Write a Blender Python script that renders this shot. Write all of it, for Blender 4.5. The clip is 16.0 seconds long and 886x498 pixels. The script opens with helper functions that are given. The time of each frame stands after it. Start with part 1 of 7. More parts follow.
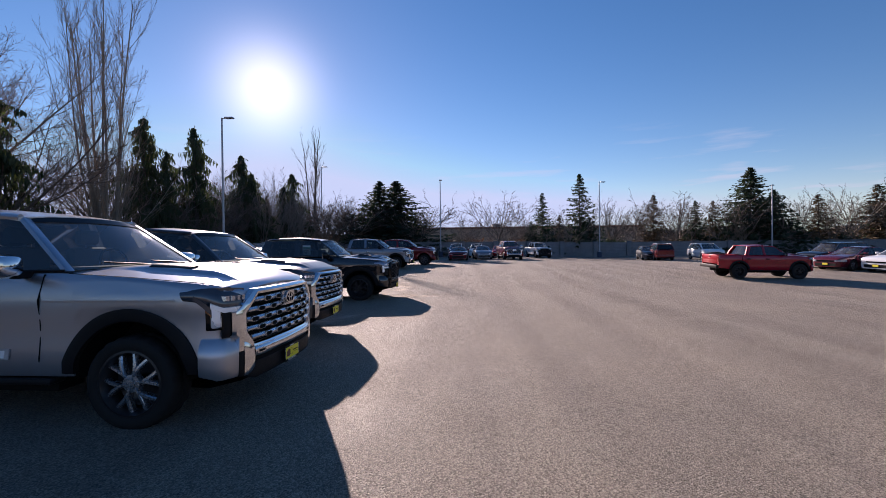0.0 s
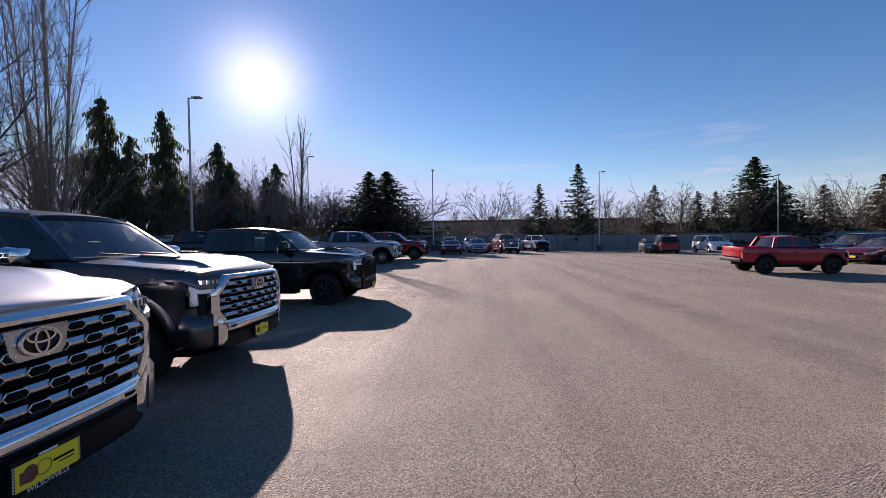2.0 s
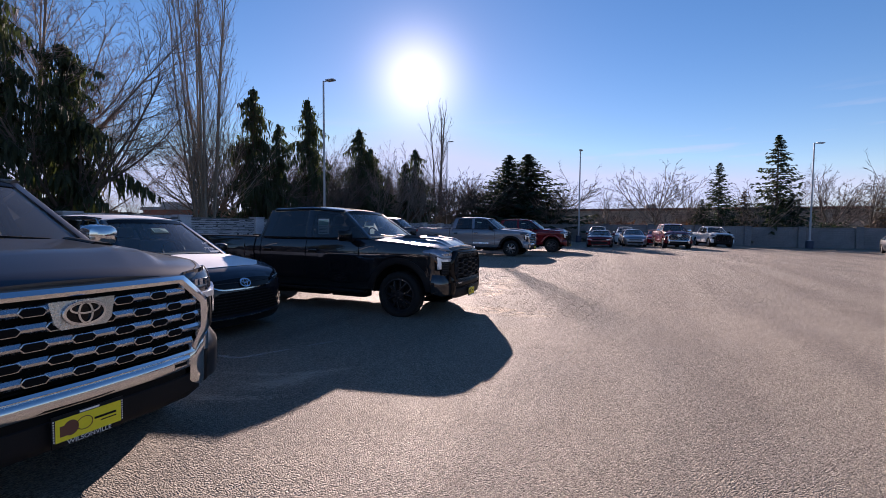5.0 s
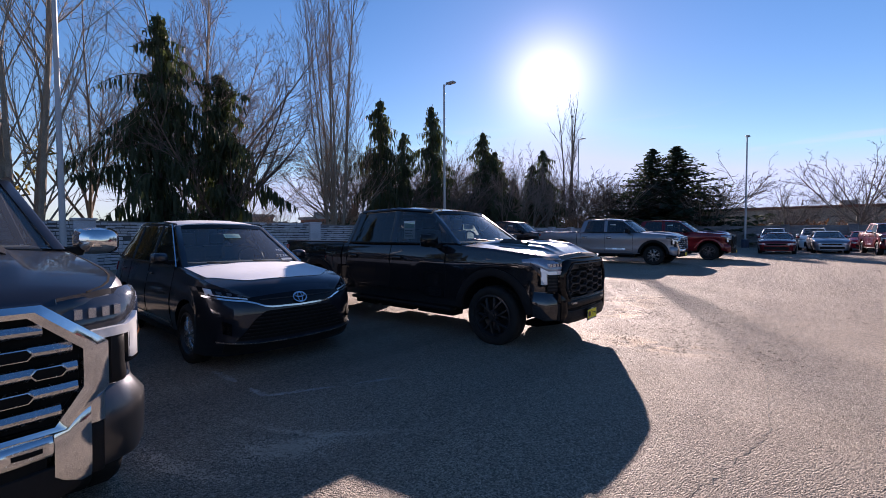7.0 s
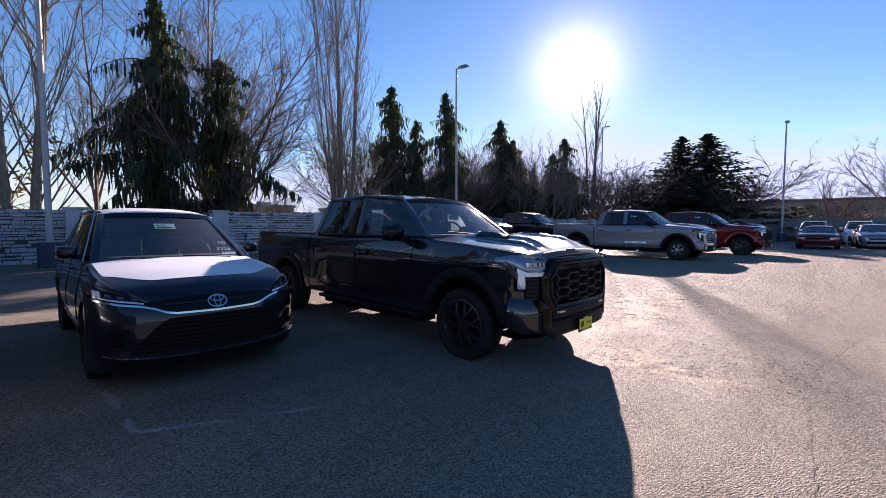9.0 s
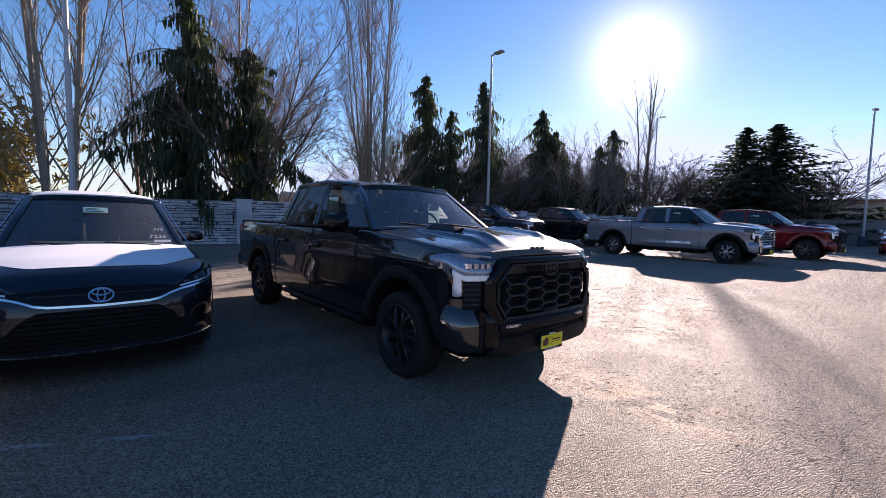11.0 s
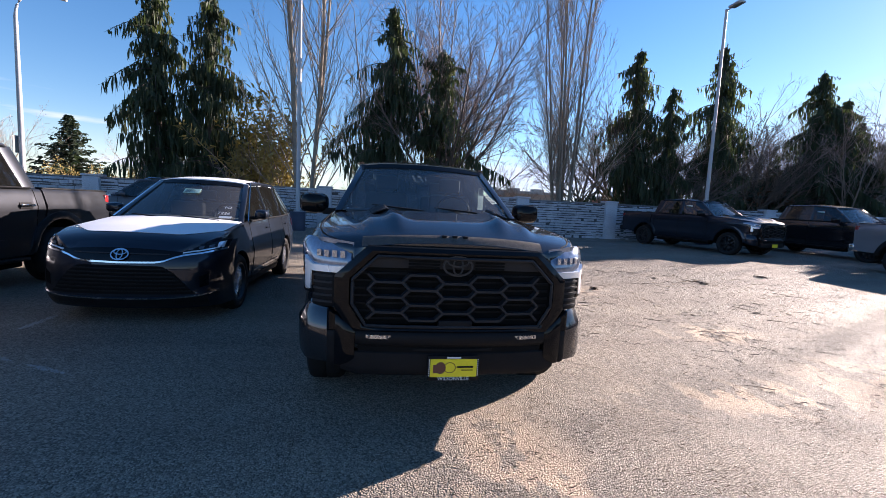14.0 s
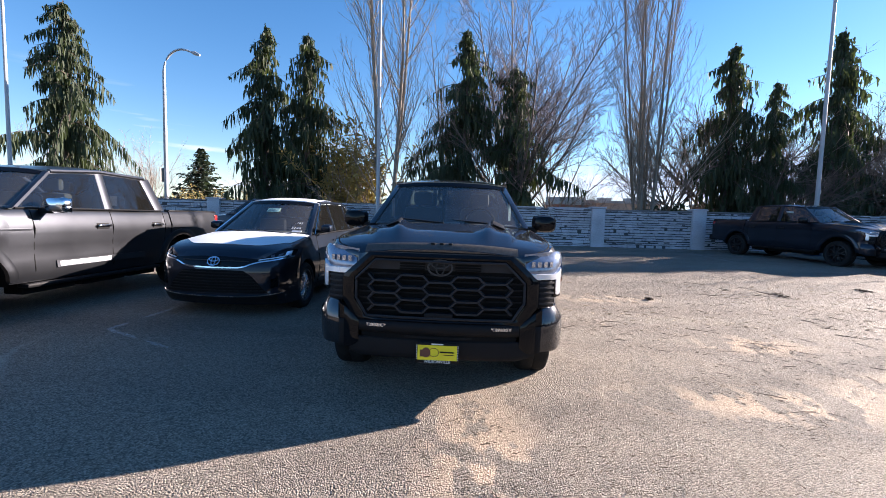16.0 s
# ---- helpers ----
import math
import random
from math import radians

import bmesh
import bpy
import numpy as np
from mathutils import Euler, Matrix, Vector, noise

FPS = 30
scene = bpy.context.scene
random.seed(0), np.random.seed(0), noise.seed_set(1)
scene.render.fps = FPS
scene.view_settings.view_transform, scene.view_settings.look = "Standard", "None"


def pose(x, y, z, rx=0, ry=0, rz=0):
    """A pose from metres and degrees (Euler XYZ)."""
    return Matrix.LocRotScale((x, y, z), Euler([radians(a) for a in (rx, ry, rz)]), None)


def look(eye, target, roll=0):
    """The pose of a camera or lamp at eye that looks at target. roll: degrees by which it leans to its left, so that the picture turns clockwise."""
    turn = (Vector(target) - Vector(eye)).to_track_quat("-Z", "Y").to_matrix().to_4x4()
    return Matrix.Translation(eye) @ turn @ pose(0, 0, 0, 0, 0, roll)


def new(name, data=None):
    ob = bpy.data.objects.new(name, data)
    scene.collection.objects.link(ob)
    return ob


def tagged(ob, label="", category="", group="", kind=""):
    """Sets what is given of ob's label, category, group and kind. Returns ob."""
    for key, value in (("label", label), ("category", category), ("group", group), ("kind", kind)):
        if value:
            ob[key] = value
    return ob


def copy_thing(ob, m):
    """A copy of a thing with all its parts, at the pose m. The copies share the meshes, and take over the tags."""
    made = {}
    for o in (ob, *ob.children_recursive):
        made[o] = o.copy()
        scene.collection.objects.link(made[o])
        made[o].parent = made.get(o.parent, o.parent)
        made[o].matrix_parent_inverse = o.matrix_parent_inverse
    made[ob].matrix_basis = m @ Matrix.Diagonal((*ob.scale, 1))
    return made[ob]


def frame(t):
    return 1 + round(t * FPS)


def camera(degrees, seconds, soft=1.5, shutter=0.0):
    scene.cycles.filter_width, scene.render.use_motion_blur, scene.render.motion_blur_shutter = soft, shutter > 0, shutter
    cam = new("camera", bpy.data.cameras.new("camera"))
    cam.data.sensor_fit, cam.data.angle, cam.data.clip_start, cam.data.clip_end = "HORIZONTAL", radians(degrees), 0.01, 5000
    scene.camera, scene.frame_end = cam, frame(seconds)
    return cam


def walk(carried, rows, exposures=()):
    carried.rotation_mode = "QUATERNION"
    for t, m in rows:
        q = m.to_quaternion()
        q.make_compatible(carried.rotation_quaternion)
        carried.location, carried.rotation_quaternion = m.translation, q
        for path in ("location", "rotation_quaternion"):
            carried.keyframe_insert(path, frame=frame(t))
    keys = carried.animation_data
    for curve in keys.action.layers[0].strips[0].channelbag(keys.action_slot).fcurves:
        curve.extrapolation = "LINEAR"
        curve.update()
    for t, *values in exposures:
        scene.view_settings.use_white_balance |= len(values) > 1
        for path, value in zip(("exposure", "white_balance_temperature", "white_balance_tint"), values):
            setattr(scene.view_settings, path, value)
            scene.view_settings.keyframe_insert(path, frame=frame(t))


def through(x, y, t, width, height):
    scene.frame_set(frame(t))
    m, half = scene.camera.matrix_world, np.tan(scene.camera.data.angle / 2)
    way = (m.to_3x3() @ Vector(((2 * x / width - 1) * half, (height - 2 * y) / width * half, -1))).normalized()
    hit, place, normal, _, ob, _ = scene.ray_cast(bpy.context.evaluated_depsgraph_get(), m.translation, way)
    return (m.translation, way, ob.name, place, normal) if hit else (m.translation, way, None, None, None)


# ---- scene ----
cam = camera(92.4, 16.0, soft=0.8)
PATH = [
    (0, (0.767, 0.737, 1.434), (0.626, 2.732, 1.413), -0.6),
    (0.5, (0.744, 1.331, 1.42), (0.617, 3.327, 1.395), -0.7),
    (1, (0.778, 1.964, 1.408), (0.667, 3.961, 1.372), -0.7),
    (1.5, (0.766, 2.66, 1.393), (0.665, 4.657, 1.347), -0.8),
    (2, (0.807, 3.331, 1.349), (0.691, 5.327, 1.299), -0.8),
    (2.5, (0.866, 4.005, 1.345), (0.709, 5.998, 1.294), -0.8),
    (3, (0.931, 4.652, 1.323), (0.697, 6.638, 1.273), -0.7),
    (3.5, (0.942, 5.294, 1.312), (0.596, 7.263, 1.255), -0.5),
    (3.7, (0.926, 5.54, 1.322), (0.529, 7.499, 1.261), -0.5),
    (5.8, (0.709, 8.055, 1.241), (-0.275, 9.794, 1.149), 0.6),
    (6, (0.685, 8.192, 1.232), (-0.349, 9.902, 1.15), 0.5),
    (6.5, (0.575, 8.653, 1.235), (-0.609, 10.264, 1.161), 0.0),
    (7, (0.441, 8.965, 1.24), (-0.847, 10.493, 1.166), -0.3),
    (7.5, (0.337, 9.24, 1.244), (-1.007, 10.718, 1.169), -0.6),
    (8, (0.294, 9.571, 1.267), (-1.07, 11.032, 1.187), -0.6),
    (8.5, (0.253, 9.882, 1.242), (-1.113, 11.34, 1.148), -0.3),
    (9, (0.322, 10.217, 1.235), (-1.046, 11.672, 1.121), 0.0),
    (9.2, (0.351, 10.341, 1.23), (-1.021, 11.791, 1.109), 0.2),
    (11.3, (0.49, 11.863, 1.192), (-1.074, 13.099, 1.03), 1.9),
    (11.5, (0.508, 12.05, 1.175), (-1.087, 13.243, 0.997), 2.4),
    (12, (0.658, 12.519, 1.159), (-1.022, 13.587, 0.965), 2.1),
    (12.5, (0.736, 13.019, 1.18), (-1.024, 13.944, 0.964), 2.0),
    (13, (0.853, 13.492, 1.172), (-0.982, 14.255, 0.944), 1.9),
    (13.5, (0.843, 13.933, 1.147), (-1.065, 14.492, 0.933), 2.1),
    (14, (0.834, 14.302, 1.146), (-1.129, 14.635, 0.952), 2.7),
    (14.5, (0.991, 14.557, 1.147), (-0.993, 14.718, 0.958), 2.9),
    (15, (1.215, 14.757, 1.126), (-0.776, 14.804, 0.94), 2.3),
    (15.5, (1.37, 14.93, 1.147), (-0.623, 14.902, 0.982), 2.0),
    (16, (1.45, 15.014, 1.167), (-0.543, 14.93, 1.018), 1.5),
]
EXPOSURES = [(0, 1.08, 6700, 32), (3.5, 1.1, 6700, 32), (6, 1.3, 6800, 32), (7, 1.36, 6750, 32), (9, 1.5, 6750, 33), (12, 1.68, 6800, 31), (13.5, 1.84, 6700, 27), (14, 1.86, 6600, 25), (14.6, 2.06, 6600, 24), (16, 2.06, 6550, 22)]
walk(cam, [(t, look(eye, target, roll)) for t, eye, target, roll in PATH], EXPOSURES)

# ---- ground heights ----
SLOPE = [(-40, -.10), (0, -.13), (5, -.17), (8.6, -.243), (11.4, -.285), (14.8, -.325), (18, -.36), (22, -.30), (28, -.16), (36, -.15), (60, -.22), (4000, -.22)]


def gz(x, y):
    """Height of the lot: a shallow valley across it, level towards the west wall, lower in the east."""
    z = 0.0
    for (a, za), (b, zb) in zip(SLOPE, SLOPE[1:]):
        if y <= b:
            u = (max(y, a) - a) / (b - a)
            z = za + (zb - za) * u * u * (3 - 2 * u)
            break
    v = min(max((-x - 6) / 12, 0), 1)
    v = v * v * (3 - 2 * v)
    e = min(max((x - 2) / 16, 0), 1)
    return z * (1 - v) - 0.03 * v - 0.24 * e * e * (3 - 2 * e)


# ---- light ----
SUN_WAY = Vector((-0.414, 0.842, 0.325)).normalized()
world = bpy.data.worlds.new("sky")
scene.world = world
world.use_nodes = True
wn, wl = world.node_tree.nodes, world.node_tree.links
wn.clear()
sky = wn.new("ShaderNodeTexSky")
sky.sky_type = "NISHITA"
sky.sun_disc = False
sky.sun_elevation = math.asin(SUN_WAY.z)
sky.sun_rotation = math.atan2(SUN_WAY.x, SUN_WAY.y)
sky.altitude, sky.air_density, sky.dust_density, sky.ozone_density = 50, 1.0, 0.06, 2.5
back = wn.new("ShaderNodeBackground")
back.inputs["Strength"].default_value = 0.057
# thin cloud streaks low over the horizon
tc = wn.new("ShaderNodeTexCoord")
mp = wn.new("ShaderNodeMapping")
mp.inputs["Scale"].default_value = (3.0, 3.0, 26.0)
cl = wn.new("ShaderNodeTexNoise")
cl.inputs["Scale"].default_value, cl.inputs["Detail"].default_value = 1.6, 5
cr = wn.new("ShaderNodeValToRGB")
cr.color_ramp.elements[0].position, cr.color_ramp.elements[1].position = 0.58, 0.74
sp = wn.new("ShaderNodeSeparateXYZ")
band = wn.new("ShaderNodeMapRange")
band.inputs["From Min"].default_value, band.inputs["From Max"].default_value = 0.26, 0.05
mul = wn.new("ShaderNodeMath")
mul.operation = "MULTIPLY"
mixc = wn.new("ShaderNodeMix")
mixc.data_type = "RGBA"
mixc.inputs[7].default_value = (4.9, 5.5, 6.5, 1)
wo = wn.new("ShaderNodeOutputWorld")
wl.new(tc.outputs["Generated"], mp.inputs["Vector"])
wl.new(mp.outputs["Vector"], cl.inputs["Vector"])
wl.new(cl.outputs["Fac"], cr.inputs["Fac"])
wl.new(tc.outputs["Generated"], sp.inputs[0])
wl.new(sp.outputs["Z"], band.inputs["Value"])
wl.new(cr.outputs["Color"], mul.inputs[0])
wl.new(band.outputs["Result"], mul.inputs[1])
haze = wn.new("ShaderNodeMapRange")
haze.inputs["From Min"].default_value, haze.inputs["From Max"].default_value = 0.14, 0.0
haze.inputs["To Max"].default_value = 0.28
both_f = wn.new("ShaderNodeMath")
both_f.operation = "MAXIMUM"
wl.new(sp.outputs["Z"], haze.inputs["Value"])
wl.new(mul.outputs[0], both_f.inputs[0])
wl.new(haze.outputs["Result"], both_f.inputs[1])
wl.new(both_f.outputs[0], mixc.inputs["Factor"])
hue = wn.new("ShaderNodeHueSaturation")
hue.inputs["Saturation"].default_value = 1.28
wl.new(sky.outputs["Color"], hue.inputs["Color"])
wl.new(hue.outputs["Color"], mixc.inputs[6])
# the bright ring of sky close round the sun
toward = wn.new("ShaderNodeVectorMath")
toward.operation = "DOT_PRODUCT"
toward.inputs[1].default_value = SUN_WAY
near = wn.new("ShaderNodeMath")
near.operation = "POWER"
near.use_clamp = True
near.inputs[1].default_value = 300
ring = wn.new("ShaderNodeMix")
ring.data_type, ring.blend_type = "RGBA", "ADD"
ring.inputs["Factor"].default_value = 1.0
glare = wn.new("ShaderNodeVectorMath")
glare.operation = "SCALE"
glare.inputs[0].default_value = (6.0, 5.7, 5.2)
wl.new(tc.outputs["Generated"], toward.inputs[0])
wl.new(toward.outputs["Value"], near.inputs[0])
wl.new(near.outputs[0], glare.inputs["Scale"])
cap = wn.new("ShaderNodeVectorMath")
cap.operation = "MINIMUM"
cap.inputs[1].default_value = (4.4, 5.7, 7.6)
wl.new(mixc.outputs[2], cap.inputs[0])
wl.new(cap.outputs[0], ring.inputs[6])
wl.new(glare.outputs[0], ring.inputs[7])
wl.new(ring.outputs[2], back.inputs["Color"])
wl.new(back.outputs["Background"], wo.inputs["Surface"])

sun = new("sun", bpy.data.lights.new("sun", "SUN"))
sun.data.energy, sun.data.angle, sun.data.color = 4.9, radians(0.53), (1.0, 0.915, 0.79)
sun.matrix_world = look(SUN_WAY * 60, (0, 0, 0))

# ---- materials ----


def shader(name, base, rough=0.5, metal=0.0, vary=0.15, scale=6.0, fine=60.0, bump=0.0, coat=0.0, spec=0.5, rough_vary=0.1, per_object=0.0, space="Object"):
    """A surface with colour and roughness varied at two scales, with optional relief."""
    m = bpy.data.materials.new(name)
    m.use_nodes = True
    n, l = m.node_tree.nodes, m.node_tree.links
    p = n["Principled BSDF"]
    t = n.new("ShaderNodeTexCoord")
    a = n.new("ShaderNodeTexNoise")
    a.inputs["Scale"].default_value, a.inputs["Detail"].default_value = scale, 6
    b = n.new("ShaderNodeTexNoise")
    b.inputs["Scale"].default_value, b.inputs["Detail"].default_value = fine, 3
    l.new(t.outputs[space], a.inputs["Vector"])
    l.new(t.outputs[space], b.inputs["Vector"])
    s = n.new("ShaderNodeMath")
    s.operation = "ADD"
    l.new(a.outputs["Fac"], s.inputs[0])
    l.new(b.outputs["Fac"], s.inputs[1])
    r = n.new("ShaderNodeMapRange")
    r.inputs["From Min"].default_value, r.inputs["From Max"].default_value = 0.6, 1.4
    r.inputs["To Min"].default_value, r.inputs["To Max"].default_value = 1 - vary, 1 + vary
    l.new(s.outputs[0], r.inputs["Value"])
    h = n.new("ShaderNodeHueSaturation")
    h.inputs["Color"].default_value = (*base, 1)
    l.new(r.outputs["Result"], h.inputs["Value"])
    if per_object:
        o = n.new("ShaderNodeObjectInfo")
        q = n.new("ShaderNodeMapRange")
        q.inputs["To Min"].default_value, q.inputs["To Max"].default_value = 1 - per_object, 1 + per_object
        l.new(o.outputs["Random"], q.inputs["Value"])
        k = n.new("ShaderNodeMath")
        k.operation = "MULTIPLY"
        l.new(r.outputs["Result"], k.inputs[0])
        l.new(q.outputs["Result"], k.inputs[1])
        l.new(k.outputs[0], h.inputs["Value"])
    l.new(h.outputs["Color"], p.inputs["Base Color"])
    g = n.new("ShaderNodeMapRange")
    g.inputs["From Min"].default_value, g.inputs["From Max"].default_value = 0.6, 1.4
    g.inputs["To Min"].default_value, g.inputs["To Max"].default_value = max(rough - rough_vary, 0.02), min(rough + rough_vary, 1)
    l.new(s.outputs[0], g.inputs["Value"])
    l.new(g.outputs["Result"], p.inputs["Roughness"])
    p.inputs["Metallic"].default_value = metal
    p.inputs["Specular IOR Level"].default_value = spec
    p.inputs["Coat Weight"].default_value, p.inputs["Coat Roughness"].default_value = coat, 0.03
    if bump:
        u = n.new("ShaderNodeBump")
        u.inputs["Strength"].default_value, u.inputs["Distance"].default_value = min(bump, 1.0), 0.01
        l.new(b.outputs["Fac"], u.inputs["Height"])
        l.new(u.outputs["Normal"], p.inputs["Normal"])
    return m


def paint(name, base, metal=0.4, rough=0.45, spec=0.12, coat=0.85):
    return shader(name, base, rough, metal, 0.06, 2.0, 300.0, 0.0, coat, spec, 0.05)


def pane_shader(name, tint, dust=0.008):
    m = bpy.data.materials.new(name)
    m.use_nodes = True
    n, l = m.node_tree.nodes, m.node_tree.links
    n.remove(n["Principled BSDF"])
    clear, gloss, mix, fr = (n.new("ShaderNode" + k) for k in ("BsdfTransparent", "BsdfGlossy", "MixShader", "Fresnel"))
    clear.inputs["Color"].default_value = (*tint, 1)
    gloss.inputs["Roughness"].default_value = 0.02
    fr.inputs["IOR"].default_value = 1.85
    l.new(fr.outputs[0], mix.inputs[0])
    l.new(clear.outputs[0], mix.inputs[1])
    l.new(gloss.outputs[0], mix.inputs[2])
    film, over = n.new("ShaderNodeBsdfDiffuse"), n.new("ShaderNodeMixShader")
    film.inputs["Color"].default_value = (0.62, 0.62, 0.60, 1)
    over.inputs[0].default_value = dust
    l.new(mix.outputs[0], over.inputs[1])
    l.new(film.outputs[0], over.inputs[2])
    l.new(over.outputs[0], n["Material Output"].inputs["Surface"])
    return m


def asphalt_shader():
    """Worn asphalt: pale aggregate in dark binder, tracks, damp seams, pale dried silt."""
    m = bpy.data.materials.new("asphalt")
    m.use_nodes = True
    n, l = m.node_tree.nodes, m.node_tree.links
    p = n["Principled BSDF"]
    t = n.new("ShaderNodeTexCoord")

    def noise_tex(scale, detail=4, stretch=None):
        k = n.new("ShaderNodeTexNoise")
        k.inputs["Scale"].default_value, k.inputs["Detail"].default_value = scale, detail
        if stretch:
            mm = n.new("ShaderNodeMapping")
            mm.inputs["Scale"].default_value = stretch
            mm.inputs["Rotation"].default_value = (0, 0, radians(12))
            l.new(t.outputs["Object"], mm.inputs["Vector"])
            l.new(mm.outputs["Vector"], k.inputs["Vector"])
        else:
            l.new(t.outputs["Object"], k.inputs["Vector"])
        return k.outputs["Fac"]

    def ramp(src, a, b, ca, cb):
        k = n.new("ShaderNodeValToRGB")
        k.color_ramp.elements[0].position, k.color_ramp.elements[1].position = a, b
        k.color_ramp.elements[0].color, k.color_ramp.elements[1].color = (*ca, 1), (*cb, 1)
        l.new(src, k.inputs["Fac"])
        return k.outputs["Color"]

    def blend(mode, fac, a, b):
        k = n.new("ShaderNodeMix")
        k.data_type, k.blend_type = "RGBA", mode
        if isinstance(fac, float):
            k.inputs["Factor"].default_value = fac
        else:
            l.new(fac, k.inputs["Factor"])
        l.new(a, k.inputs[6])
        l.new(b, k.inputs[7])
        return k.outputs[2]

    v = n.new("ShaderNodeTexVoronoi")
    v.inputs["Scale"].default_value = 92
    l.new(t.outputs["Object"], v.inputs["Vector"])
    bw = n.new("ShaderNodeRGBToBW")
    l.new(v.outputs["Color"], bw.inputs["Color"])
    stones = ramp(bw.outputs[0], 0.2, 0.85, (0.21, 0.186, 0.153), (0.56, 0.496, 0.405))
    joints = ramp(v.outputs["Distance"], 0.25, 0.75, (1, 1, 1), (0.22, 0.21, 0.20))
    c = blend("MULTIPLY", 0.35, stones, joints)
    c = blend("MULTIPLY", 0.45, c, ramp(noise_tex(0.35, 6), 0.3, 0.7, (0.72, 0.72, 0.74), (1.12, 1.08, 1.04)))
    c = blend("MULTIPLY", 0.85, c, ramp(noise_tex(1.0, 5, (0.9, 0.06, 1)), 0.34, 0.60, (0.72, 0.71, 0.72), (1.05, 1.04, 1.02)))
    c = blend("MIX", ramp(noise_tex(0.75, 9), 0.60, 0.80, (0, 0, 0), (0.22, 0.22, 0.22)), c, ramp(noise_tex(40, 3), 0.2, 0.8, (0.30, 0.25, 0.205), (0.52, 0.44, 0.36)))
    c = blend("MULTIPLY", 0.50, c, ramp(noise_tex(62, 2), 0.37, 0.45, (0.28, 0.27, 0.26), (1.10, 1.10, 1.10)))
    # dried silt washed to the low end of the sales row
    def patch(cx, cy, sx, sy, most):
        mm = n.new("ShaderNodeMapping")
        mm.vector_type = "TEXTURE"
        mm.inputs["Location"].default_value, mm.inputs["Scale"].default_value = (cx, cy, -0.35), (sx, sy, 50)
        ln = n.new("ShaderNodeVectorMath")
        ln.operation = "LENGTH"
        fall = n.new("ShaderNodeMapRange")
        fall.inputs["From Min"].default_value, fall.inputs["From Max"].default_value = 1.25, 0.35
        fall.inputs["To Max"].default_value = most
        l.new(t.outputs["Object"], mm.inputs["Vector"])
        l.new(mm.outputs["Vector"], ln.inputs[0])
        l.new(ln.outputs["Value"], fall.inputs["Value"])
        return fall.outputs["Result"]

    silt = patch(-3.0, 18.2, 6.0, 5.0, 0.08)
    for spot in ((-1.2, 15.2, 0.85, 0.42, 1.0), (-2.15, 17.9, 0.40, 1.6, 1.0), (-3.95, 18.7, 0.45, 0.75, 1.0), (-6.8, 17.9, 0.5, 1.2, 0.8), (-2.5, 19.4, 0.55, 1.1, 0.9)):
        most = n.new("ShaderNodeMath")
        most.operation = "MAXIMUM"
        l.new(silt, most.inputs[0])
        l.new(patch(*spot), most.inputs[1])
        silt = most.outputs[0]
    spots = ramp(noise_tex(4.5, 15, (0.7, 1.0, 1)), 0.47, 0.52, (0, 0, 0), (0.95, 0.95, 0.95))
    where = n.new("ShaderNodeMath")
    where.operation = "MULTIPLY"
    l.new(silt, where.inputs[0])
    l.new(spots, where.inputs[1])
    c = blend("MIX", where.outputs[0], c, ramp(noise_tex(55, 4), 0.25, 0.75, (0.38, 0.285, 0.20), (0.80, 0.63, 0.46)))
    # a newer, darker strip of paving
    strip = n.new("ShaderNodeMath")
    strip.operation = "MULTIPLY"
    l.new(patch(5.5, 15.0, 0.55, 9.0, 1.0), strip.inputs[0])
    l.new(ramp(noise_tex(1.6, 6), 0.35, 0.6, (0.2, 0.2, 0.2), (1, 1, 1)), strip.inputs[1])
    dark_strip = n.new("ShaderNodeRGB")
    dark_strip.outputs[0].default_value = (0.74, 0.74, 0.75, 1)
    c = blend("MULTIPLY", strip.outputs[0], c, dark_strip.outputs[0])
    l.new(c, p.inputs["Base Color"])
    rr = ramp(noise_tex(1.2, 5), 0.3, 0.75, (0.70, 0.70, 0.70), (0.82, 0.82, 0.82))
    l.new(rr, p.inputs["Roughness"])
    p.inputs["Specular IOR Level"].default_value = 0.32
    u = n.new("ShaderNodeBump")
    u.inputs["Strength"].default_value, u.inputs["Distance"].default_value = 1.0, 0.030
    inv = n.new("ShaderNodeMath")
    inv.operation = "SUBTRACT"
    inv.inputs[0].default_value = 1
    l.new(v.outputs["Distance"], inv.inputs[1])
    rough_h = n.new("ShaderNodeMath")
    rough_h.operation = "MULTIPLY_ADD"
    rough_h.inputs[1].default_value = 1.1
    l.new(noise_tex(85, 2), rough_h.inputs[0])
    l.new(inv.outputs[0], rough_h.inputs[2])
    l.new(rough_h.outputs[0], u.inputs["Height"])
    l.new(u.outputs["Normal"], p.inputs["Normal"])
    return m


M_ASPHALT = asphalt_shader()
M_EARTH = shader("soil_and_grass", (0.07, 0.065, 0.035), 0.95, 0, 0.4, 0.6, 18, 0.6)
M_WALLPAINT = shader("white_wall_paint", (0.44, 0.46, 0.50), 0.85, 0, 0.38, 1.2, 25, 0.6, per_object=0.06)
# stained white paint, darkened so the north wall's shade is in the colour
M_SHADEDWALL = shader("weathered_shaded_wall_paint", (0.17, 0.173, 0.18), 0.85, 0, 0.45, 0.7, 9, 0.4, per_object=0.08)
M_WALLCORE = shader("dark_wall_joints", (0.075, 0.077, 0.082), 0.9, 0, 0.3, 2, 30, 0.4)
M_CONCRETE = shader("concrete", (0.34, 0.33, 0.31), 0.85, 0, 0.2, 2, 40, 0.5)
M_POLE = shader("galvanised_pole", (0.40, 0.41, 0.43), 0.55, 0.25, 0.12, 3, 40)
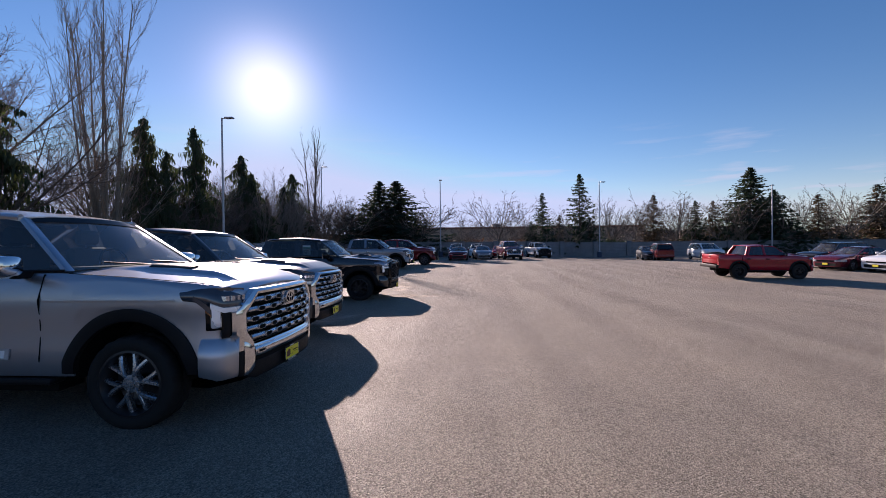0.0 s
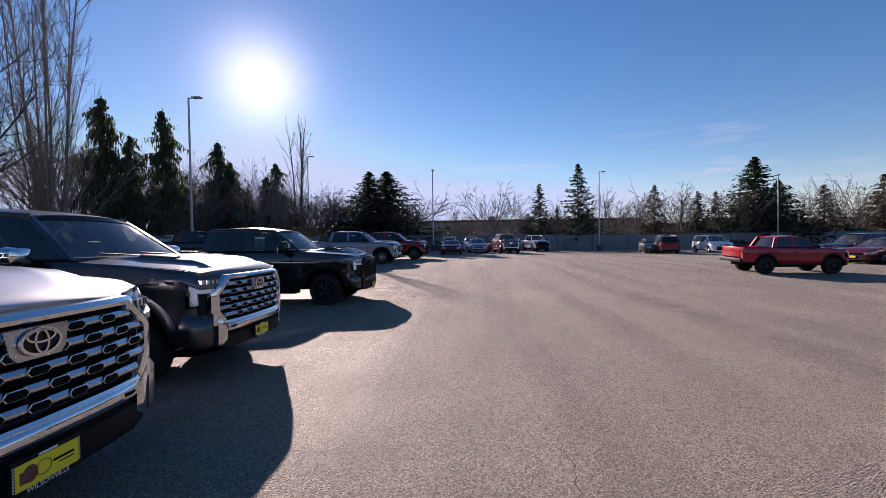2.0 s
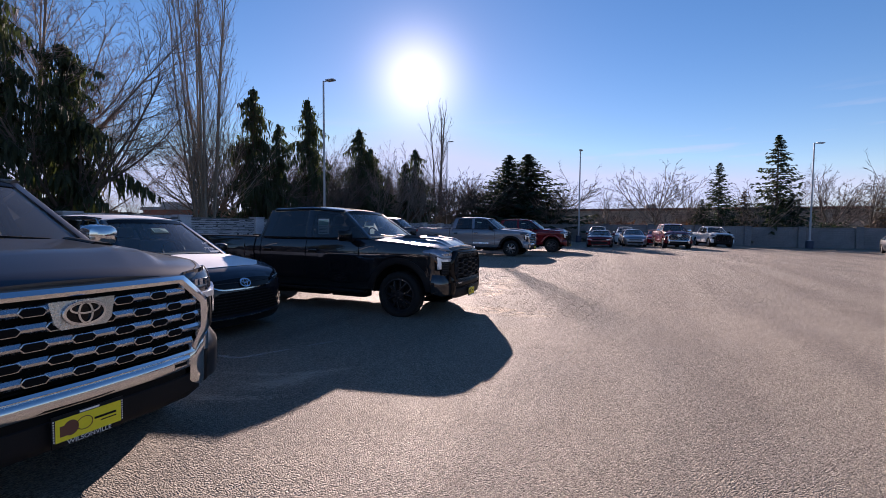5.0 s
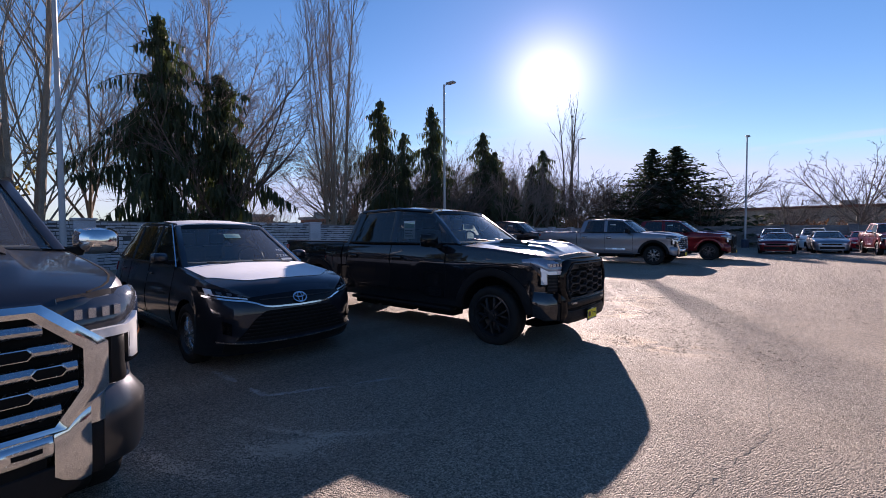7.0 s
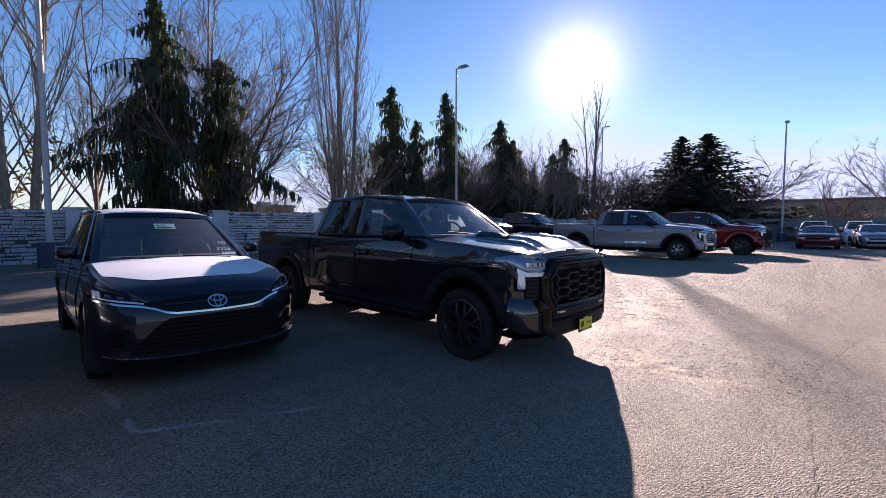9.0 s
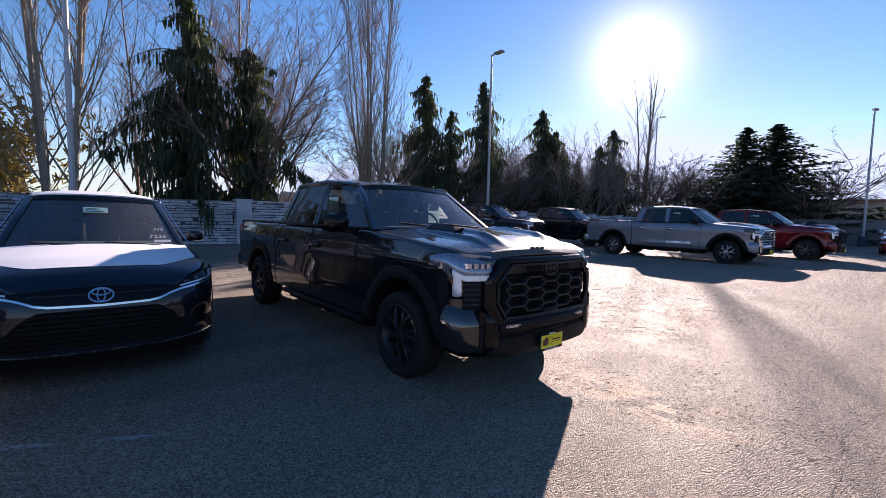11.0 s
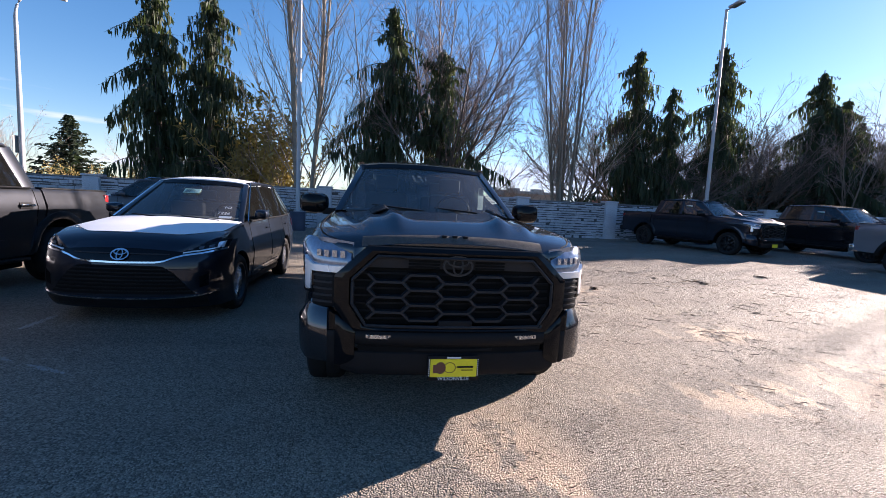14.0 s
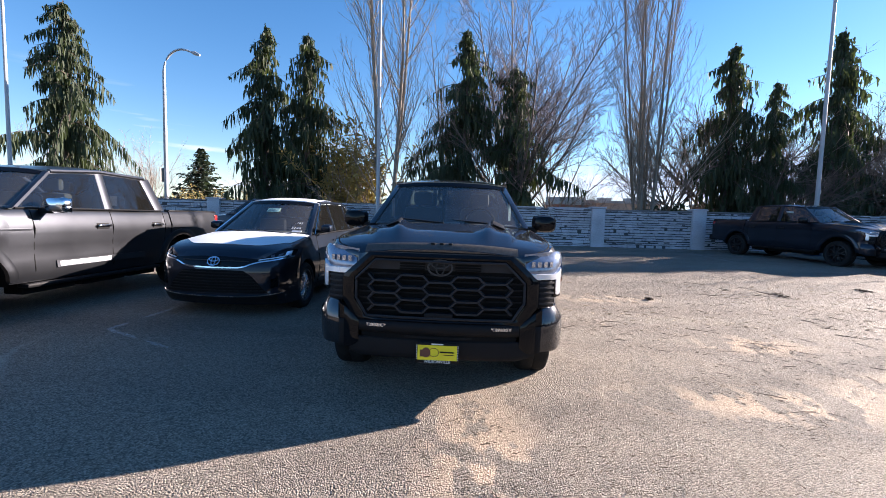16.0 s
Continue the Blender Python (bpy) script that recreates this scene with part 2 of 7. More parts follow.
M_BASEPAINT = shader("dark_blue_base_paint", (0.03, 0.04, 0.07), 0.6, 0, 0.3, 4, 40, 0.3)
M_RUBBER = shader("tyre_rubber", (0.014, 0.014, 0.014), 0.75, 0, 0.3, 8, 90, 0.3, spec=0.2)
M_PLASTIC = shader("black_plastic", (0.011, 0.011, 0.012), 0.5, 0, 0.2, 10, 200, 0.2, spec=0.12)
M_GLOSSBLACK = shader("gloss_black_trim", (0.005, 0.005, 0.006), 0.32, 0, 0.1, 5, 90, coat=0.5, spec=0.0)
M_GRILLE = shader("dark_grey_grille_plastic", (0.024, 0.0245, 0.027), 0.5, 0, 0.2, 10, 200, 0.2, spec=0.2)
M_LIP = shader("dusty_black_plastic", (0.075, 0.066, 0.058), 0.6, 0, 0.5, 30, 160, 0.3, spec=0.3)
M_CHROME = shader("chrome", (0.72, 0.73, 0.75), 0.10, 1.0, 0.05, 5, 60, rough_vary=0.05)
M_SATIN = shader("satin_silver_trim", (0.55, 0.56, 0.58), 0.24, 1.0, 0.06, 5, 60)
M_ALLOY = shader("machined_alloy", (0.42, 0.43, 0.45), 0.28, 0.9, 0.1, 6, 60)
M_DARKALLOY = shader("black_alloy", (0.02, 0.02, 0.022), 0.35, 0.3, 0.1, 6, 60)
M_GREYALLOY = shader("dark_grey_alloy", (0.10, 0.10, 0.11), 0.35, 0.6, 0.1, 6, 60)
# near-black; also on plates that paint the shade of slots and openings
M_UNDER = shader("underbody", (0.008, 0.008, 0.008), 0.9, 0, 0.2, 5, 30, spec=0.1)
M_WINDSCREEN = pane_shader("windscreen_glass", (0.76, 0.82, 0.81), 0.06)
M_PRIVACY = pane_shader("privacy_glass", (0.10, 0.105, 0.11))
M_SIDEGLASS = pane_shader("side_glass", (0.46, 0.51, 0.50))
M_LAMPTRIM = shader("silver_lamp_trim", (0.82, 0.84, 0.87), 0.25, 0.45, 0.02, 2, 4, coat=0.8)
M_LENS = shader("clear_lamp_lens", (0.42, 0.46, 0.53), 0.16, 0.45, 0.15, 12, 80, coat=1.0)
M_LAMPDARK = shader("dark_lamp_housing", (0.045, 0.05, 0.062), 0.08, 0.2, 0.15, 9, 30, coat=1.0)
M_LAMPCLEAR = shader("clear_lamp_unit", (0.22, 0.25, 0.31), 0.14, 0.5, 0.25, 14, 60, coat=1.0)
M_CELL = shader("lamp_reflector", (0.45, 0.48, 0.54), 0.15, 0.8, 0.1, 9, 30, coat=1.0)
M_MARKER = shader("amber_marker_lens", (0.30, 0.10, 0.03), 0.15, 0.2, 0.15, 12, 60, coat=1.0)
M_REDLENS = shader("red_lamp_lens", (0.28, 0.015, 0.015), 0.12, 0, 0.15, 12, 80, coat=1.0)
M_SEAT = shader("grey_seat_cloth", (0.10, 0.10, 0.105), 0.85, 0, 0.2, 8, 200, 0.3)
M_PAPER = shader("white_paper", (0.72, 0.74, 0.72), 0.8, 0, 0.05, 8, 60)
M_SHEET = shader("thin_white_sheet", (0.78, 0.81, 0.83), 0.8, 0, 0.05, 8, 60)
sheet_nodes = M_SHEET.node_tree
glow = sheet_nodes.nodes.new("ShaderNodeBsdfTranslucent")
glow.inputs["Color"].default_value = (0.78, 0.86, 0.90, 1)
half_mix = sheet_nodes.nodes.new("ShaderNodeMixShader")
sheet_nodes.links.new(sheet_nodes.nodes["Principled BSDF"].outputs[0], half_mix.inputs[1])
sheet_nodes.links.new(glow.outputs[0], half_mix.inputs[2])
sheet_nodes.links.new(half_mix.outputs[0], sheet_nodes.nodes["Material Output"].inputs["Surface"])
M_GREENPAPER = shader("pale_green_print", (0.42, 0.62, 0.52), 0.8, 0, 0.08, 8, 60)
M_YELLOW = shader("yellow_plate", (0.80, 0.68, 0.02), 0.5, 0, 0.06, 8, 60)
M_FILM = shader("white_protective_film", (0.75, 0.77, 0.80), 0.42, 0, 0.04, 3, 60, 0.08)
M_BROWN = shader("brown_badge", (0.14, 0.05, 0.03), 0.6, 0, 0.1, 8, 60)
M_BARK = shader("grey_brown_bark", (0.20, 0.165, 0.135), 0.9, 0, 0.35, 5, 40, 0.8)
M_POPLARBARK = shader("pale_poplar_bark", (0.26, 0.22, 0.175), 0.9, 0, 0.35, 5, 40, 0.8)
M_TWIG = shader("twig_bark", (0.20, 0.155, 0.13), 0.9, 0, 0.3, 3, 30)
M_BROWNTWIG = shader("dull_brown_bark", (0.12, 0.092, 0.075), 0.9, 0, 0.35, 4, 30)
M_PALETWIG = shader("pale_twig_bark", (0.25, 0.195, 0.145), 0.9, 0, 0.3, 3, 30)
M_FARTWIG = shader("brown_twig_bark", (0.065, 0.044, 0.034), 0.9, 0, 0.35, 0.8, 9)
M_PINKTWIG = shader("pinkish_twig_bark", (0.28, 0.21, 0.185), 0.9, 0, 0.3, 3, 30)
M_DARKBARK = shader("dark_conifer_bark", (0.08, 0.06, 0.05), 0.95, 0, 0.3, 5, 40, 0.6)


def leaf_shader(name, base, through):
    m = shader(name, base, 0.7, 0, 0.45, 1.2, 14, spec=0.3, per_object=0.12)
    n, l = m.node_tree.nodes, m.node_tree.links
    tr, add = n.new("ShaderNodeBsdfTranslucent"), n.new("ShaderNodeMixShader")
    tr.inputs["Color"].default_value = (*through, 1)
    add.inputs[0].default_value = 0.25
    l.new(n["Principled BSDF"].outputs[0], add.inputs[1])
    l.new(tr.outputs[0], add.inputs[2])
    l.new(add.outputs[0], n["Material Output"].inputs["Surface"])
    return m


M_CEDAR = leaf_shader("weeping_cedar_sprays", (0.045, 0.062, 0.035), (0.08, 0.11, 0.03))
M_FIR = leaf_shader("fir_needles", (0.035, 0.052, 0.032), (0.05, 0.08, 0.03))
M_BUSH = leaf_shader("yellow_green_shrub", (0.27, 0.21, 0.075), (0.3, 0.24, 0.06))
M_RUSSET = leaf_shader("russet_brush", (0.12, 0.068, 0.04), (0.15, 0.07, 0.03))

PAINT_SILVER = paint("silver_metallic_paint", (0.39, 0.405, 0.445), 0.9, 0.35, 0.12, 0.7)
PAINT_GREY = paint("dark_grey_metallic_paint", (0.062, 0.066, 0.076), 0.95, 0.34, 0.0, 0.5)
PAINT_BLACK = paint("black_pearl_paint", (0.016, 0.016, 0.019), 0.5, 0.34, 0.0, 1.0)
PAINT_BLACK.node_tree.nodes["Principled BSDF"].inputs["Coat IOR"].default_value = 1.75
PAINT_NAVY = paint("dark_slate_paint", (0.016, 0.021, 0.032), 0.75, 0.42, 0.0)
PAINT_MIST = paint("pale_silver_paint", (0.22, 0.24, 0.275), 0.7, 0.36)
PAINT_RED = paint("bright_red_paint", (0.32, 0.006, 0.016), 0.1, 0.30)
PAINT_DEEPRED = paint("deep_red_paint", (0.14, 0.006, 0.010), 0.3, 0.28)
PAINT_WHITE = paint("white_car_paint", (0.72, 0.73, 0.74), 0.0, 0.30)
PAINT_MAROON = paint("maroon_paint", (0.11, 0.012, 0.022), 0.3, 0.28)
PAINT_GUN = paint("gunmetal_paint", (0.055, 0.06, 0.07), 0.3, 0.4)

# ---- mesh helpers ----


class Mesh:
    """Vertices and faces gathered before they become one mesh object."""

    def __init__(self):
        self.v, self.f = [], []

    def add(self, verts, faces):
        o = len(self.v)
        self.v += [tuple(p) for p in verts]
        self.f += [tuple(i + o for i in f) for f in faces]
        return self

    def box(self, x0, x1, y0, y1, z0, z1, b=0.0):
        """A box, with its edges cut by b."""
        if b <= 0:
            vs = [(x, y, z) for x in (x0, x1) for y in (y0, y1) for z in (z0, z1)]
            return self.add(vs, [(0, 1, 3, 2), (4, 6, 7, 5), (0, 4, 5, 1), (2, 3, 7, 6), (0, 2, 6, 4), (1, 5, 7, 3)])
        bm = bmesh.new()
        bmesh.ops.create_cube(bm, size=1)
        for q in bm.verts:
            q.co = ((x0 + x1) / 2 + q.co.x * (x1 - x0), (y0 + y1) / 2 + q.co.y * (y1 - y0), (z0 + z1) / 2 + q.co.z * (z1 - z0))
        bmesh.ops.bevel(bm, geom=list(bm.edges), offset=b, segments=2, affect="EDGES", profile=0.5)
        bm.verts.ensure_lookup_table()
        vs, fs = [tuple(q.co) for q in bm.verts], [[q.index for q in f.verts] for f in bm.faces]
        bm.free()
        return self.add(vs, fs)

    def grid(self, rows, closed=False, caps=False):
        """Faces between rows of points; closed joins each row's end to its start."""
        k = len(rows[0])
        vs = [p for r in rows for p in r]
        fs = []
        for i in range(len(rows) - 1):
            for j in range(k if closed else k - 1):
                a, b = i * k + j, i * k + (j + 1) % k
                fs.append((a, b, b + k, a + k))
        if caps:
            fs.append(tuple(range(k))[::-1])
            fs.append(tuple(range((len(rows) - 1) * k, len(rows) * k)))
        return self.add(vs, fs)

    def slab(self, rows, off):
        """A sheet of points given thickness by the offset vector."""
        o = Vector(off)
        k = len(rows[0])
        self.grid(rows)
        low = [[tuple(Vector(p) + o) for p in r] for r in rows]
        self.grid([r[::-1] for r in low])
        rim = list(rows[0]) + [r[-1] for r in rows[1:]] + list(rows[-1])[::-1][1:] + [r[0] for r in rows[::-1]][1:-1]
        self.grid([rim, [tuple(Vector(p) + o) for p in rim]], closed=True)
        return self

    def prism(self, poly, off):
        """A flat polygon pushed along the offset."""
        o = Vector(off)
        k = len(poly)
        vs = [tuple(p) for p in poly] + [tuple(Vector(p) + o) for p in poly]
        return self.add(vs, [tuple(range(k))[::-1], tuple(range(k, 2 * k))] + [(i, (i + 1) % k, (i + 1) % k + k, i + k) for i in range(k)])

    def ring(self, outer, inner, off):
        """A flat frame between two outlines with equally many points, pushed along the offset."""
        o = Vector(off)
        k = len(outer)
        a, b = [tuple(p) for p in outer], [tuple(p) for p in inner]
        c, d = [tuple(Vector(p) + o) for p in a], [tuple(Vector(p) + o) for p in b]
        return self.grid([a, b, d, c, a], closed=True)

    def tube(self, pts, radii, k=6, caps=True):
        """A round bar through points."""
        rows = []
        n = len(pts)
        ps = [Vector(p) for p in pts]
        for i in range(n):
            d = (ps[min(i + 1, n - 1)] - ps[max(i - 1, 0)]).normalized()
            a = d.cross(Vector((0, 0, 1)) if abs(d.z) < 0.9 else Vector((1, 0, 0))).normalized()
            b = d.cross(a)
            r = radii[i] if hasattr(radii, "__len__") else radii
            rows.append([tuple(ps[i] + (a * math.cos(2 * math.pi * j / k) + b * math.sin(2 * math.pi * j / k)) * r) for j in range(k)])
        return self.grid(rows, closed=True, caps=caps)

    def lathe(self, profile, k=32, centre=(0, 0, 0)):
        """(radius, y) pairs turned round the y axis."""
        cx, cy, cz = centre
        rows = [[(cx + r * math.cos(2 * math.pi * j / k), cy + y, cz + r * math.sin(2 * math.pi * j / k)) for j in range(k)] for r, y in profile]
        return self.grid(rows, closed=True)

    def lathe_z(self, profile, k=16, centre=(0, 0, 0)):
        cx, cy, cz = centre
        rows = [[(cx + r * math.cos(2 * math.pi * j / k), cy + r * math.sin(2 * math.pi * j / k), cz + z) for j in range(k)] for r, z in profile]
        return self.grid(rows, closed=True, caps=True)

    def bent(self, fn):
        self.v = [tuple(fn(*p)) for p in self.v]
        return self


def link(name, me, material, parent=None, label=""):
    ob = new(name, me)
    if material and not me.materials:
        me.materials.append(material)
    if parent:
        ob.parent = parent
    if label:
        ob["label"] = label
    return ob


def part(name, m, material, parent=None, label="", sharp=38, both=False):
    """One mesh object from gathered geometry, smooth but for edges sharper than the angle."""
    me = bpy.data.meshes.new(name)
    me.from_pydata(m.v, [], m.f)
    bm = bmesh.new()
    bm.from_mesh(me)
    bmesh.ops.recalc_face_normals(bm, faces=bm.faces)
    bm.to_mesh(me)
    bm.free()
    if sharp:
        me.polygons.foreach_set("use_smooth", [True] * len(me.polygons))
        me.set_sharp_from_angle(angle=radians(sharp))
    return link(name, me, material, parent, label)


def thing(name, label, category, group="", at=None, kind=""):
    ob = new(name)
    ob.empty_display_size = 0.2
    tagged(ob, label, category, group, kind)
    if at is not None:
        ob.matrix_world = at
    return ob


def lerp(table, x):
    return float(np.interp(x, [a for a, _ in table], [b for _, b in table]))

# ---- vehicles: origin under the front axle, x ahead, y to the left ----


class Hull:
    """The lower body of a vehicle, as tables along its length."""

    def __init__(self, nose, tail, wb, top, width, profile, floor, arch_r, arch_z, crown, end=None, dome=0.0, ridge=0.0):
        self.nose, self.tail, self.wb, self.top, self.width, self.profile = nose, tail, wb, sorted(top), sorted(width), profile
        self.floor, self.arch_r, self.arch_z, self.crown, self.dome = sorted(floor), arch_r, arch_z, sorted(crown), dome
        self.end, self.ridge = tail if end is None else end, ridge

    def low(self, x):
        z = lerp(self.floor, x)
        for c in (0, -self.wb):
            d = abs(x - c)
            if d < self.arch_r:
                z = max(z, self.arch_z + math.sqrt(self.arch_r ** 2 - d * d))
        return z

    def half(self, x, z):
        return lerp(self.width, x) * lerp(self.profile, z)

    def stations(self, a, b):
        xs = set(np.linspace(a, b, 34).round(4))
        for c in (0, -self.wb):
            for q in np.linspace(-1, 1, 19):
                x = c + self.arch_r * math.sin(q * math.pi / 2)
                if b < x < a:
                    xs.add(round(x, 4))
            for e in (-1, 1):
                x = c + e * (self.arch_r + 0.004)
                if b < x < a:
                    xs.add(round(x, 4))
        xs |= {a, b, round(a - 0.03, 4), round(a - 0.09, 4)}
        out = []
        for x in sorted(xs, reverse=True):
            if not out or out[-1] - x > 0.003:
                out.append(x)
        return out

    def skin_top(self, x, y, lift=0.0):
        w = self.half(x, lerp(self.top, x))
        u = min(abs(y) / w, 1)
        z = lerp(self.top, x) + lerp(self.crown, x) * (1 - u ** 2.4)
        if self.dome:
            s = min(max((0.62 - abs(y)) / 0.06, 0), 1)
            f = min(max((self.nose - 0.12 - x) / 0.25, 0), 1)
            s, on = s * s * (3 - 2 * s), f * min(max((x + 0.5) / 0.35, 0.25), 1) if lerp(self.crown, x) > 0.01 else 0
            ridge = 0.50 - 0.12 * (x + 0.45)
            z += on * (self.dome * s + self.ridge * math.exp(-((abs(y) - ridge) / 0.055) ** 2) - 0.5 * self.ridge * min(max((ridge - 0.05 - abs(y)) / 0.10, 0), 1))
        return (x, y, z + lift)

    def nose_x(self, y, z):
        """How far ahead the skin reaches at this height and distance from the middle."""
        x = self.nose
        while x > -0.3:
            if self.half(x, z) >= abs(y) and self.skin_top(x, y)[2] >= z:
                return x
            x -= 0.004
        return x

    def section(self, x):
        lo, hi = self.low(x), lerp(self.top, x)
        pts = [(x, 0, lo), (x, self.half(x, lo) * 0.9, lo)]
        for k in (0.0, 0.03, 0.15, 0.32, 0.5, 0.66, 0.8, 0.9, 0.96):
            z = lo + (hi - lo) * k
            pts.append((x, self.half(x, z), z))
        w = self.half(x, hi)
        for u in (0.985, 0.94, 0.86, 0.76, 0.70, 0.66, 0.63, 0.60, 0.57, 0.54, 0.51, 0.48, 0.45, 0.42, 0.39, 0.36, 0.32, 0.26, 0.18, 0.09, 0.0):
            pts.append(self.skin_top(x, w * u))
        left = pts
        right = [(p[0], -p[1], p[2]) for p in pts[1:-1]][::-1]
        return left + right

    def shell(self):
        m = Mesh()
        m.grid([self.section(x) for x in self.stations(self.nose, self.end)], closed=True, caps=True)
        return m

    def panel(self, xs, z0, z1, side, out=0.004, thick=0.012, rows=5):
        """A sheet that follows the flank; z0 and z1 are numbers or functions of x."""
        f0 = z0 if callable(z0) else lambda x: z0
        f1 = z1 if callable(z1) else lambda x: z1
        sheet = []
        for x in xs:
            a, b = f0(x), f1(x)
            sheet.append([(x, side * (self.half(x, a + (b - a) * k / (rows - 1)) + out), a + (b - a) * k / (rows - 1)) for k in range(rows)])
        return Mesh().slab(sheet, (0, -side * thick, 0))


def span(a, b, n=8):
    return [a + (b - a) * i / (n - 1) for i in range(n)]


def seam(h, x, z0, z1, side, wide=0.010):
    return h.panel([x - wide / 2, x + wide / 2], z0, z1, side, 0.003, 0.010, 25)


def ellipse(cx, cy, rx, ry, k=28):
    return [(cx + rx * math.cos(2 * math.pi * i / k), cy + ry * math.sin(2 * math.pi * i / k)) for i in range(k)]


def oval_badge(x, z, s, material, parent, bend=None):
    """Plain badge of interlaced ovals."""
    m = Mesh()
    for cy, cz, ry, rz, t in ((0, 0, 1.0, 0.68, 0.13), (0, 0.0, 0.36, 0.60, 0.10), (0, 0.27, 0.72, 0.34, 0.10)):
        o = [(x, a * s, z + b * s) for a, b in ellipse(cy, cz, ry, rz)]
        i = [(x, a * s, z + b * s) for a, b in ellipse(cy, cz, ry - t, rz - t)]
        m.ring(o, i, (0.012, 0, 0))
    if bend:
        m.bent(bend)
    return part("badge", m, material, parent)


def tyre_mesh(r, rim, w):
    prof = [(rim - 0.01, -w / 2 + 0.03), (rim + 0.02, -w / 2 + 0.005), (r - 0.06, -w / 2 - 0.004), (r - 0.02, -w / 2 + 0.012), (r, -w / 2 + 0.045), (r + 0.002, -0.012), (r - 0.012, 0.0), (r + 0.002, 0.012), (r, w / 2 - 0.045), (r - 0.02, w / 2 - 0.012), (r - 0.06, w / 2 + 0.004), (rim + 0.02, w / 2 - 0.005), (rim - 0.01, w / 2 - 0.03)]
    k = 60
    rows = []
    for i, (rr, y) in enumerate(prof):
        rows.append([((rr - (0.012 if 4 <= i <= 8 and i != 6 and (j + (i > 5)) % 3 == 0 else 0)) * math.cos(2 * math.pi * j / k), y, (rr - (0.012 if 4 <= i <= 8 and i != 6 and (j + (i > 5)) % 3 == 0 else 0)) * math.sin(2 * math.pi * j / k)) for j in range(k)])
    return Mesh().grid(rows, closed=True)


def rim_mesh(rim, w):
    """Wheel barrel; outside is +y."""
    return Mesh().lathe([(0.02, -0.05), (0.16, -0.05), (rim - 0.05, -0.02), (rim - 0.03, -w / 2 + 0.06), (rim, -w / 2 + 0.02), (rim - 0.03, -w / 2 + 0.065), (rim - 0.05, 0), (rim - 0.035, w / 2 - 0.06), (rim - 0.004, w / 2 - 0.022), (rim + 0.008, w / 2 - 0.012), (rim - 0.012, w / 2 - 0.008), (rim - 0.03, w / 2 - 0.05)], 40)


def spoke_mesh(rim, w, style):
    """One forked spoke along +x."""
    m = Mesh()
    yo = w / 2 - 0.035
    half_w = {"six": 0.017, "multi": 0.011, "five": 0.036}[style]
    wide = {"six": 1.05, "multi": 0.55, "five": 0.6}[style]
    forked = ((0.05, 0.0, 0.0), (0.10, 0.02, 0.004), (rim * 0.52, 0.10, 0.0), (rim * 0.76, 0.20, -0.012), (rim - 0.012, 0.27, -0.025))
    straight = ((0.05, 0.10, 0.0), (0.11, 0.13, 0.004), (rim * 0.72, 0.17, -0.012), (rim - 0.012, 0.20, -0.025))
    for s in (-1, 1):
        pts = []
        for rr, sp_a, dy in forked if style == "six" else straight:
            aa = s * sp_a * wide
            ca, sa = math.cos(aa), math.sin(aa)
            ww = half_w * (1.15 if rr > 0.1 else 0.8)
            pts.append([(ca * rr - sa * ww, yo + dy, sa * rr + ca * ww), (ca * rr - sa * ww * 0.5, yo + dy + 0.012, sa * rr + ca * ww * 0.5), (ca * rr + sa * ww * 0.5, yo + dy + 0.012, sa * rr - ca * ww * 0.5), (ca * rr + sa * ww, yo + dy, sa * rr - ca * ww), (ca * rr + sa * ww, yo + dy - 0.045, sa * rr - ca * ww), (ca * rr - sa * ww, yo + dy - 0.045, sa * rr + ca * ww)])
        m.grid(pts, closed=True, caps=True)
    return m


def hub_mesh(w):
    yo = w / 2 - 0.035
    return Mesh().lathe([(0.0, yo + 0.02), (0.04, yo + 0.018), (0.045, yo + 0.006), (0.078, yo + 0.004), (0.09, yo - 0.04)], 20)


WHEELS = {}


def add_wheels(root, r, rim, w, style, material, track, wb, lift=0.0):
    key = (r, rim, w, style, material.name)
    if key not in WHEELS:
        WHEELS[key] = None
    for x in (0, -wb):
        for side in (1, -1):
            at = Matrix.Translation((x, side * track / 2, r)) @ Matrix.Rotation(0 if side > 0 else math.pi, 4, "Z")
            if WHEELS[key] is None:
                WHEELS[key] = [part("wheel", rim_mesh(rim, w), M_DARKALLOY), part("tyre", tyre_mesh(r, rim, w), M_RUBBER), part("spoke", spoke_mesh(rim, w, style), material), part("hub_cap", hub_mesh(w), material)]
                made = WHEELS[key]
                WHEELS[key] = [o.data for o in made]
                for o in made:
                    bpy.data.objects.remove(o)
            rim_data, tyre_data, spoke_data, hub_data = WHEELS[key]
            wheel = link("wheel", rim_data, None, root)
            link("tyre", tyre_data, None, wheel, "black rubber tyre")
            link("hub_cap", hub_data, None, wheel)
            count = {"six": 6, "five": 5, "multi": 10}[style]
            for k in range(count):
                link("spoke", spoke_data, None, wheel).matrix_basis = Matrix.Rotation(2 * math.pi * k / count + 0.2, 4, "Y")
            wheel.matrix_basis = at


def quad_sheet(a, b, c, d, n=6, k=4, bow=(0, 0, 0)):
    """Points between corners a (low start), b (low end), c (high end), d (high start), bowed in the middle."""
    a, b, c, d, bow = (Vector(q) for q in (a, b, c, d, bow))
    rows = []
    for i in range(k):
        v = i / (k - 1)
        rows.append([tuple((a.lerp(b, u / (n - 1))).lerp(d.lerp(c, u / (n - 1)), v) + bow * (4 * (u / (n - 1)) * (1 - u / (n - 1)))) for u in range(n)])
    return rows


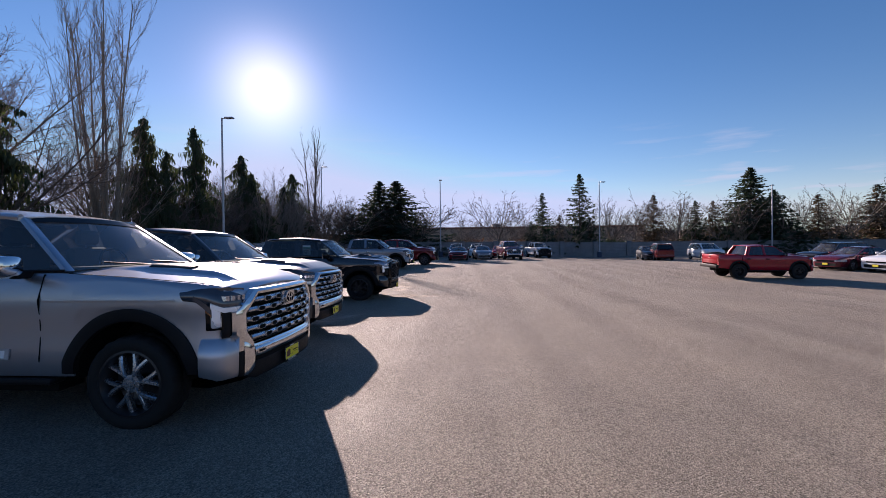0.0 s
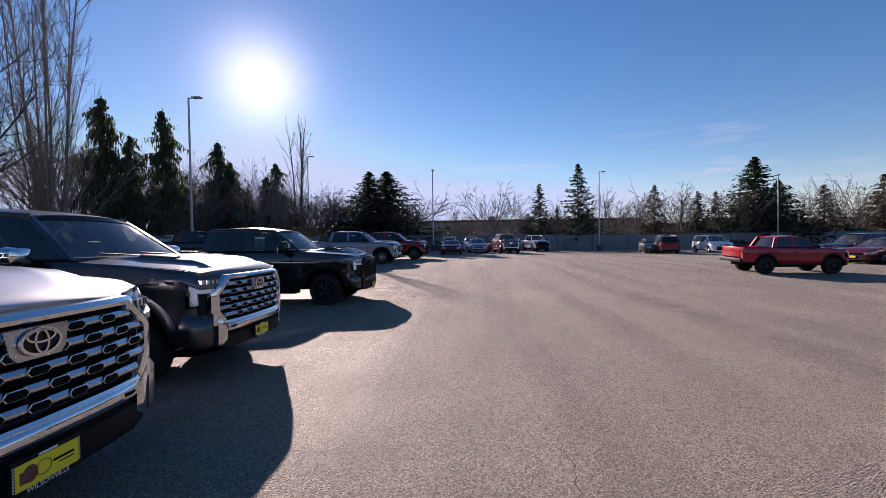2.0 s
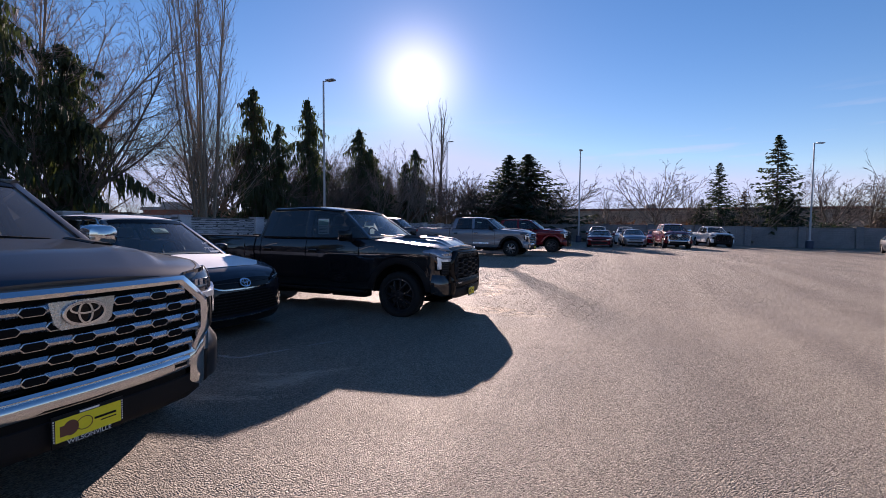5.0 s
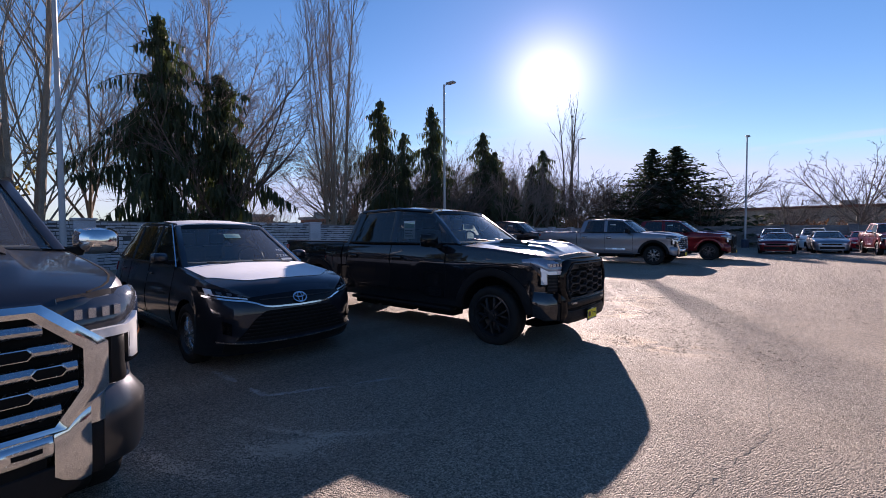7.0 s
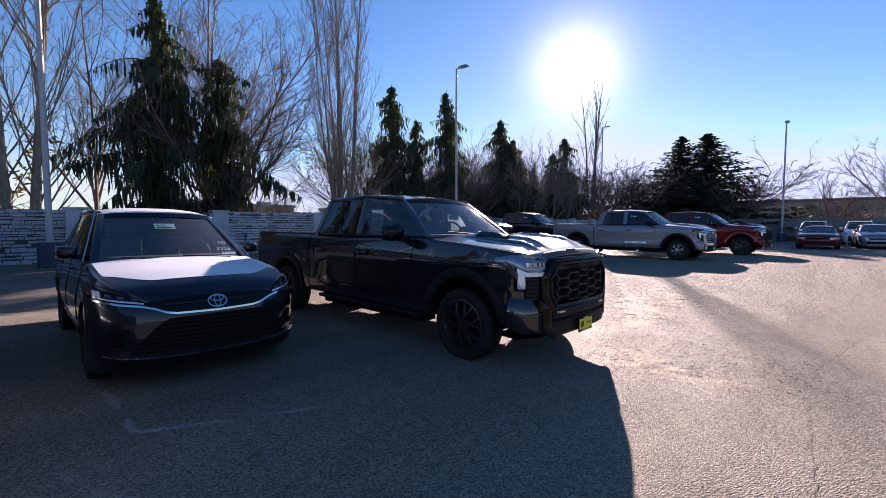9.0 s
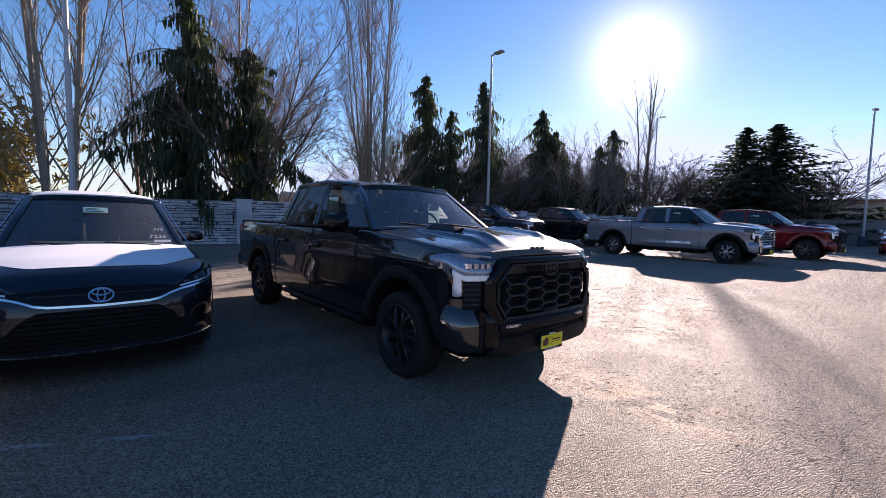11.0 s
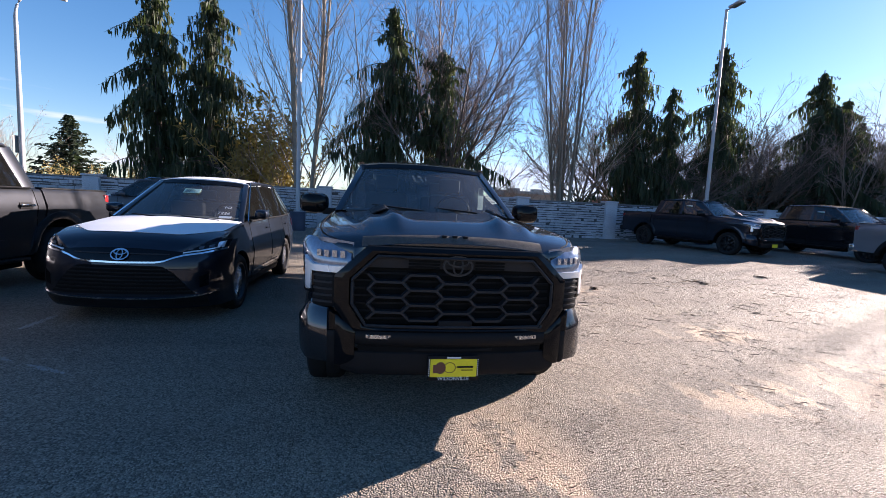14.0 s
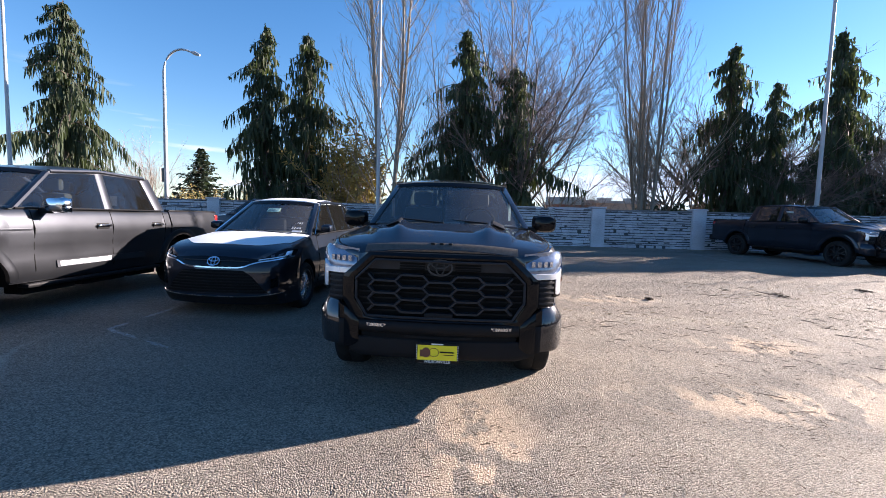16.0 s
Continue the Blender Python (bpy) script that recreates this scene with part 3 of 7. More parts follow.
def bar(m, p, q, w, t, inward):
    """A pillar between two points, w wide along x, t thick inwards."""
    p, q, i = Vector(p), Vector(q), Vector(inward)
    e = Vector((w / 2, 0, 0))
    rows = [[tuple(c - e), tuple(c - e * 0.6 - i * 0.012), tuple(c + e * 0.6 - i * 0.012), tuple(c + e), tuple(c + e + i * t), tuple(c - e + i * t)] for c in (p, p.lerp(q, 0.5), q)]
    return m.grid(rows, closed=True, caps=True)


def greenhouse(root, body_mat, posts, roof_h, crown, front_bow, rear_bow, side_mats, pillar_mat, roof_over=0.03, roof_mat=None, rear_wide=0.10, mid_wide=0.085, front_wide=0.10):
    """Pillars, roof and panes. posts: from front to rear, low point (x, y, z) and high point on the left side."""
    lows, highs = [Vector(a) for a, _ in posts], [Vector(b) for _, b in posts]
    n = len(posts)
    for side in (1, -1):
        flip = Matrix.Diagonal((1, side, 1))
        for i in range(n):
            m = Mesh()
            wide = rear_wide if i == n - 1 else front_wide if i == 0 else mid_wide
            bar(m, flip @ lows[i], flip @ highs[i], wide, 0.05, (0, -side, 0))
            part("pillar", m, body_mat if i in (0, n - 1) else pillar_mat, root)
        m = Mesh()
        m.tube([flip @ (h + Vector((0, 0.0, 0.0))) for h in highs], 0.034, 8)
        part("roof_rail", m, body_mat, root)
        for i in range(n - 1):
            a, b, c, d = (flip @ q for q in (lows[i], lows[i + 1], highs[i + 1], highs[i]))
            m = Mesh().grid(quad_sheet(a, b, c, d, 5, 4, (0, side * 0.012, 0)))
            part("side_window", m, side_mats[min(i, len(side_mats) - 1)], root, "tinted side window")
            m = Mesh().tube([a + Vector((0, side * 0.012, 0.004)), a.lerp(b, 0.5) + Vector((0, side * 0.02, 0.004)), b + Vector((0, side * 0.012, 0.004))], 0.014, 6)
            part("window_trim", m, M_PLASTIC, root)
    # roof skin
    rows = []
    xs = np.linspace(highs[0].x + roof_over, highs[-1].x - roof_over, 12)
    for x in xs:
        yy = float(np.interp(-x, [-h.x for h in highs], [h.y for h in highs]))
        zz = float(np.interp(-x, [-h.x for h in highs], [h.z for h in highs]))
        u0 = (x - xs[-1]) / (xs[0] - xs[-1])
        rise = roof_h * (1 - (2 * u0 - 1) ** 4) + 0.012
        fwd = front_bow * 0.6 * u0 ** 3 - rear_bow * (1 - u0) ** 3
        row = []
        for u in np.linspace(-1, 1, 15):
            row.append((x + fwd * (1 - u * u), yy * 1.03 * u, zz + (rise + crown) * (1 - abs(u) ** 3.2)))
        rows.append(row)
    roof = part("roof", Mesh().slab(rows, (0, 0, -0.035)), roof_mat or body_mat, root)
    # windscreen and rear window
    a, d = lows[0], highs[0]
    m = Mesh().grid(quad_sheet((a.x, a.y, a.z), (a.x, -a.y, a.z), (d.x, -d.y, d.z), (d.x, d.y, d.z), 13, 6, (front_bow, 0, 0.02)))
    part("windscreen", m, M_WINDSCREEN, root, "clear curved windscreen")
    a, d = lows[-1], highs[-1]
    m = Mesh().grid(quad_sheet((a.x, a.y, a.z), (a.x, -a.y, a.z), (d.x, -d.y, d.z), (d.x, d.y, d.z), 9, 5, (-rear_bow, 0, 0.01)))
    part("rear_window", m, side_mats[-1], root, "tinted rear window")
    # black band along the screen's top and the wipers
    a, d = lows[0], highs[0]
    t = Vector((a.x, a.y, a.z)).lerp(d, 0.9)
    m = Mesh().grid(quad_sheet((t.x + 0.006, t.y, t.z + 0.006), (t.x + 0.006, -t.y, t.z + 0.006), (d.x + 0.006, -d.y, d.z + 0.006), (d.x + 0.006, d.y, d.z + 0.006), 13, 2, (front_bow, 0, 0.02)))
    part("screen_band", m, M_GLOSSBLACK, root)
    for y0 in (0.55, -0.05):
        m = Mesh().tube([(a.x + front_bow * 0.8 + 0.03, y0, a.z + 0.03), (a.x + front_bow * 0.8 - 0.05, y0 - 0.5, a.z + 0.07)], [0.012, 0.008], 5)
        part("wiper", m, M_PLASTIC, root)
    return roof


def cabin(root, x_front, rows, z, y_w, top):
    """Dashboard top, wheel and seat backs that show through the panes."""
    part("dashboard", Mesh().box(x_front - 0.55, x_front - 0.02, -y_w * 0.92, y_w * 0.92, z - 0.25, z + 0.02, 0.03), M_SEAT, root)
    cw = (x_front - 0.72, 0.38, z + 0.04)
    ring_pts = [(cw[0] - 0.06 * math.sin(a), cw[1] + 0.19 * math.cos(a), cw[2] + 0.17 * math.sin(a)) for a in np.linspace(0, 2 * math.pi, 19)]
    part("steering_wheel", Mesh().tube(ring_pts, 0.016, 6), M_PLASTIC, root)
    for xr in rows:
        for y in (0.38, -0.38):
            m = Mesh().box(xr - 0.12, xr + 0.03, y - 0.25, y + 0.25, z - 0.4, z + (top - z) * 0.42, 0.05)
            m.box(xr - 0.11, xr - 0.01, y - 0.13, y + 0.13, z + (top - z) * 0.47, z + (top - z) * 0.80, 0.04)
            part("seat", m, M_SEAT, root, "grey cloth seat back with headrest")


def mirror(root, x, y, z, s, cap, side, arm=0.12):
    m = Mesh()
    rows = []
    for k, (dx, sc) in enumerate(((0.085, 0.45), (0.06, 0.82), (0.0, 1.0), (-0.06, 0.97), (-0.07, 0.9))):
        rows.append([(x + dx, side * (y + arm + s * 0.5 + math.copysign(abs(math.cos(a)) ** 0.6, math.cos(a)) * s * 0.5 * sc), z + math.copysign(abs(math.sin(a)) ** 0.6, math.sin(a)) * s * 0.37 * sc) for a in np.linspace(0, 2 * math.pi, 20, endpoint=False)])
    m.grid(rows, closed=True, caps=True)
    holder = part("door_mirror", m, cap, root)
    part("mirror_arm", Mesh().box(x - 0.05, x + 0.04, min(side * (y - 0.04), side * (y + arm + 0.06)), max(side * (y - 0.04), side * (y + arm + 0.06)), z - s * 0.40, z - s * 0.16, 0.015), M_PLASTIC, holder)
    glass = [[(x - 0.073, side * (y + arm + s * 0.5 + u * s * 0.42), z + v * s * 0.32) for u in (-1, 0, 1)] for v in (-1, 0, 1)]
    part("mirror_glass", Mesh().slab(glass, (-0.004, 0, 0)), M_CHROME, holder)


def lettering(name, text, size, material, parent, at, label=""):
    cu = bpy.data.curves.new(name, "FONT")
    cu.body, cu.size, cu.align_x, cu.align_y, cu.extrude = text, size, "CENTER", "CENTER", 0.0006
    tmp = bpy.data.objects.new(name, cu)
    scene.collection.objects.link(tmp)
    me = bpy.data.meshes.new_from_object(tmp.evaluated_get(bpy.context.evaluated_depsgraph_get()))
    bpy.data.objects.remove(tmp)
    ob = link(name, me, material, parent, label)
    ob.matrix_basis = at
    return ob


FACE_AHEAD = Matrix(((0, 0, 1, 0), (1, 0, 0, 0), (0, 1, 0, 0), (0, 0, 0, 1)))  # text plane turned to look along +x


def dealer_plate(root, x, z, detail=True):
    plate = part("plate", Mesh().box(x, x + 0.010, -0.165, 0.165, z - 0.082, z + 0.082, 0.003), M_PLASTIC, root, "yellow dealer plate in a black frame")
    part("plate_face", Mesh().box(x + 0.0105, x + 0.0125, -0.150, 0.150, z - 0.056, z + 0.062), M_YELLOW, plate, "yellow plate face")
    if detail:
        m = Mesh().prism([(x + 0.013, -0.085 + a, z + 0.004 + b) for a, b in ellipse(0, 0, 0.034, 0.040, 20)], (0.001, 0, 0))
        m.box(x + 0.013, x + 0.0142, -0.132, -0.10, z - 0.03, z + 0.025)
        part("plate_mark", m, M_BROWN, plate)
        m = Mesh().ring([(x + 0.0143, 0.0 + a, z + 0.006 + b) for a, b in ellipse(-0.025, 0, 0.038, 0.036, 24)], [(x + 0.0143, 0.0 + a, z + 0.006 + b) for a, b in ellipse(-0.025, 0, 0.034, 0.032, 24)], (0.001, 0, 0))
        part("plate_mark", m, M_BROWN, plate)
        m = Mesh().box(x + 0.013, x + 0.0142, 0.02, 0.125, z + 0.004, z + 0.016).box(x + 0.013, x + 0.0142, 0.05, 0.125, z - 0.014, z - 0.008)
        part("plate_bar", m, M_PLASTIC, plate)
        part("plate_bar", Mesh().box(x + 0.0105, x + 0.0118, -0.045, 0.045, z + 0.066, z + 0.076), M_PAPER, plate)
        lettering("plate_text", "WILSONVILLE", 0.033, M_PAPER, plate, Matrix.Translation((x + 0.011, 0, z - 0.0695)) @ FACE_AHEAD)
        for s in (-1, 1):
            m = Mesh()
            for k in range(9):
                m.box(x + 0.0105, x + 0.0116, s * 0.157 - 0.003, s * 0.157 + 0.003, z - 0.05 + k * 0.013, z - 0.043 + k * 0.013)
            part("frame_stripe", m, M_PAPER, plate)


def sticker(root, x, y, z, side, wx=0.26, wz=0.30):
    s = part("window_sticker", Mesh().box(x - wx, x, side * y - 0.002, side * y + 0.002, z - wz / 2, z + wz / 2), M_SHEET, root, "printed price sheet inside the window")
    m = Mesh().box(x - wx + 0.02, x - 0.02, side * (y + 0.003) - 0.001, side * (y + 0.003) + 0.001, z + wz * 0.10, z + wz * 0.40)
    part("sticker_print", m, M_GREENPAPER, s)
    m = Mesh()
    for k in range(5):
        m.box(x - wx + 0.02, x - 0.04 - 0.02 * (k % 3), side * (y + 0.003) - 0.001, side * (y + 0.003) + 0.001, z - wz * 0.40 + k * wz * 0.09, z - wz * 0.40 + k * wz * 0.09 + 0.008)
    part("sticker_print", m, M_PLASTIC, s)


def arc_strip(h, cx, r0, r1, side, out, thick, z_floor):
    rows = []
    for a in np.linspace(-0.22, math.pi + 0.22, 30):
        row = []
        for r, o in ((r0, -0.03), (r0, out), ((r0 + r1) / 2, out + 0.012), (r1, out * 0.8), (r1, -0.02)):
            x, z = cx + r * math.cos(a), max(h.arch_z + r * math.sin(a), z_floor)
            row.append((x, side * (h.half(x, z) + o), z))
        rows.append(row)
    return Mesh().grid(rows, closed=True, caps=True)


def pickup(at, paint_mat, label, style="chain", bed=1.65, wheel_style="six", wheel_mat=None, flare_mat=None, mirror_mat=None, chrome=True, plate=True, scale=1.0, detail=True, group="", sticker_on=True, lift=0.0, tyre_r=0.415, rake=0.0):
    """A full-size crew-cab pickup. style: the grille, chain-link or honeycomb."""
    root = thing("pickup_truck", label, "pickup truck", group, at)
    wb = 3.70 + (bed - 1.65)
    tail = -wb - 1.24
    cab_end = -3.37
    h = Hull(0.87, tail, wb,
             top=[(0.87, 1.185), (0.82, 1.222), (0.6, 1.28), (0.0, 1.335), (-0.60, 1.378), (-0.95, 1.39), (-3.3, 1.39), (-8, 1.39)],
             width=[(0.87, 0.66), (0.82, 0.80), (0.765, 0.885), (0.69, 0.935), (0.58, 0.968), (0.4, 0.985), (0.3, 0.988), (-4.4, 0.99), (tail, 0.962)],
             profile=[(0.3, 0.93), (0.50, 0.968), (0.62, 0.994), (0.70, 0.984), (0.85, 0.974), (1.00, 0.980), (1.10, 0.996), (1.15, 1.0), (1.20, 0.984), (1.32, 0.950), (1.40, 0.925)],
             floor=[(0.87, 0.60), (0.55, 0.56), (0.50, 0.50), (-0.6, 0.47), (-3.3, 0.47), (tail, 0.60)],
             arch_r=0.535, arch_z=0.44, crown=[(0.87, 0.05), (0.6, 0.075), (-0.42, 0.062), (-0.70, 0.03), (-0.88, 0), (-9, 0)], end=cab_end, dome=0.036, ridge=0.006 if style == "chain" else 0.032)
    part("body", h.shell(), paint_mat, root, sharp=32)
    # hood vents and shut line
    for s in (1, -1):
        m = Mesh()
        rows = [[h.skin_top(x, s * (y + 0.05 * (0.26 - x)), 0.003 + (0.012 if 0 < i < 3 else 0)) for i, y in enumerate((0.42, 0.44, 0.52, 0.55))] for x in span(-0.14, 0.26, 7)]
        part("hood_vent", m.slab(rows, (0, 0, -0.01)), M_PLASTIC, root)
        rows = [[h.skin_top(x, s * h.half(x, 1.3) * k, 0.002) for k in (0.955, 0.965)] for x in span(0.80, -0.62, 24)]
        part("hood_seam", Mesh().slab(rows, (0, 0, -0.004)), M_UNDER, root)

    PCY = [0, 0.4, 0.66, 0.80, 0.90, 0.955, 0.985, 0.998]
    PCX = [0.95, 0.935, 0.900, 0.858, 0.800, 0.725, 0.60, 0.38]

    def front(y):
        return float(np.interp(abs(y), PCY, PCX))

    def bend(x, y, z):
        return (x + front(y) - 0.95 - (0.05 * max(z - 0.95, 0)), y, z)

    def wrap(name, ys, lo, hi, out, thick, mat, parent=root, label_="", bulge=0.0, edge=0.008, lean=0.0, shelf=0.0):
        """A moulding that follows the plan curve of the nose, between two heights."""
        f0 = lo if callable(lo) else lambda y: lo
        f1 = hi if callable(hi) else lambda y: hi
        rows = []
        ys = sorted(ys)
        for i, y in enumerate(ys):
            e = 0.012
            slope = (front(abs(y) + e) - front(abs(y) - e)) / (2 * e) if abs(y) > e else 0.0
            nrm = Vector((1, -slope * (1 if y >= 0 else -1), 0)).normalized()
            a, b = f0(y), f1(y)
            end = edge if i in (0, len(ys) - 1) else 0.0
            row = []
            for k, d in ((0, -edge), (0.06, 0), (0.3, bulge * 0.8), (0.5, bulge), (0.72, bulge * 0.8), (0.95, -shelf), (1, -shelf - edge)):
                z = a + (b - a) * k
                q = Vector((front(y) - 0.05 * max(z - 0.95, 0) - lean * max(z - 1.04, 0), y, z)) + nrm * (out + d - end)
                row.append(tuple(q))
            for k in (1, 0):
                z = a + (b - a) * k
                row.append(tuple(Vector((front(y), y, z)) + nrm * (out - thick)))
            rows.append(row)
        return part(name, Mesh().grid(rows, closed=True, caps=True), mat, parent, label_)

    def both(s, *ys):
        return [s * y for y in ys]

    chain = style == "chain"
    trim = M_CHROME if chrome else M_GLOSSBLACK
    # backing, surround, bars
    inner = [(-0.55, 1.155), (0.55, 1.155), (0.715, 1.0), (0.715, 0.84), (0.62, 0.70), (-0.62, 0.70), (-0.715, 0.84), (-0.715, 1.0)]
    outer = [(-0.60, 1.212), (0.60, 1.212), (0.825, 1.015), (0.825, 0.81), (0.70, 0.655), (-0.70, 0.655), (-0.825, 0.81), (-0.825, 1.015)]
    if not chain:
        inner, outer = [(y * 0.92, z) for y, z in inner], [(y * 0.93, z) for y, z in outer]
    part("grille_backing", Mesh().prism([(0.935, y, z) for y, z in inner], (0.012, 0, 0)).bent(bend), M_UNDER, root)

    def densify(poly):
        out = []
        for i in range(len(poly)):
            (y0, z0), (y1, z1) = poly[i], poly[(i + 1) % len(poly)]
            for k in range(6):
                out.append((y0 + (y1 - y0) * k / 6, z0 + (z1 - z0) * k / 6))
        return out

    o_d, i_d = densify(outer), densify(inner)
    m = Mesh()
    rows = []
    for f, x in ((0.0, 0.93), (0.05, 0.985), (0.5, 1.0), (0.9, 0.99), (1.0, 0.95)):
        rows.append([(x, a + (c - a) * f, b + (d - b) * f) for (a, b), (c, d) in zip(o_d, i_d)])
    m.grid(rows, closed=True)
    part("grille_surround", m.bent(bend), trim, root, "polished chrome grille surround" if chrome else "gloss black grille surround")

    def reach_at(z):
        return float(np.interp(z, [0.70, 0.84, 1.0, 1.155], [0.62, 0.715, 0.715, 0.55])) * (1.0 if chain else 0.92)

    if chain:
        for row in range(5):
            z = 1.102 - row * 0.0865
            reach = reach_at(z) - 0.008
            m, dark_plates = Mesh(), []
            pitch = 0.205
            off = 0.0 if row % 2 == 0 else pitch / 2
            k0 = [off + pitch * k for k in range(-4, 4)]
            keep = [c for c in k0 if abs(c) + 0.075 < reach]
            cells = [[(0.950, y, z - 0.028), (0.968, y, z - 0.026), (0.986, y, z - 0.010), (0.988, y, z + 0.004), (0.974, y, z + 0.025), (0.950, y, z + 0.027)] for y in span(-reach, reach, 25)]
            m.grid(cells, closed=True, caps=True)
            for c in keep:
                oc = [(-0.062, 0), (-0.043, 0.026), (0.043, 0.026), (0.062, 0), (0.043, -0.026), (-0.043, -0.026)]
                ic = [(-0.052, 0), (-0.036, 0.019), (0.036, 0.019), (0.052, 0), (0.036, -0.019), (-0.036, -0.019)]
                m.grid([[(0.955, c + a, z + b) for a, b in oc], [(0.992, c + a * 0.96, z + b * 0.93) for a, b in oc], [(0.994, c + a * 1.03, z + b * 1.06) for a, b in ic], [(0.989, c + a, z + b) for a, b in ic]], closed=True)
                # nothing is cut: a proud near-black hexagon paints the opening's shade
                dark_plates.append(Mesh().prism([(0.9885, c + a, z + b) for a, b in ic], (0.0015, 0, 0)))
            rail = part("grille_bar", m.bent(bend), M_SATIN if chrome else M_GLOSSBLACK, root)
            for dark_plate in dark_plates:
                part("bar_opening", dark_plate.bent(bend), M_UNDER, rail, "near-black plate painting a shaded opening in the bar")
        m = Mesh().prism([(0.975, y, z + 1.068) for y, z in ((-0.15, 0.070), (0.15, 0.070), (0.13, -0.045), (0.10, -0.078), (-0.10, -0.078), (-0.13, -0.045))], (0.026, 0, 0))
        part("badge_plinth", m.bent(bend), M_SATIN if chrome else M_GLOSSBLACK, root)
        oval_badge(1.004, 1.068, 0.098, M_CHROME if chrome else M_PLASTIC, root, bend)
        disc = Mesh().prism([(1.001, a, 1.068 + b) for a, b in ellipse(0, 0, 0.094, 0.062)], (0.004, 0, 0))
        part("badge_field", disc.bent(bend), M_GLOSSBLACK, root)
    else:
        m = Mesh()

        def rod(p, q):
            if not all(abs(y) <= reach_at(z) and 0.70 <= z <= 1.075 for y, z in (p, q)):
                return
            (a, b), (c, d) = p, q
            L = math.hypot(c - a, d - b)
            ny, nz = -(d - b) / L * 0.0125, (c - a) / L * 0.0125
            m.add([(x, y + s * ny, z + s * nz) for x, y, z, s in ((0.945, a, b, 1), (0.945, a, b, -1), (0.945, c, d, 1), (0.945, c, d, -1), (0.990, a, b, 0.6), (0.990, a, b, -0.6), (0.990, c, d, 0.6), (0.990, c, d, -0.6))],
                  [(4, 5, 7, 6), (0, 4, 6, 2), (1, 3, 7, 5), (0, 1, 5, 4), (2, 6, 7, 3)])
        step_y, step_z, flat = 0.213, 0.098, 0.083
        for i in range(-5, 6):
            for j in range(-1, 6):
                cy, cz = i * step_y, 0.742 + j * step_z + (i % 2) * step_z / 2
                top = cz + step_z / 2
                rod((cy - flat, top), (cy + flat, top))
                tip = (cy + step_y - flat, cz)
                rod((cy + flat, top), tip)
                rod(tip, (cy + flat, cz - step_z / 2))
        part("grille_mesh", m.bent(bend), M_GRILLE, root, "black honeycomb grille mesh")
        for k in range(7):
            z = 0.735 + k * 0.049
            part("grille_fin", Mesh().box(0.948, 0.958, -reach_at(z) + 0.02, reach_at(z) - 0.02, z, z + 0.012).bent(bend), M_PLASTIC, root)
        lip = [(0.998, y * 0.985, 0.93 + (z - 0.93) * 0.98) for y, z in densify(inner)]
        part("grille_lip", Mesh().tube(lip + lip[:2], 0.011, 6).bent(bend), M_GRILLE, root, "dark satin edge round the grille opening")
        part("grille_top_band", Mesh().prism([(0.955, y, z) for y, z in ((-0.505, 1.15), (0.505, 1.15), (0.59, 1.075), (-0.59, 1.075))], (0.022, 0, 0)).bent(bend), M_GRILLE, root)
        for s in (1, -1):
            for k in range(3):
                # near-black strips on the band, the slots' shade as colour
                part("grille_slot", Mesh().box(0.976, 0.981, min(s * 0.115, s * 0.31), max(s * 0.115, s * 0.31), 1.082 + k * 0.02, 1.094 + k * 0.02).bent(bend), M_UNDER, root)
        oval_badge(0.990, 1.105, 0.098, M_DARKALLOY, root, bend)
        part("sensor_cover", Mesh().box(0.96, 1.005, -0.11, 0.11, 0.695, 0.75, 0.012).bent(bend), M_PLASTIC, root)
        rows = [[h.skin_top(x, y, 0.003) for y in span(-0.60, 0.60, 25)] for x in span(0.866, 0.80, 5)]
        part("hood_lip", Mesh().slab(rows, (0, 0, -0.006)), M_LIP, root, "dusty textured lip along the hood")
        for k in (-1, 0, 1):
            part("hood_marker", Mesh().box(0.80, 0.83, k * 0.07 - 0.017, k * 0.07 + 0.017, 1.272, 1.290, 0.005), M_PLASTIC, root)
    # lamps, one L each side
    for s in (1, -1):
        def lo_lamp(y):
            return 1.055 + 0.085 * max(abs(y) - 0.90, 0) / 0.09

        lamp = wrap("headlight", both(s, 0.66, 0.72, 0.78, 0.84, 0.89, 0.925, 0.95, 0.968, 0.980, 0.988), lo_lamp, lambda y: 1.222 + 0.022 * min((abs(y) - 0.66) / 0.2, 1) - 0.03 * max(abs(y) - 0.96, 0) / 0.03, 0.012, 0.06, M_LAMPDARK if chain else M_LAMPCLEAR, label_="clear headlight unit with bright inner lamps", bulge=0.014, lean=0.35)
        for y in (0.715, 0.765, 0.815, 0.862):
            wrap("lamp_cell", both(s, y - 0.014, y, y + 0.014), 1.125, 1.168, 0.027, 0.02, M_CELL, lamp, lean=0.35)
        wrap("light_bar", both(s, 0.70, 0.74, 0.78, 0.84, 0.89, 0.925, 0.95), lambda y: lo_lamp(y) - 0.030, lambda y: lo_lamp(y) + 0.016, 0.024, 0.04, M_LAMPTRIM, lamp)
        wrap("lamp_sweep", both(s, 0.930, 0.942, 0.952, 0.960, 0.968, 0.975, 0.981, 0.986), lambda y: 0.885 + 0.27 * ((abs(y) - 0.930) / 0.056) ** 0.8, lambda y: 0.955 + 0.245 * ((abs(y) - 0.930) / 0.056) ** 0.7, 0.016, 0.03, M_LAMPDARK, lamp, "smoked lens sweeping down the fender")
        wrap("marker_lens", both(s, 0.946, 0.954, 0.962), lambda y: 0.985 + 3.2 * (abs(y) - 0.946), lambda y: 1.005 + 3.2 * (abs(y) - 0.946), 0.021, 0.02, M_MARKER, lamp, "amber side marker")
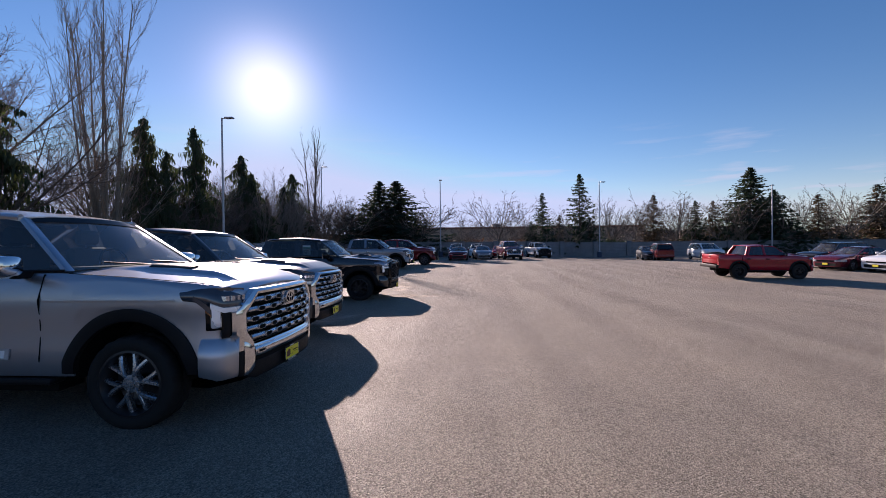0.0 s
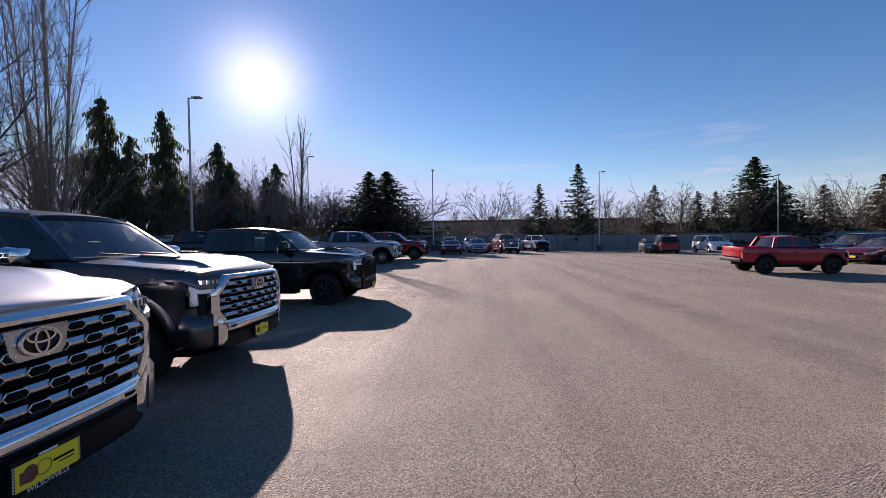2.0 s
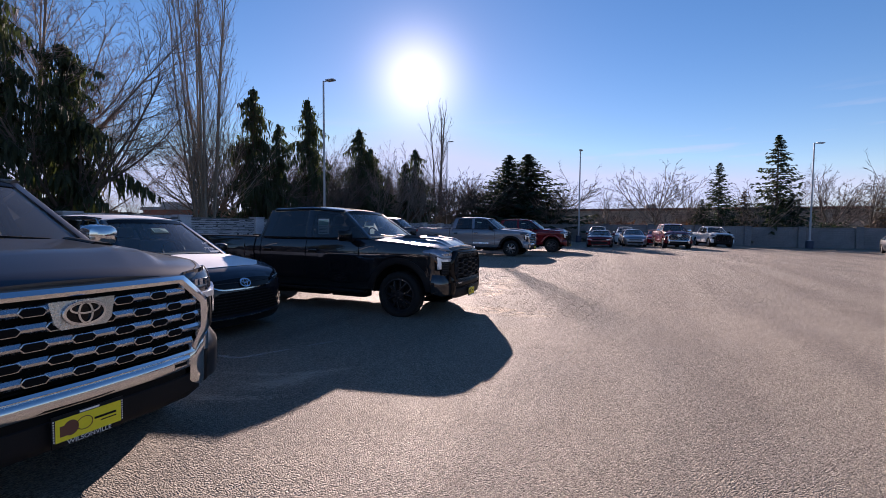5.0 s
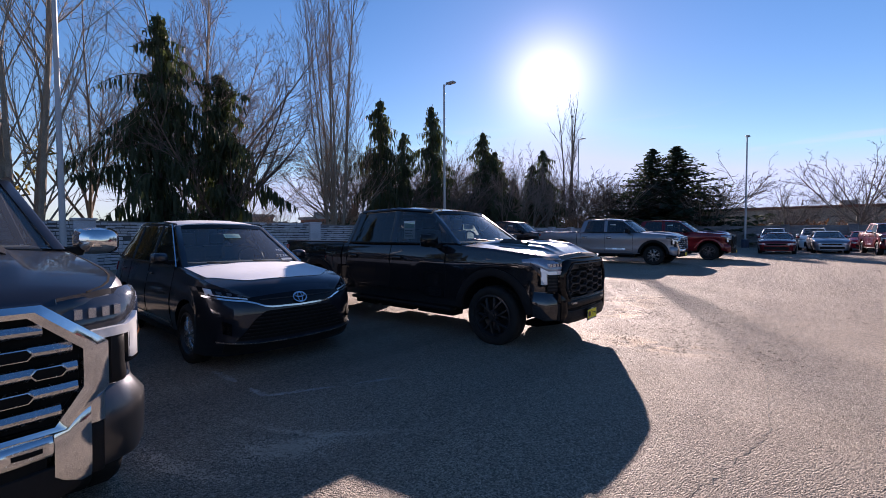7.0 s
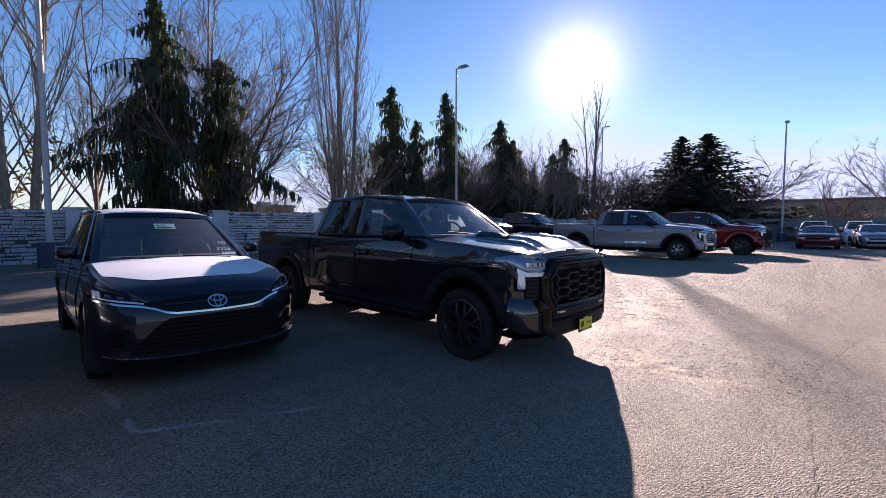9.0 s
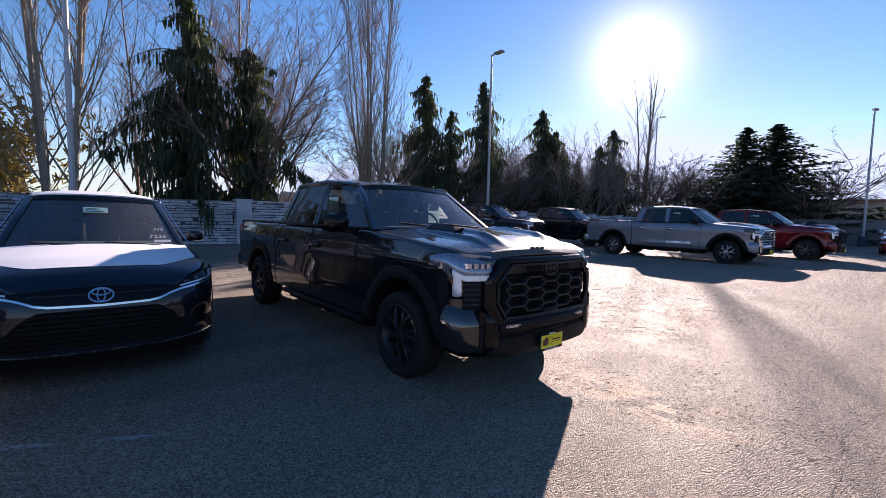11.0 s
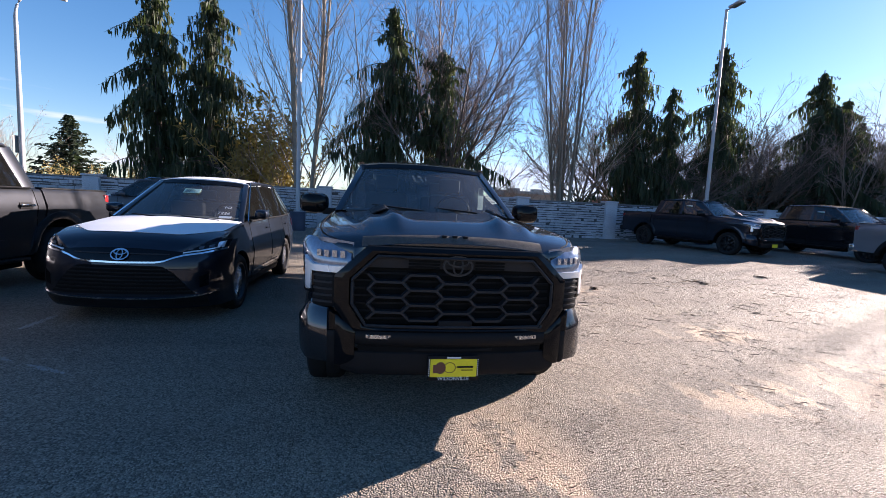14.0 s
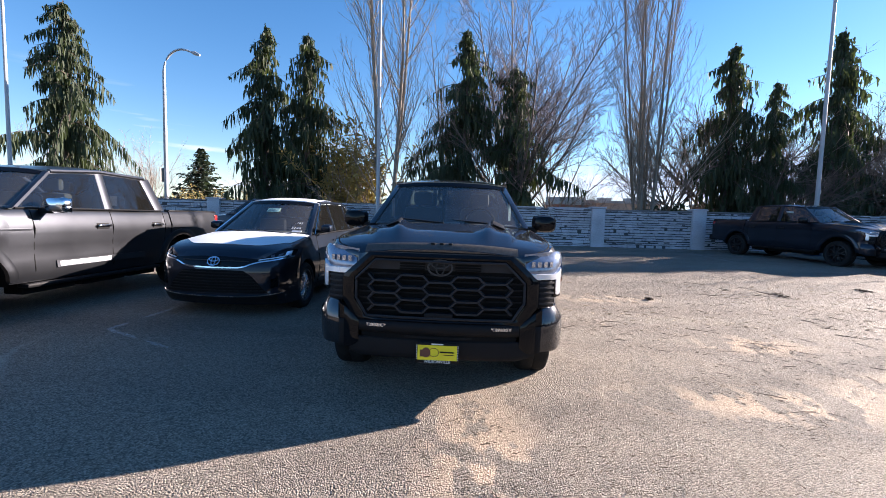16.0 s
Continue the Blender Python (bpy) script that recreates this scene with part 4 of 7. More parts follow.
        wrap("leg_border", both(s, 0.893, 0.908, 0.925, 0.942, 0.955, 0.963), lambda y: 0.878, lambda y: lo_lamp(y) + 0.01, 0.012, 0.03, M_GLOSSBLACK, lamp)
        wrap("light_leg", both(s, 0.905, 0.920, 0.933, 0.944, 0.953), lambda y: 0.895, lo_lamp, 0.018, 0.04, M_LAMPTRIM, lamp)
        wrap("side_inlet", both(s, *((0.838, 0.862, 0.885, 0.903) if chain else (0.762, 0.80, 0.85, 0.903))), 0.80, 1.035, 0.008, 0.03, M_PLASTIC)
        for k in range(0 if chain else 5):
            wrap("inlet_fin", both(s, 0.775, 0.82, 0.86, 0.895), 0.825 + k * 0.042, 0.840 + k * 0.042, 0.016, 0.02, M_GRILLE)
        wrap("bumper_wing", both(s, 0.79, 0.83, 0.87, 0.90, 0.93, 0.95, 0.966, 0.976), lambda y: 0.44 + 0.05 * max(abs(y) - 0.93, 0) / 0.05, lambda y: 0.785 + 0.015 * (abs(y) - 0.79) / 0.18, 0.030, 0.08, paint_mat, bulge=0.006, shelf=0.045)
        wrap("bumper_horn", both(s, 0.62, 0.66, 0.70, 0.738), lambda y: 0.43 + 0.05 * max(0.70 - abs(y), 0) / 0.09, lambda y: 0.665 + 0.10 * max(abs(y) - 0.61, 0) / 0.13, 0.045, 0.05, trim, bulge=0.004)
        wrap("horn_cap", both(s, 0.738, 0.765, 0.79), 0.655, lambda y: 0.763 + 0.035 * (abs(y) - 0.738) / 0.05, 0.043, 0.05, trim)
        wrap("horn_side", both(s, 0.738, 0.765, 0.79), 0.43, 0.655, 0.034, 0.05, M_PLASTIC)
        if chain:
            wrap("bumper_pocket", both(s, 0.47, 0.54, 0.60), 0.595, 0.645, 0.062, 0.02, M_SATIN)
            # near-black strip on the pocket paints its inner shade
            wrap("pocket_slot", both(s, 0.49, 0.535, 0.58), 0.610, 0.632, 0.066, 0.01, M_UNDER)
        else:
            wrap("fog_lamp", both(s, 0.40, 0.45, 0.50, 0.55), 0.622, 0.648, 0.062, 0.03, M_SATIN)
            for k in range(3):
                wrap("fog_cell", both(s, 0.412 + k * 0.045, 0.445 + k * 0.045), 0.626, 0.644, 0.066, 0.01, M_LAMPDARK)
    wrap("bumper_bar", span(-0.615, 0.615, 13), 0.572, 0.668, 0.045, 0.06, trim if chain else M_PLASTIC, bulge=0.012)
    # solid near-black strip; the slot's shade is in its colour
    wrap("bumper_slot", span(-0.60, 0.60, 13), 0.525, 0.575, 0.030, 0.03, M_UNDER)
    if not chain:
        wrap("slot_strip", span(-0.26, 0.26, 5), 0.540, 0.556, 0.040, 0.02, M_PLASTIC)
    wrap("bumper_valance", span(-0.70, 0.70, 15), lambda y: 0.375 + 0.05 * max(abs(y) - 0.6, 0) / 0.2, 0.530, 0.036, 0.06, M_PLASTIC, bulge=0.004)
    part("skid_plate", Mesh().grid([[(front(y) - 0.02, y, 0.38), (front(y) - 0.35, y * 0.95, 0.29), (0.2, y * 0.9, 0.29)] for y in span(-0.72, 0.72, 7)]), M_UNDER, root)
    if plate:
        dealer_plate(root, 1.012, 0.475 if chain else 0.44, detail)
    # flanks
    glass_post = [((-0.68, 0.885, 1.40), (-1.36, 0.675, 1.912)), ((-2.05, 0.925, 1.40), (-2.09, 0.725, 1.975)), ((-3.16 + rake * 0.4, 0.920, 1.40), (-3.02 + rake, 0.725, 1.95 - rake * 0.1))]
    greenhouse(root, paint_mat, glass_post, 0.035, 0.022, 0.13, 0.03, [M_SIDEGLASS if detail else M_PRIVACY, M_PRIVACY, M_PRIVACY], paint_mat, rear_wide=0.24, mid_wide=0.15, front_wide=0.078)
    cabin(root, -0.64, (-1.66, -2.65), 1.40, 0.86, 1.945)
    for s in (1, -1):
        for x, z0 in ((-0.84, 0.60), (-2.06, 0.56), (-3.22, 0.80)):
            part("door_seam", seam(h, x, z0, 1.375, s), M_UNDER, root)
        if chain and chrome:
            badge = part("door_badge", h.panel(span(-1.12, -2.7, 7), 0.625, 0.715, s, 0.014, 0.012), paint_mat, root, "raised door moulding with a chrome tip")
            part("badge_inset", h.panel(span(-1.16, -2.0, 5), 0.637, 0.703, s, 0.018, 0.006), M_LAMPTRIM, badge, "chrome tip of the moulding")
        for x in (-1.86, -3.0):
            hd = part("door_handle", Mesh().box(x - 0.13, x + 0.10, s * (h.half(x, 1.17) + 0.03) - 0.012, s * (h.half(x, 1.17) + 0.03) + 0.012, 1.15, 1.185, 0.010), M_CHROME if chrome else paint_mat, root)
            part("handle_cup", h.panel(span(x - 0.12, x + 0.09, 4), 1.12, 1.205, s, 0.003, 0.008), M_PLASTIC, hd)
        mirror(root, -1.0, 0.94, 1.455, 0.285, mirror_mat or (M_CHROME if chrome else M_GLOSSBLACK), s, 0.05)
        part("running_board", Mesh().box(-3.05, -0.72, min(s * 0.84, s * 1.0), max(s * 0.84, s * 1.0), 0.40, 0.455, 0.02), M_PLASTIC, root)
        for cx in (0, -wb):
            part("wheel_arch_flare", arc_strip(h, cx, 0.525, 0.635, s, 0.020, 0.03, 0.50), flare_mat or paint_mat, root)
        part("fender_crease", h.panel(span(0.42, -0.80, 7), 1.13, 1.155, s, 0.006, 0.01), paint_mat, root)
        if sticker_on == "rear":
            part("window_tag", Mesh().box(-2.30, -2.16, min(s * 0.842, s * 0.846), max(s * 0.842, s * 0.846), 1.47, 1.62), M_PAPER, root, "small white sheet inside the rear window")
        elif sticker_on:
            sticker(root, -2.05 + 0.42, 0.80, 1.62, s)
        # bed side with its inner wall
        rows = []
        for x in h.stations(cab_end - 0.035, tail):
            lo = h.low(x)
            row = [(x, s * (h.half(x, lo) * 0.86), lo), (x, s * h.half(x, lo), lo)]
            row += [(x, s * h.half(x, lo + (1.37 - lo) * k), lo + (1.37 - lo) * k) for k in (0.15, 0.35, 0.55, 0.75, 0.9, 1.0)]
            row += [(x, s * 0.905, 1.40), (x, s * 0.84, 1.40), (x, s * 0.80, 1.38), (x, s * 0.80, max(0.86, lo))]
            rows.append(row)
        part("bed_side", Mesh().grid(rows, closed=True, caps=True), paint_mat, root, sharp=32)
        part("bed_rail", Mesh().box(tail + 0.05, cab_end - 0.05, min(s * 0.81, s * 0.915), max(s * 0.81, s * 0.915), 1.395, 1.42, 0.008), M_PLASTIC, root)
        part("tail_light", Mesh().box(tail - 0.012, tail + 0.10, min(s * 0.80, s * 0.945), max(s * 0.80, s * 0.945), 0.98, 1.34, 0.02), M_REDLENS, root, "red tail light")
    part("bed_floor", Mesh().box(tail + 0.04, cab_end - 0.04, -0.80, 0.80, 0.84, 0.88), M_PLASTIC, root)
    part("bed_front", Mesh().box(cab_end - 0.09, cab_end - 0.04, -0.80, 0.80, 0.88, 1.39), paint_mat, root)
    gate = part("tailgate", Mesh().box(tail - 0.02, tail + 0.06, -0.79, 0.79, 0.84, 1.40, 0.015), paint_mat, root)
    part("gate_handle", Mesh().box(tail - 0.03, tail - 0.012, -0.12, 0.12, 1.24, 1.31, 0.01), M_PLASTIC, gate)
    part("rear_bumper", Mesh().box(tail - 0.14, tail + 0.06, -0.95, 0.95, 0.56, 0.78, 0.03), trim if chain else M_PLASTIC, root)
    part("underbody", Mesh().box(tail + 0.2, 0.75, -0.42, 0.42, 0.36, 0.58, 0.03).box(-0.06, 0.06, -0.8, 0.8, 0.36, 0.46).box(-wb - 0.07, -wb + 0.07, -0.8, 0.8, 0.36, 0.48), M_UNDER, root)
    # boxes added to block sun passing under the body; gaps leave thin slits
    for s in (1, -1):
        for a, b in ((-0.78, -1.52), (-1.62, -2.42), (-2.54, -3.10)):
            part("step_bracket", Mesh().box(b, a, min(s * 0.60, s * 0.86), max(s * 0.60, s * 0.86), 0.30, 0.48, 0.02), M_UNDER, root)
    part("fuel_tank", Mesh().box(-wb + 0.7, -1.4, -0.40, 0.40, 0.31, 0.40, 0.03), M_UNDER, root)
    # light-tight wheel housings
    for cx in (0, -wb):
        for s in (1, -1):
            rows = [[(cx + 0.53 * math.cos(a), s * y, h.arch_z + 0.53 * math.sin(a)) for y in (0.55, 0.95)] for a in np.linspace(0, math.pi, 13)]
            m = Mesh().grid(rows)
            m.add([(cx - 0.53, s * 0.55, 0.44), (cx + 0.53, s * 0.55, 0.44)] + [(cx + 0.53 * math.cos(a), s * 0.55, h.arch_z + 0.53 * math.sin(a)) for a in np.linspace(0, math.pi, 13)], [(1, *range(2, 15))])
            part("wheel_housing", m, M_UNDER, root)
    add_wheels(root, tyre_r, 0.288, 0.28, wheel_style, wheel_mat or M_ALLOY, 1.70, wb)
    if lift:
        for piece in root.children:
            if not piece.name.startswith("wheel") or piece.name.startswith("wheel_"):
                piece.matrix_basis = Matrix.Translation((0, 0, lift)) @ piece.matrix_basis
    root.scale = (scale, scale * 1.025, scale)
    return root


def car(at, paint_mat, label, name="car", category="car", L=4.6, W=1.83, H=1.46, wb=2.7, nose=0.92, hood=(0.72, 0.98), cowl=-0.35, a_top=-1.25, c_top=-2.75, c_low=-3.35, belt=0.98, posts_mid=(-1.75,), rear=0.95, wheel_style="five", wheel_mat=None, r=0.33, glass=None, plate=False, roof_mat=None, group="", lights=True, deck=None, detail=False, roof_rails=False, mirror_mat=None, face=True, top=None, width=None):
    """A passenger car, estate or van from a few lengths: hood (height at the nose, height at the cowl), belt line, roof points."""
    root = thing(name, label, category, group, at)
    tail = nose - L
    hw = W / 2
    h = Hull(nose, tail, wb,
             top=top or [(nose, hood[0] - 0.10), (nose - 0.05, hood[0]), (nose - 0.35, hood[0] + (hood[1] - hood[0]) * 0.45), (cowl, hood[1]), (cowl - 0.6, belt), (c_low, belt + 0.03), (tail + 0.10, rear), (tail, rear - 0.10)],
             width=width or [(nose, hw * 0.70), (nose - 0.08, hw * 0.86), (nose - 0.25, hw * 0.955), (nose - 0.5, hw * 0.99), (tail + 0.6, hw), (tail + 0.2, hw * 0.955), (tail, hw * 0.80)],
             profile=[(0.2, 0.90), (0.36, 0.955), (0.55, 0.995), (0.72, 1.0), (0.85, 0.975), (1.0, 0.94), (1.2, 0.90)],
             floor=[(nose, 0.30), (nose - 0.4, 0.22), (-0.5, 0.22), (-wb, 0.24), (tail, 0.36)],
             arch_r=r + 0.05, arch_z=r, crown=[(nose, 0.02), (nose - 0.3, 0.06), (cowl + 0.1, 0.05), (cowl - 0.4, 0.01), (c_low, 0.01), (tail + 0.2, 0.03), (tail, 0.02)])
    part("body", h.shell(), paint_mat, root, sharp=30)
    yl, yt = hw * 0.90, hw * 0.66
    mids = [((x, yl * 1.01, belt + 0.01), (x - 0.06, yt * 1.03, H - 0.05)) for x in posts_mid]
    posts = [((cowl - 0.02, yl * 0.96, hood[1] + 0.005), (a_top, yt, H - 0.075))] + mids + [((c_low, yl * 0.96, belt + 0.04), (c_top, yt, H - 0.085))]
    gl = glass or [M_SIDEGLASS, M_PRIVACY, M_PRIVACY]
    roof = greenhouse(root, paint_mat, posts, 0.03, 0.03, 0.16, 0.08, gl, M_GLOSSBLACK, roof_mat=roof_mat)
    cabin(root, cowl, (cowl - 1.15, cowl - 2.0), belt + 0.0, hw * 0.8, H - 0.08)

    def front(y):
        return float(np.interp(abs(y) / hw, [0, 0.5, 0.70, 0.86, 0.955, 0.99], [nose + 0.02, nose, nose - 0.03, nose - 0.12, nose - 0.30, nose - 0.55]))

    def wrap(nm, ys, lo, hi, out, mat, lab="", thick=0.03):
        f0 = lo if callable(lo) else lambda y: lo
        f1 = hi if callable(hi) else lambda y: hi
        rows = [[(h.nose_x(y, f0(y) + (f1(y) - f0(y)) * k) + out, y * (1 + out * 0.6), f0(y) + (f1(y) - f0(y)) * k) for k in (0, 0.25, 0.5, 0.75, 1)] for y in sorted(ys)]
        return part(nm, Mesh().slab(rows, (-thick, 0, 0)), mat, root, lab)

    zt = hood[0]
    if face:
        wrap("front_bumper", span(-hw * 0.95, hw * 0.95, 17), 0.24, zt - 0.26, 0.015, paint_mat)
        wrap("grille", span(-hw * 0.62, hw * 0.62, 9), 0.30, zt - 0.30, 0.024, M_PLASTIC, "black lower grille")
        wrap("upper_grille", span(-hw * 0.5, hw * 0.5, 7), zt - 0.20, zt - 0.12, 0.02, M_GLOSSBLACK)
    for s in (1, -1):
        if face:
            wrap("headlight", [s * hw * k for k in (0.56, 0.66, 0.76, 0.86, 0.93, 0.97)], lambda y: zt - 0.21 + 0.06 * (abs(y) / hw - 0.56), lambda y: zt - 0.10 + 0.10 * (abs(y) / hw - 0.56), 0.012, M_LENS, "clear headlight")
        part("tail_light", h.panel(span(tail + 0.02, tail + 0.30, 5), rear - 0.22, rear - 0.08, s, 0.008, 0.02), M_REDLENS, root)
        for x in [cowl - 0.15, *posts_mid, c_low + 0.45]:
            part("door_seam", seam(h, x, max(0.34, h.low(x) + 0.02), belt - 0.01, s), M_UNDER, root)
        for x in (posts_mid[0] + 0.18, c_low + 0.62):
            part("door_handle", Mesh().box(x - 0.1, x + 0.08, s * (h.half(x, belt - 0.13) + 0.02) - 0.01, s * (h.half(x, belt - 0.13) + 0.02) + 0.01, belt - 0.145, belt - 0.115, 0.008), paint_mat, root)
        mirror(root, cowl - 0.32, hw * 0.90, belt + 0.10, 0.19, mirror_mat or paint_mat, s, 0.04)
        part("sill", h.panel(span(-r - 0.12, -wb + r + 0.12, 5), 0.235, 0.33, s, 0.008, 0.02), M_PLASTIC, root)
        for cx in (0, -wb):
            rr = h.arch_r
            rows = [[(cx + rr * math.cos(a), s * y, h.arch_z + rr * math.sin(a)) for y in (hw * 0.55, hw * 0.94)] for a in np.linspace(0, math.pi, 11)]
            m = Mesh().grid(rows)
            m.add([(cx + rr * math.cos(a), s * hw * 0.55, h.arch_z + rr * math.sin(a)) for a in np.linspace(0, math.pi, 11)], [tuple(range(11))])
            part("wheel_housing", m, M_UNDER, root)
        if roof_rails:
            part("roof_rack_rail", Mesh().tube([(a_top - 0.15, s * yt * 0.93, H - 0.02), (a_top - 0.25, s * yt * 0.95, H + 0.03), (c_top + 0.25, s * yt * 0.95, H + 0.03), (c_top + 0.1, s * yt * 0.93, H - 0.02)], 0.018, 6), M_SATIN, root)
    part("rear_bumper", Mesh().box(tail - 0.03, tail + 0.16, -hw * 0.86, hw * 0.86, 0.34, 0.60, 0.04), paint_mat, root)
    part("underbody", Mesh().box(tail + 0.3, nose - 0.3, -hw * 0.5, hw * 0.5, 0.2, 0.34, 0.02), M_UNDER, root)
    if plate:
        dealer_plate(root, nose + 0.03, 0.42, False)
    add_wheels(root, r, r * 0.68, 0.215, wheel_style, wheel_mat or M_ALLOY, W - 0.24, wb)
    root["roof_h"] = H
    return root, h, roof


def parked(x, y, heading, wb, track=1.7):
    """A pose with the front axle over (x, y), heading in degrees from +x, standing on the lot's slope."""
    a = radians(heading)
    f, s = Vector((math.cos(a), math.sin(a), 0)), Vector((-math.sin(a), math.cos(a), 0))
    fr, re = Vector((x, y, 0)), Vector((x, y, 0)) - f * wb
    zs = {}
    for k, c in (("f", fr), ("r", re)):
        for j in (1, -1):
            p = c + s * j * track / 2
            zs[k, j] = gz(p.x, p.y)
    zf, zr = (zs["f", 1] + zs["f", -1]) / 2, (zs["r", 1] + zs["r", -1]) / 2
    tilt = math.atan2(zf - zr, wb)
    lean = math.atan2((zs["f", 1] + zs["r", 1] - zs["f", -1] - zs["r", -1]) / 2, track)
    return Matrix.Translation((x, y, zf - 0.004)) @ Matrix.Rotation(a, 4, "Z") @ Matrix.Rotation(-tilt, 4, "Y") @ Matrix.Rotation(lean, 4, "X")

# ---- the lot, walls and poles ----


def build_ground():
    xs = sorted(set([-3000, -600, -150, -60, -40] + list(range(-30, 46)) + [60, 80, 150, 600, 3000]))
    ys = sorted(set([-3000, -600, -150, -60, -40] + list(range(-25, 70)) + [80, 110, 150, 600, 3000]))
    rows = [[(x, y, gz(x, y)) for y in ys] for x in xs]
    return tagged(part("ground", Mesh().grid(rows), M_EARTH), "bare soil and rough grass beyond the lot", "ground", kind="structure")


def build_lot():
    xs, ys = [x * 0.5 for x in range(-37, 91)], [y * 0.5 for y in range(-40, 122)]
    rows = [[(x, y, gz(x, y) + 0.02) for y in ys] for x in xs]
    return tagged(part("lot_paving", Mesh().grid(rows), M_ASPHALT), "worn grey asphalt of the parking lot", "pavement", kind="structure")


def block_wall(name, start, end, panels, high, split):
    """A painted wall of long thin stone-faced courses between pillars."""
    rnd = random.Random(name)
    # the plain-block wall takes the coat with shade in its colour
    coat = M_WALLPAINT if split else M_SHADEDWALL
    root = tagged(new(name), "white-painted split-stone boundary wall with pillars", "wall", kind="structure")
    a, b = Vector((*start, 0)), Vector((*end, 0))
    d = (b - a).normalized()
    L = (b - a).length
    step = L / panels
    spin = Matrix.Rotation(math.atan2(d.y, d.x), 4, "Z")
    for i in range(panels + 1):
        c = a + d * step * i
        z0 = gz(c.x, c.y)
        m = Mesh().box(-0.30, 0.30, -0.24, 0.24, -0.3, high + 0.06, 0.02).box(-0.34, 0.34, -0.28, 0.28, high + 0.06, high + 0.14, 0.02)
        o = part("pillar", m, coat, root)
        o.matrix_basis = Matrix.Translation((c.x, c.y, z0)) @ spin
    for i in range(panels):
        p, q = a + d * (step * i + 0.30), a + d * (step * (i + 1) - 0.30)
        mid = (p + q) / 2
        z0 = gz(mid.x, mid.y)
        half = (q - p).length / 2
        at = Matrix.Translation((mid.x, mid.y, z0)) @ spin
        core = part("panel_core", Mesh().box(-half, half, -0.09, 0.09, -0.3, high - 0.02), M_WALLCORE if split else coat, root)
        core.matrix_basis = at
        m = Mesh()
        if split:
            z = 0.0
            while z < high - 0.04:
                hh = rnd.choice((0.08, 0.10, 0.12, 0.15))
                x = -half
                while x < half - 0.02:
                    w = min(rnd.uniform(0.12, 0.42), half - x)
                    if rnd.random() < 0.05:
                        x += w * 0.5
                        continue
                    out = 0.10 + rnd.uniform(0.0, 0.06)
                    dz0, dz1 = rnd.choice((0.0, 0.006, 0.014, 0.034)), rnd.choice((0.0, 0.0, 0.005, 0.02))
                    m.add([(x + 0.009, -out, z + 0.009 + dz0), (x + w - 0.009, -out - rnd.uniform(-0.02, 0.02), z + 0.009 + dz0), (x + w - 0.009, -out, z + hh - 0.011 - dz1), (x + 0.009, -out, z + hh - 0.011 - dz1),
                           (x + 0.009, out, z + 0.004), (x + w - 0.009, out, z + 0.004), (x + w - 0.009, out, z + hh - 0.006), (x + 0.009, out, z + hh - 0.006)],
                          [(0, 1, 2, 3), (4, 7, 6, 5), (0, 4, 5, 1), (3, 2, 6, 7), (0, 3, 7, 4), (1, 5, 6, 2)])
                    x += w
                z += hh
            o = part("stone_courses", m, M_WALLPAINT, root, "uneven painted stone courses", sharp=0)
            o["kind"] = "stuff"
        else:
            z = 0.0
            while z < high - 0.04:
                m.box(-half, half, -0.10, 0.10, z + 0.006, z + 0.196, 0.004)
                z += 0.20
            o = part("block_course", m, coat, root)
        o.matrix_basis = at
        o = part("coping", Mesh().box(-half, half, -0.125, 0.125, high - 0.02, high + 0.035, 0.01), M_SHADEDWALL, root)
        o.matrix_basis = at
    return root


def lot_lamp(x, y, high, aim, label="tall grey square-headed parking lot lamp on a painted base"):
    """A tapered pole on a painted concrete base with a flat head."""
    root = thing("lot_lamp", label, "street lamp", "parking lot lamps", Matrix.Translation((x, y, gz(x, y))) @ Matrix.Rotation(radians(aim), 4, "Z"))
    part("base", Mesh().lathe_z([(0.30, -0.2), (0.30, 0.72), (0.28, 0.76)], 20), M_BASEPAINT, root, "dark painted concrete base")
    part("pole", Mesh().box(-0.14, 0.14, -0.14, 0.14, 0.76, 0.80, 0.01).lathe_z([(0.085, 0.78), (0.055, high)], 14), M_POLE, root)
    part("arm", Mesh().tube([(0, 0, high - 0.06), (0.35, 0, high - 0.03)], 0.03, 8), M_POLE, root)
    part("lamp_head", Mesh().box(0.25, 0.85, -0.17, 0.17, high - 0.06, high + 0.03, 0.03), M_POLE, root)
    part("lamp_glass", Mesh().box(0.33, 0.80, -0.13, 0.13, high - 0.075, high - 0.058), M_LENS, root)
    return root


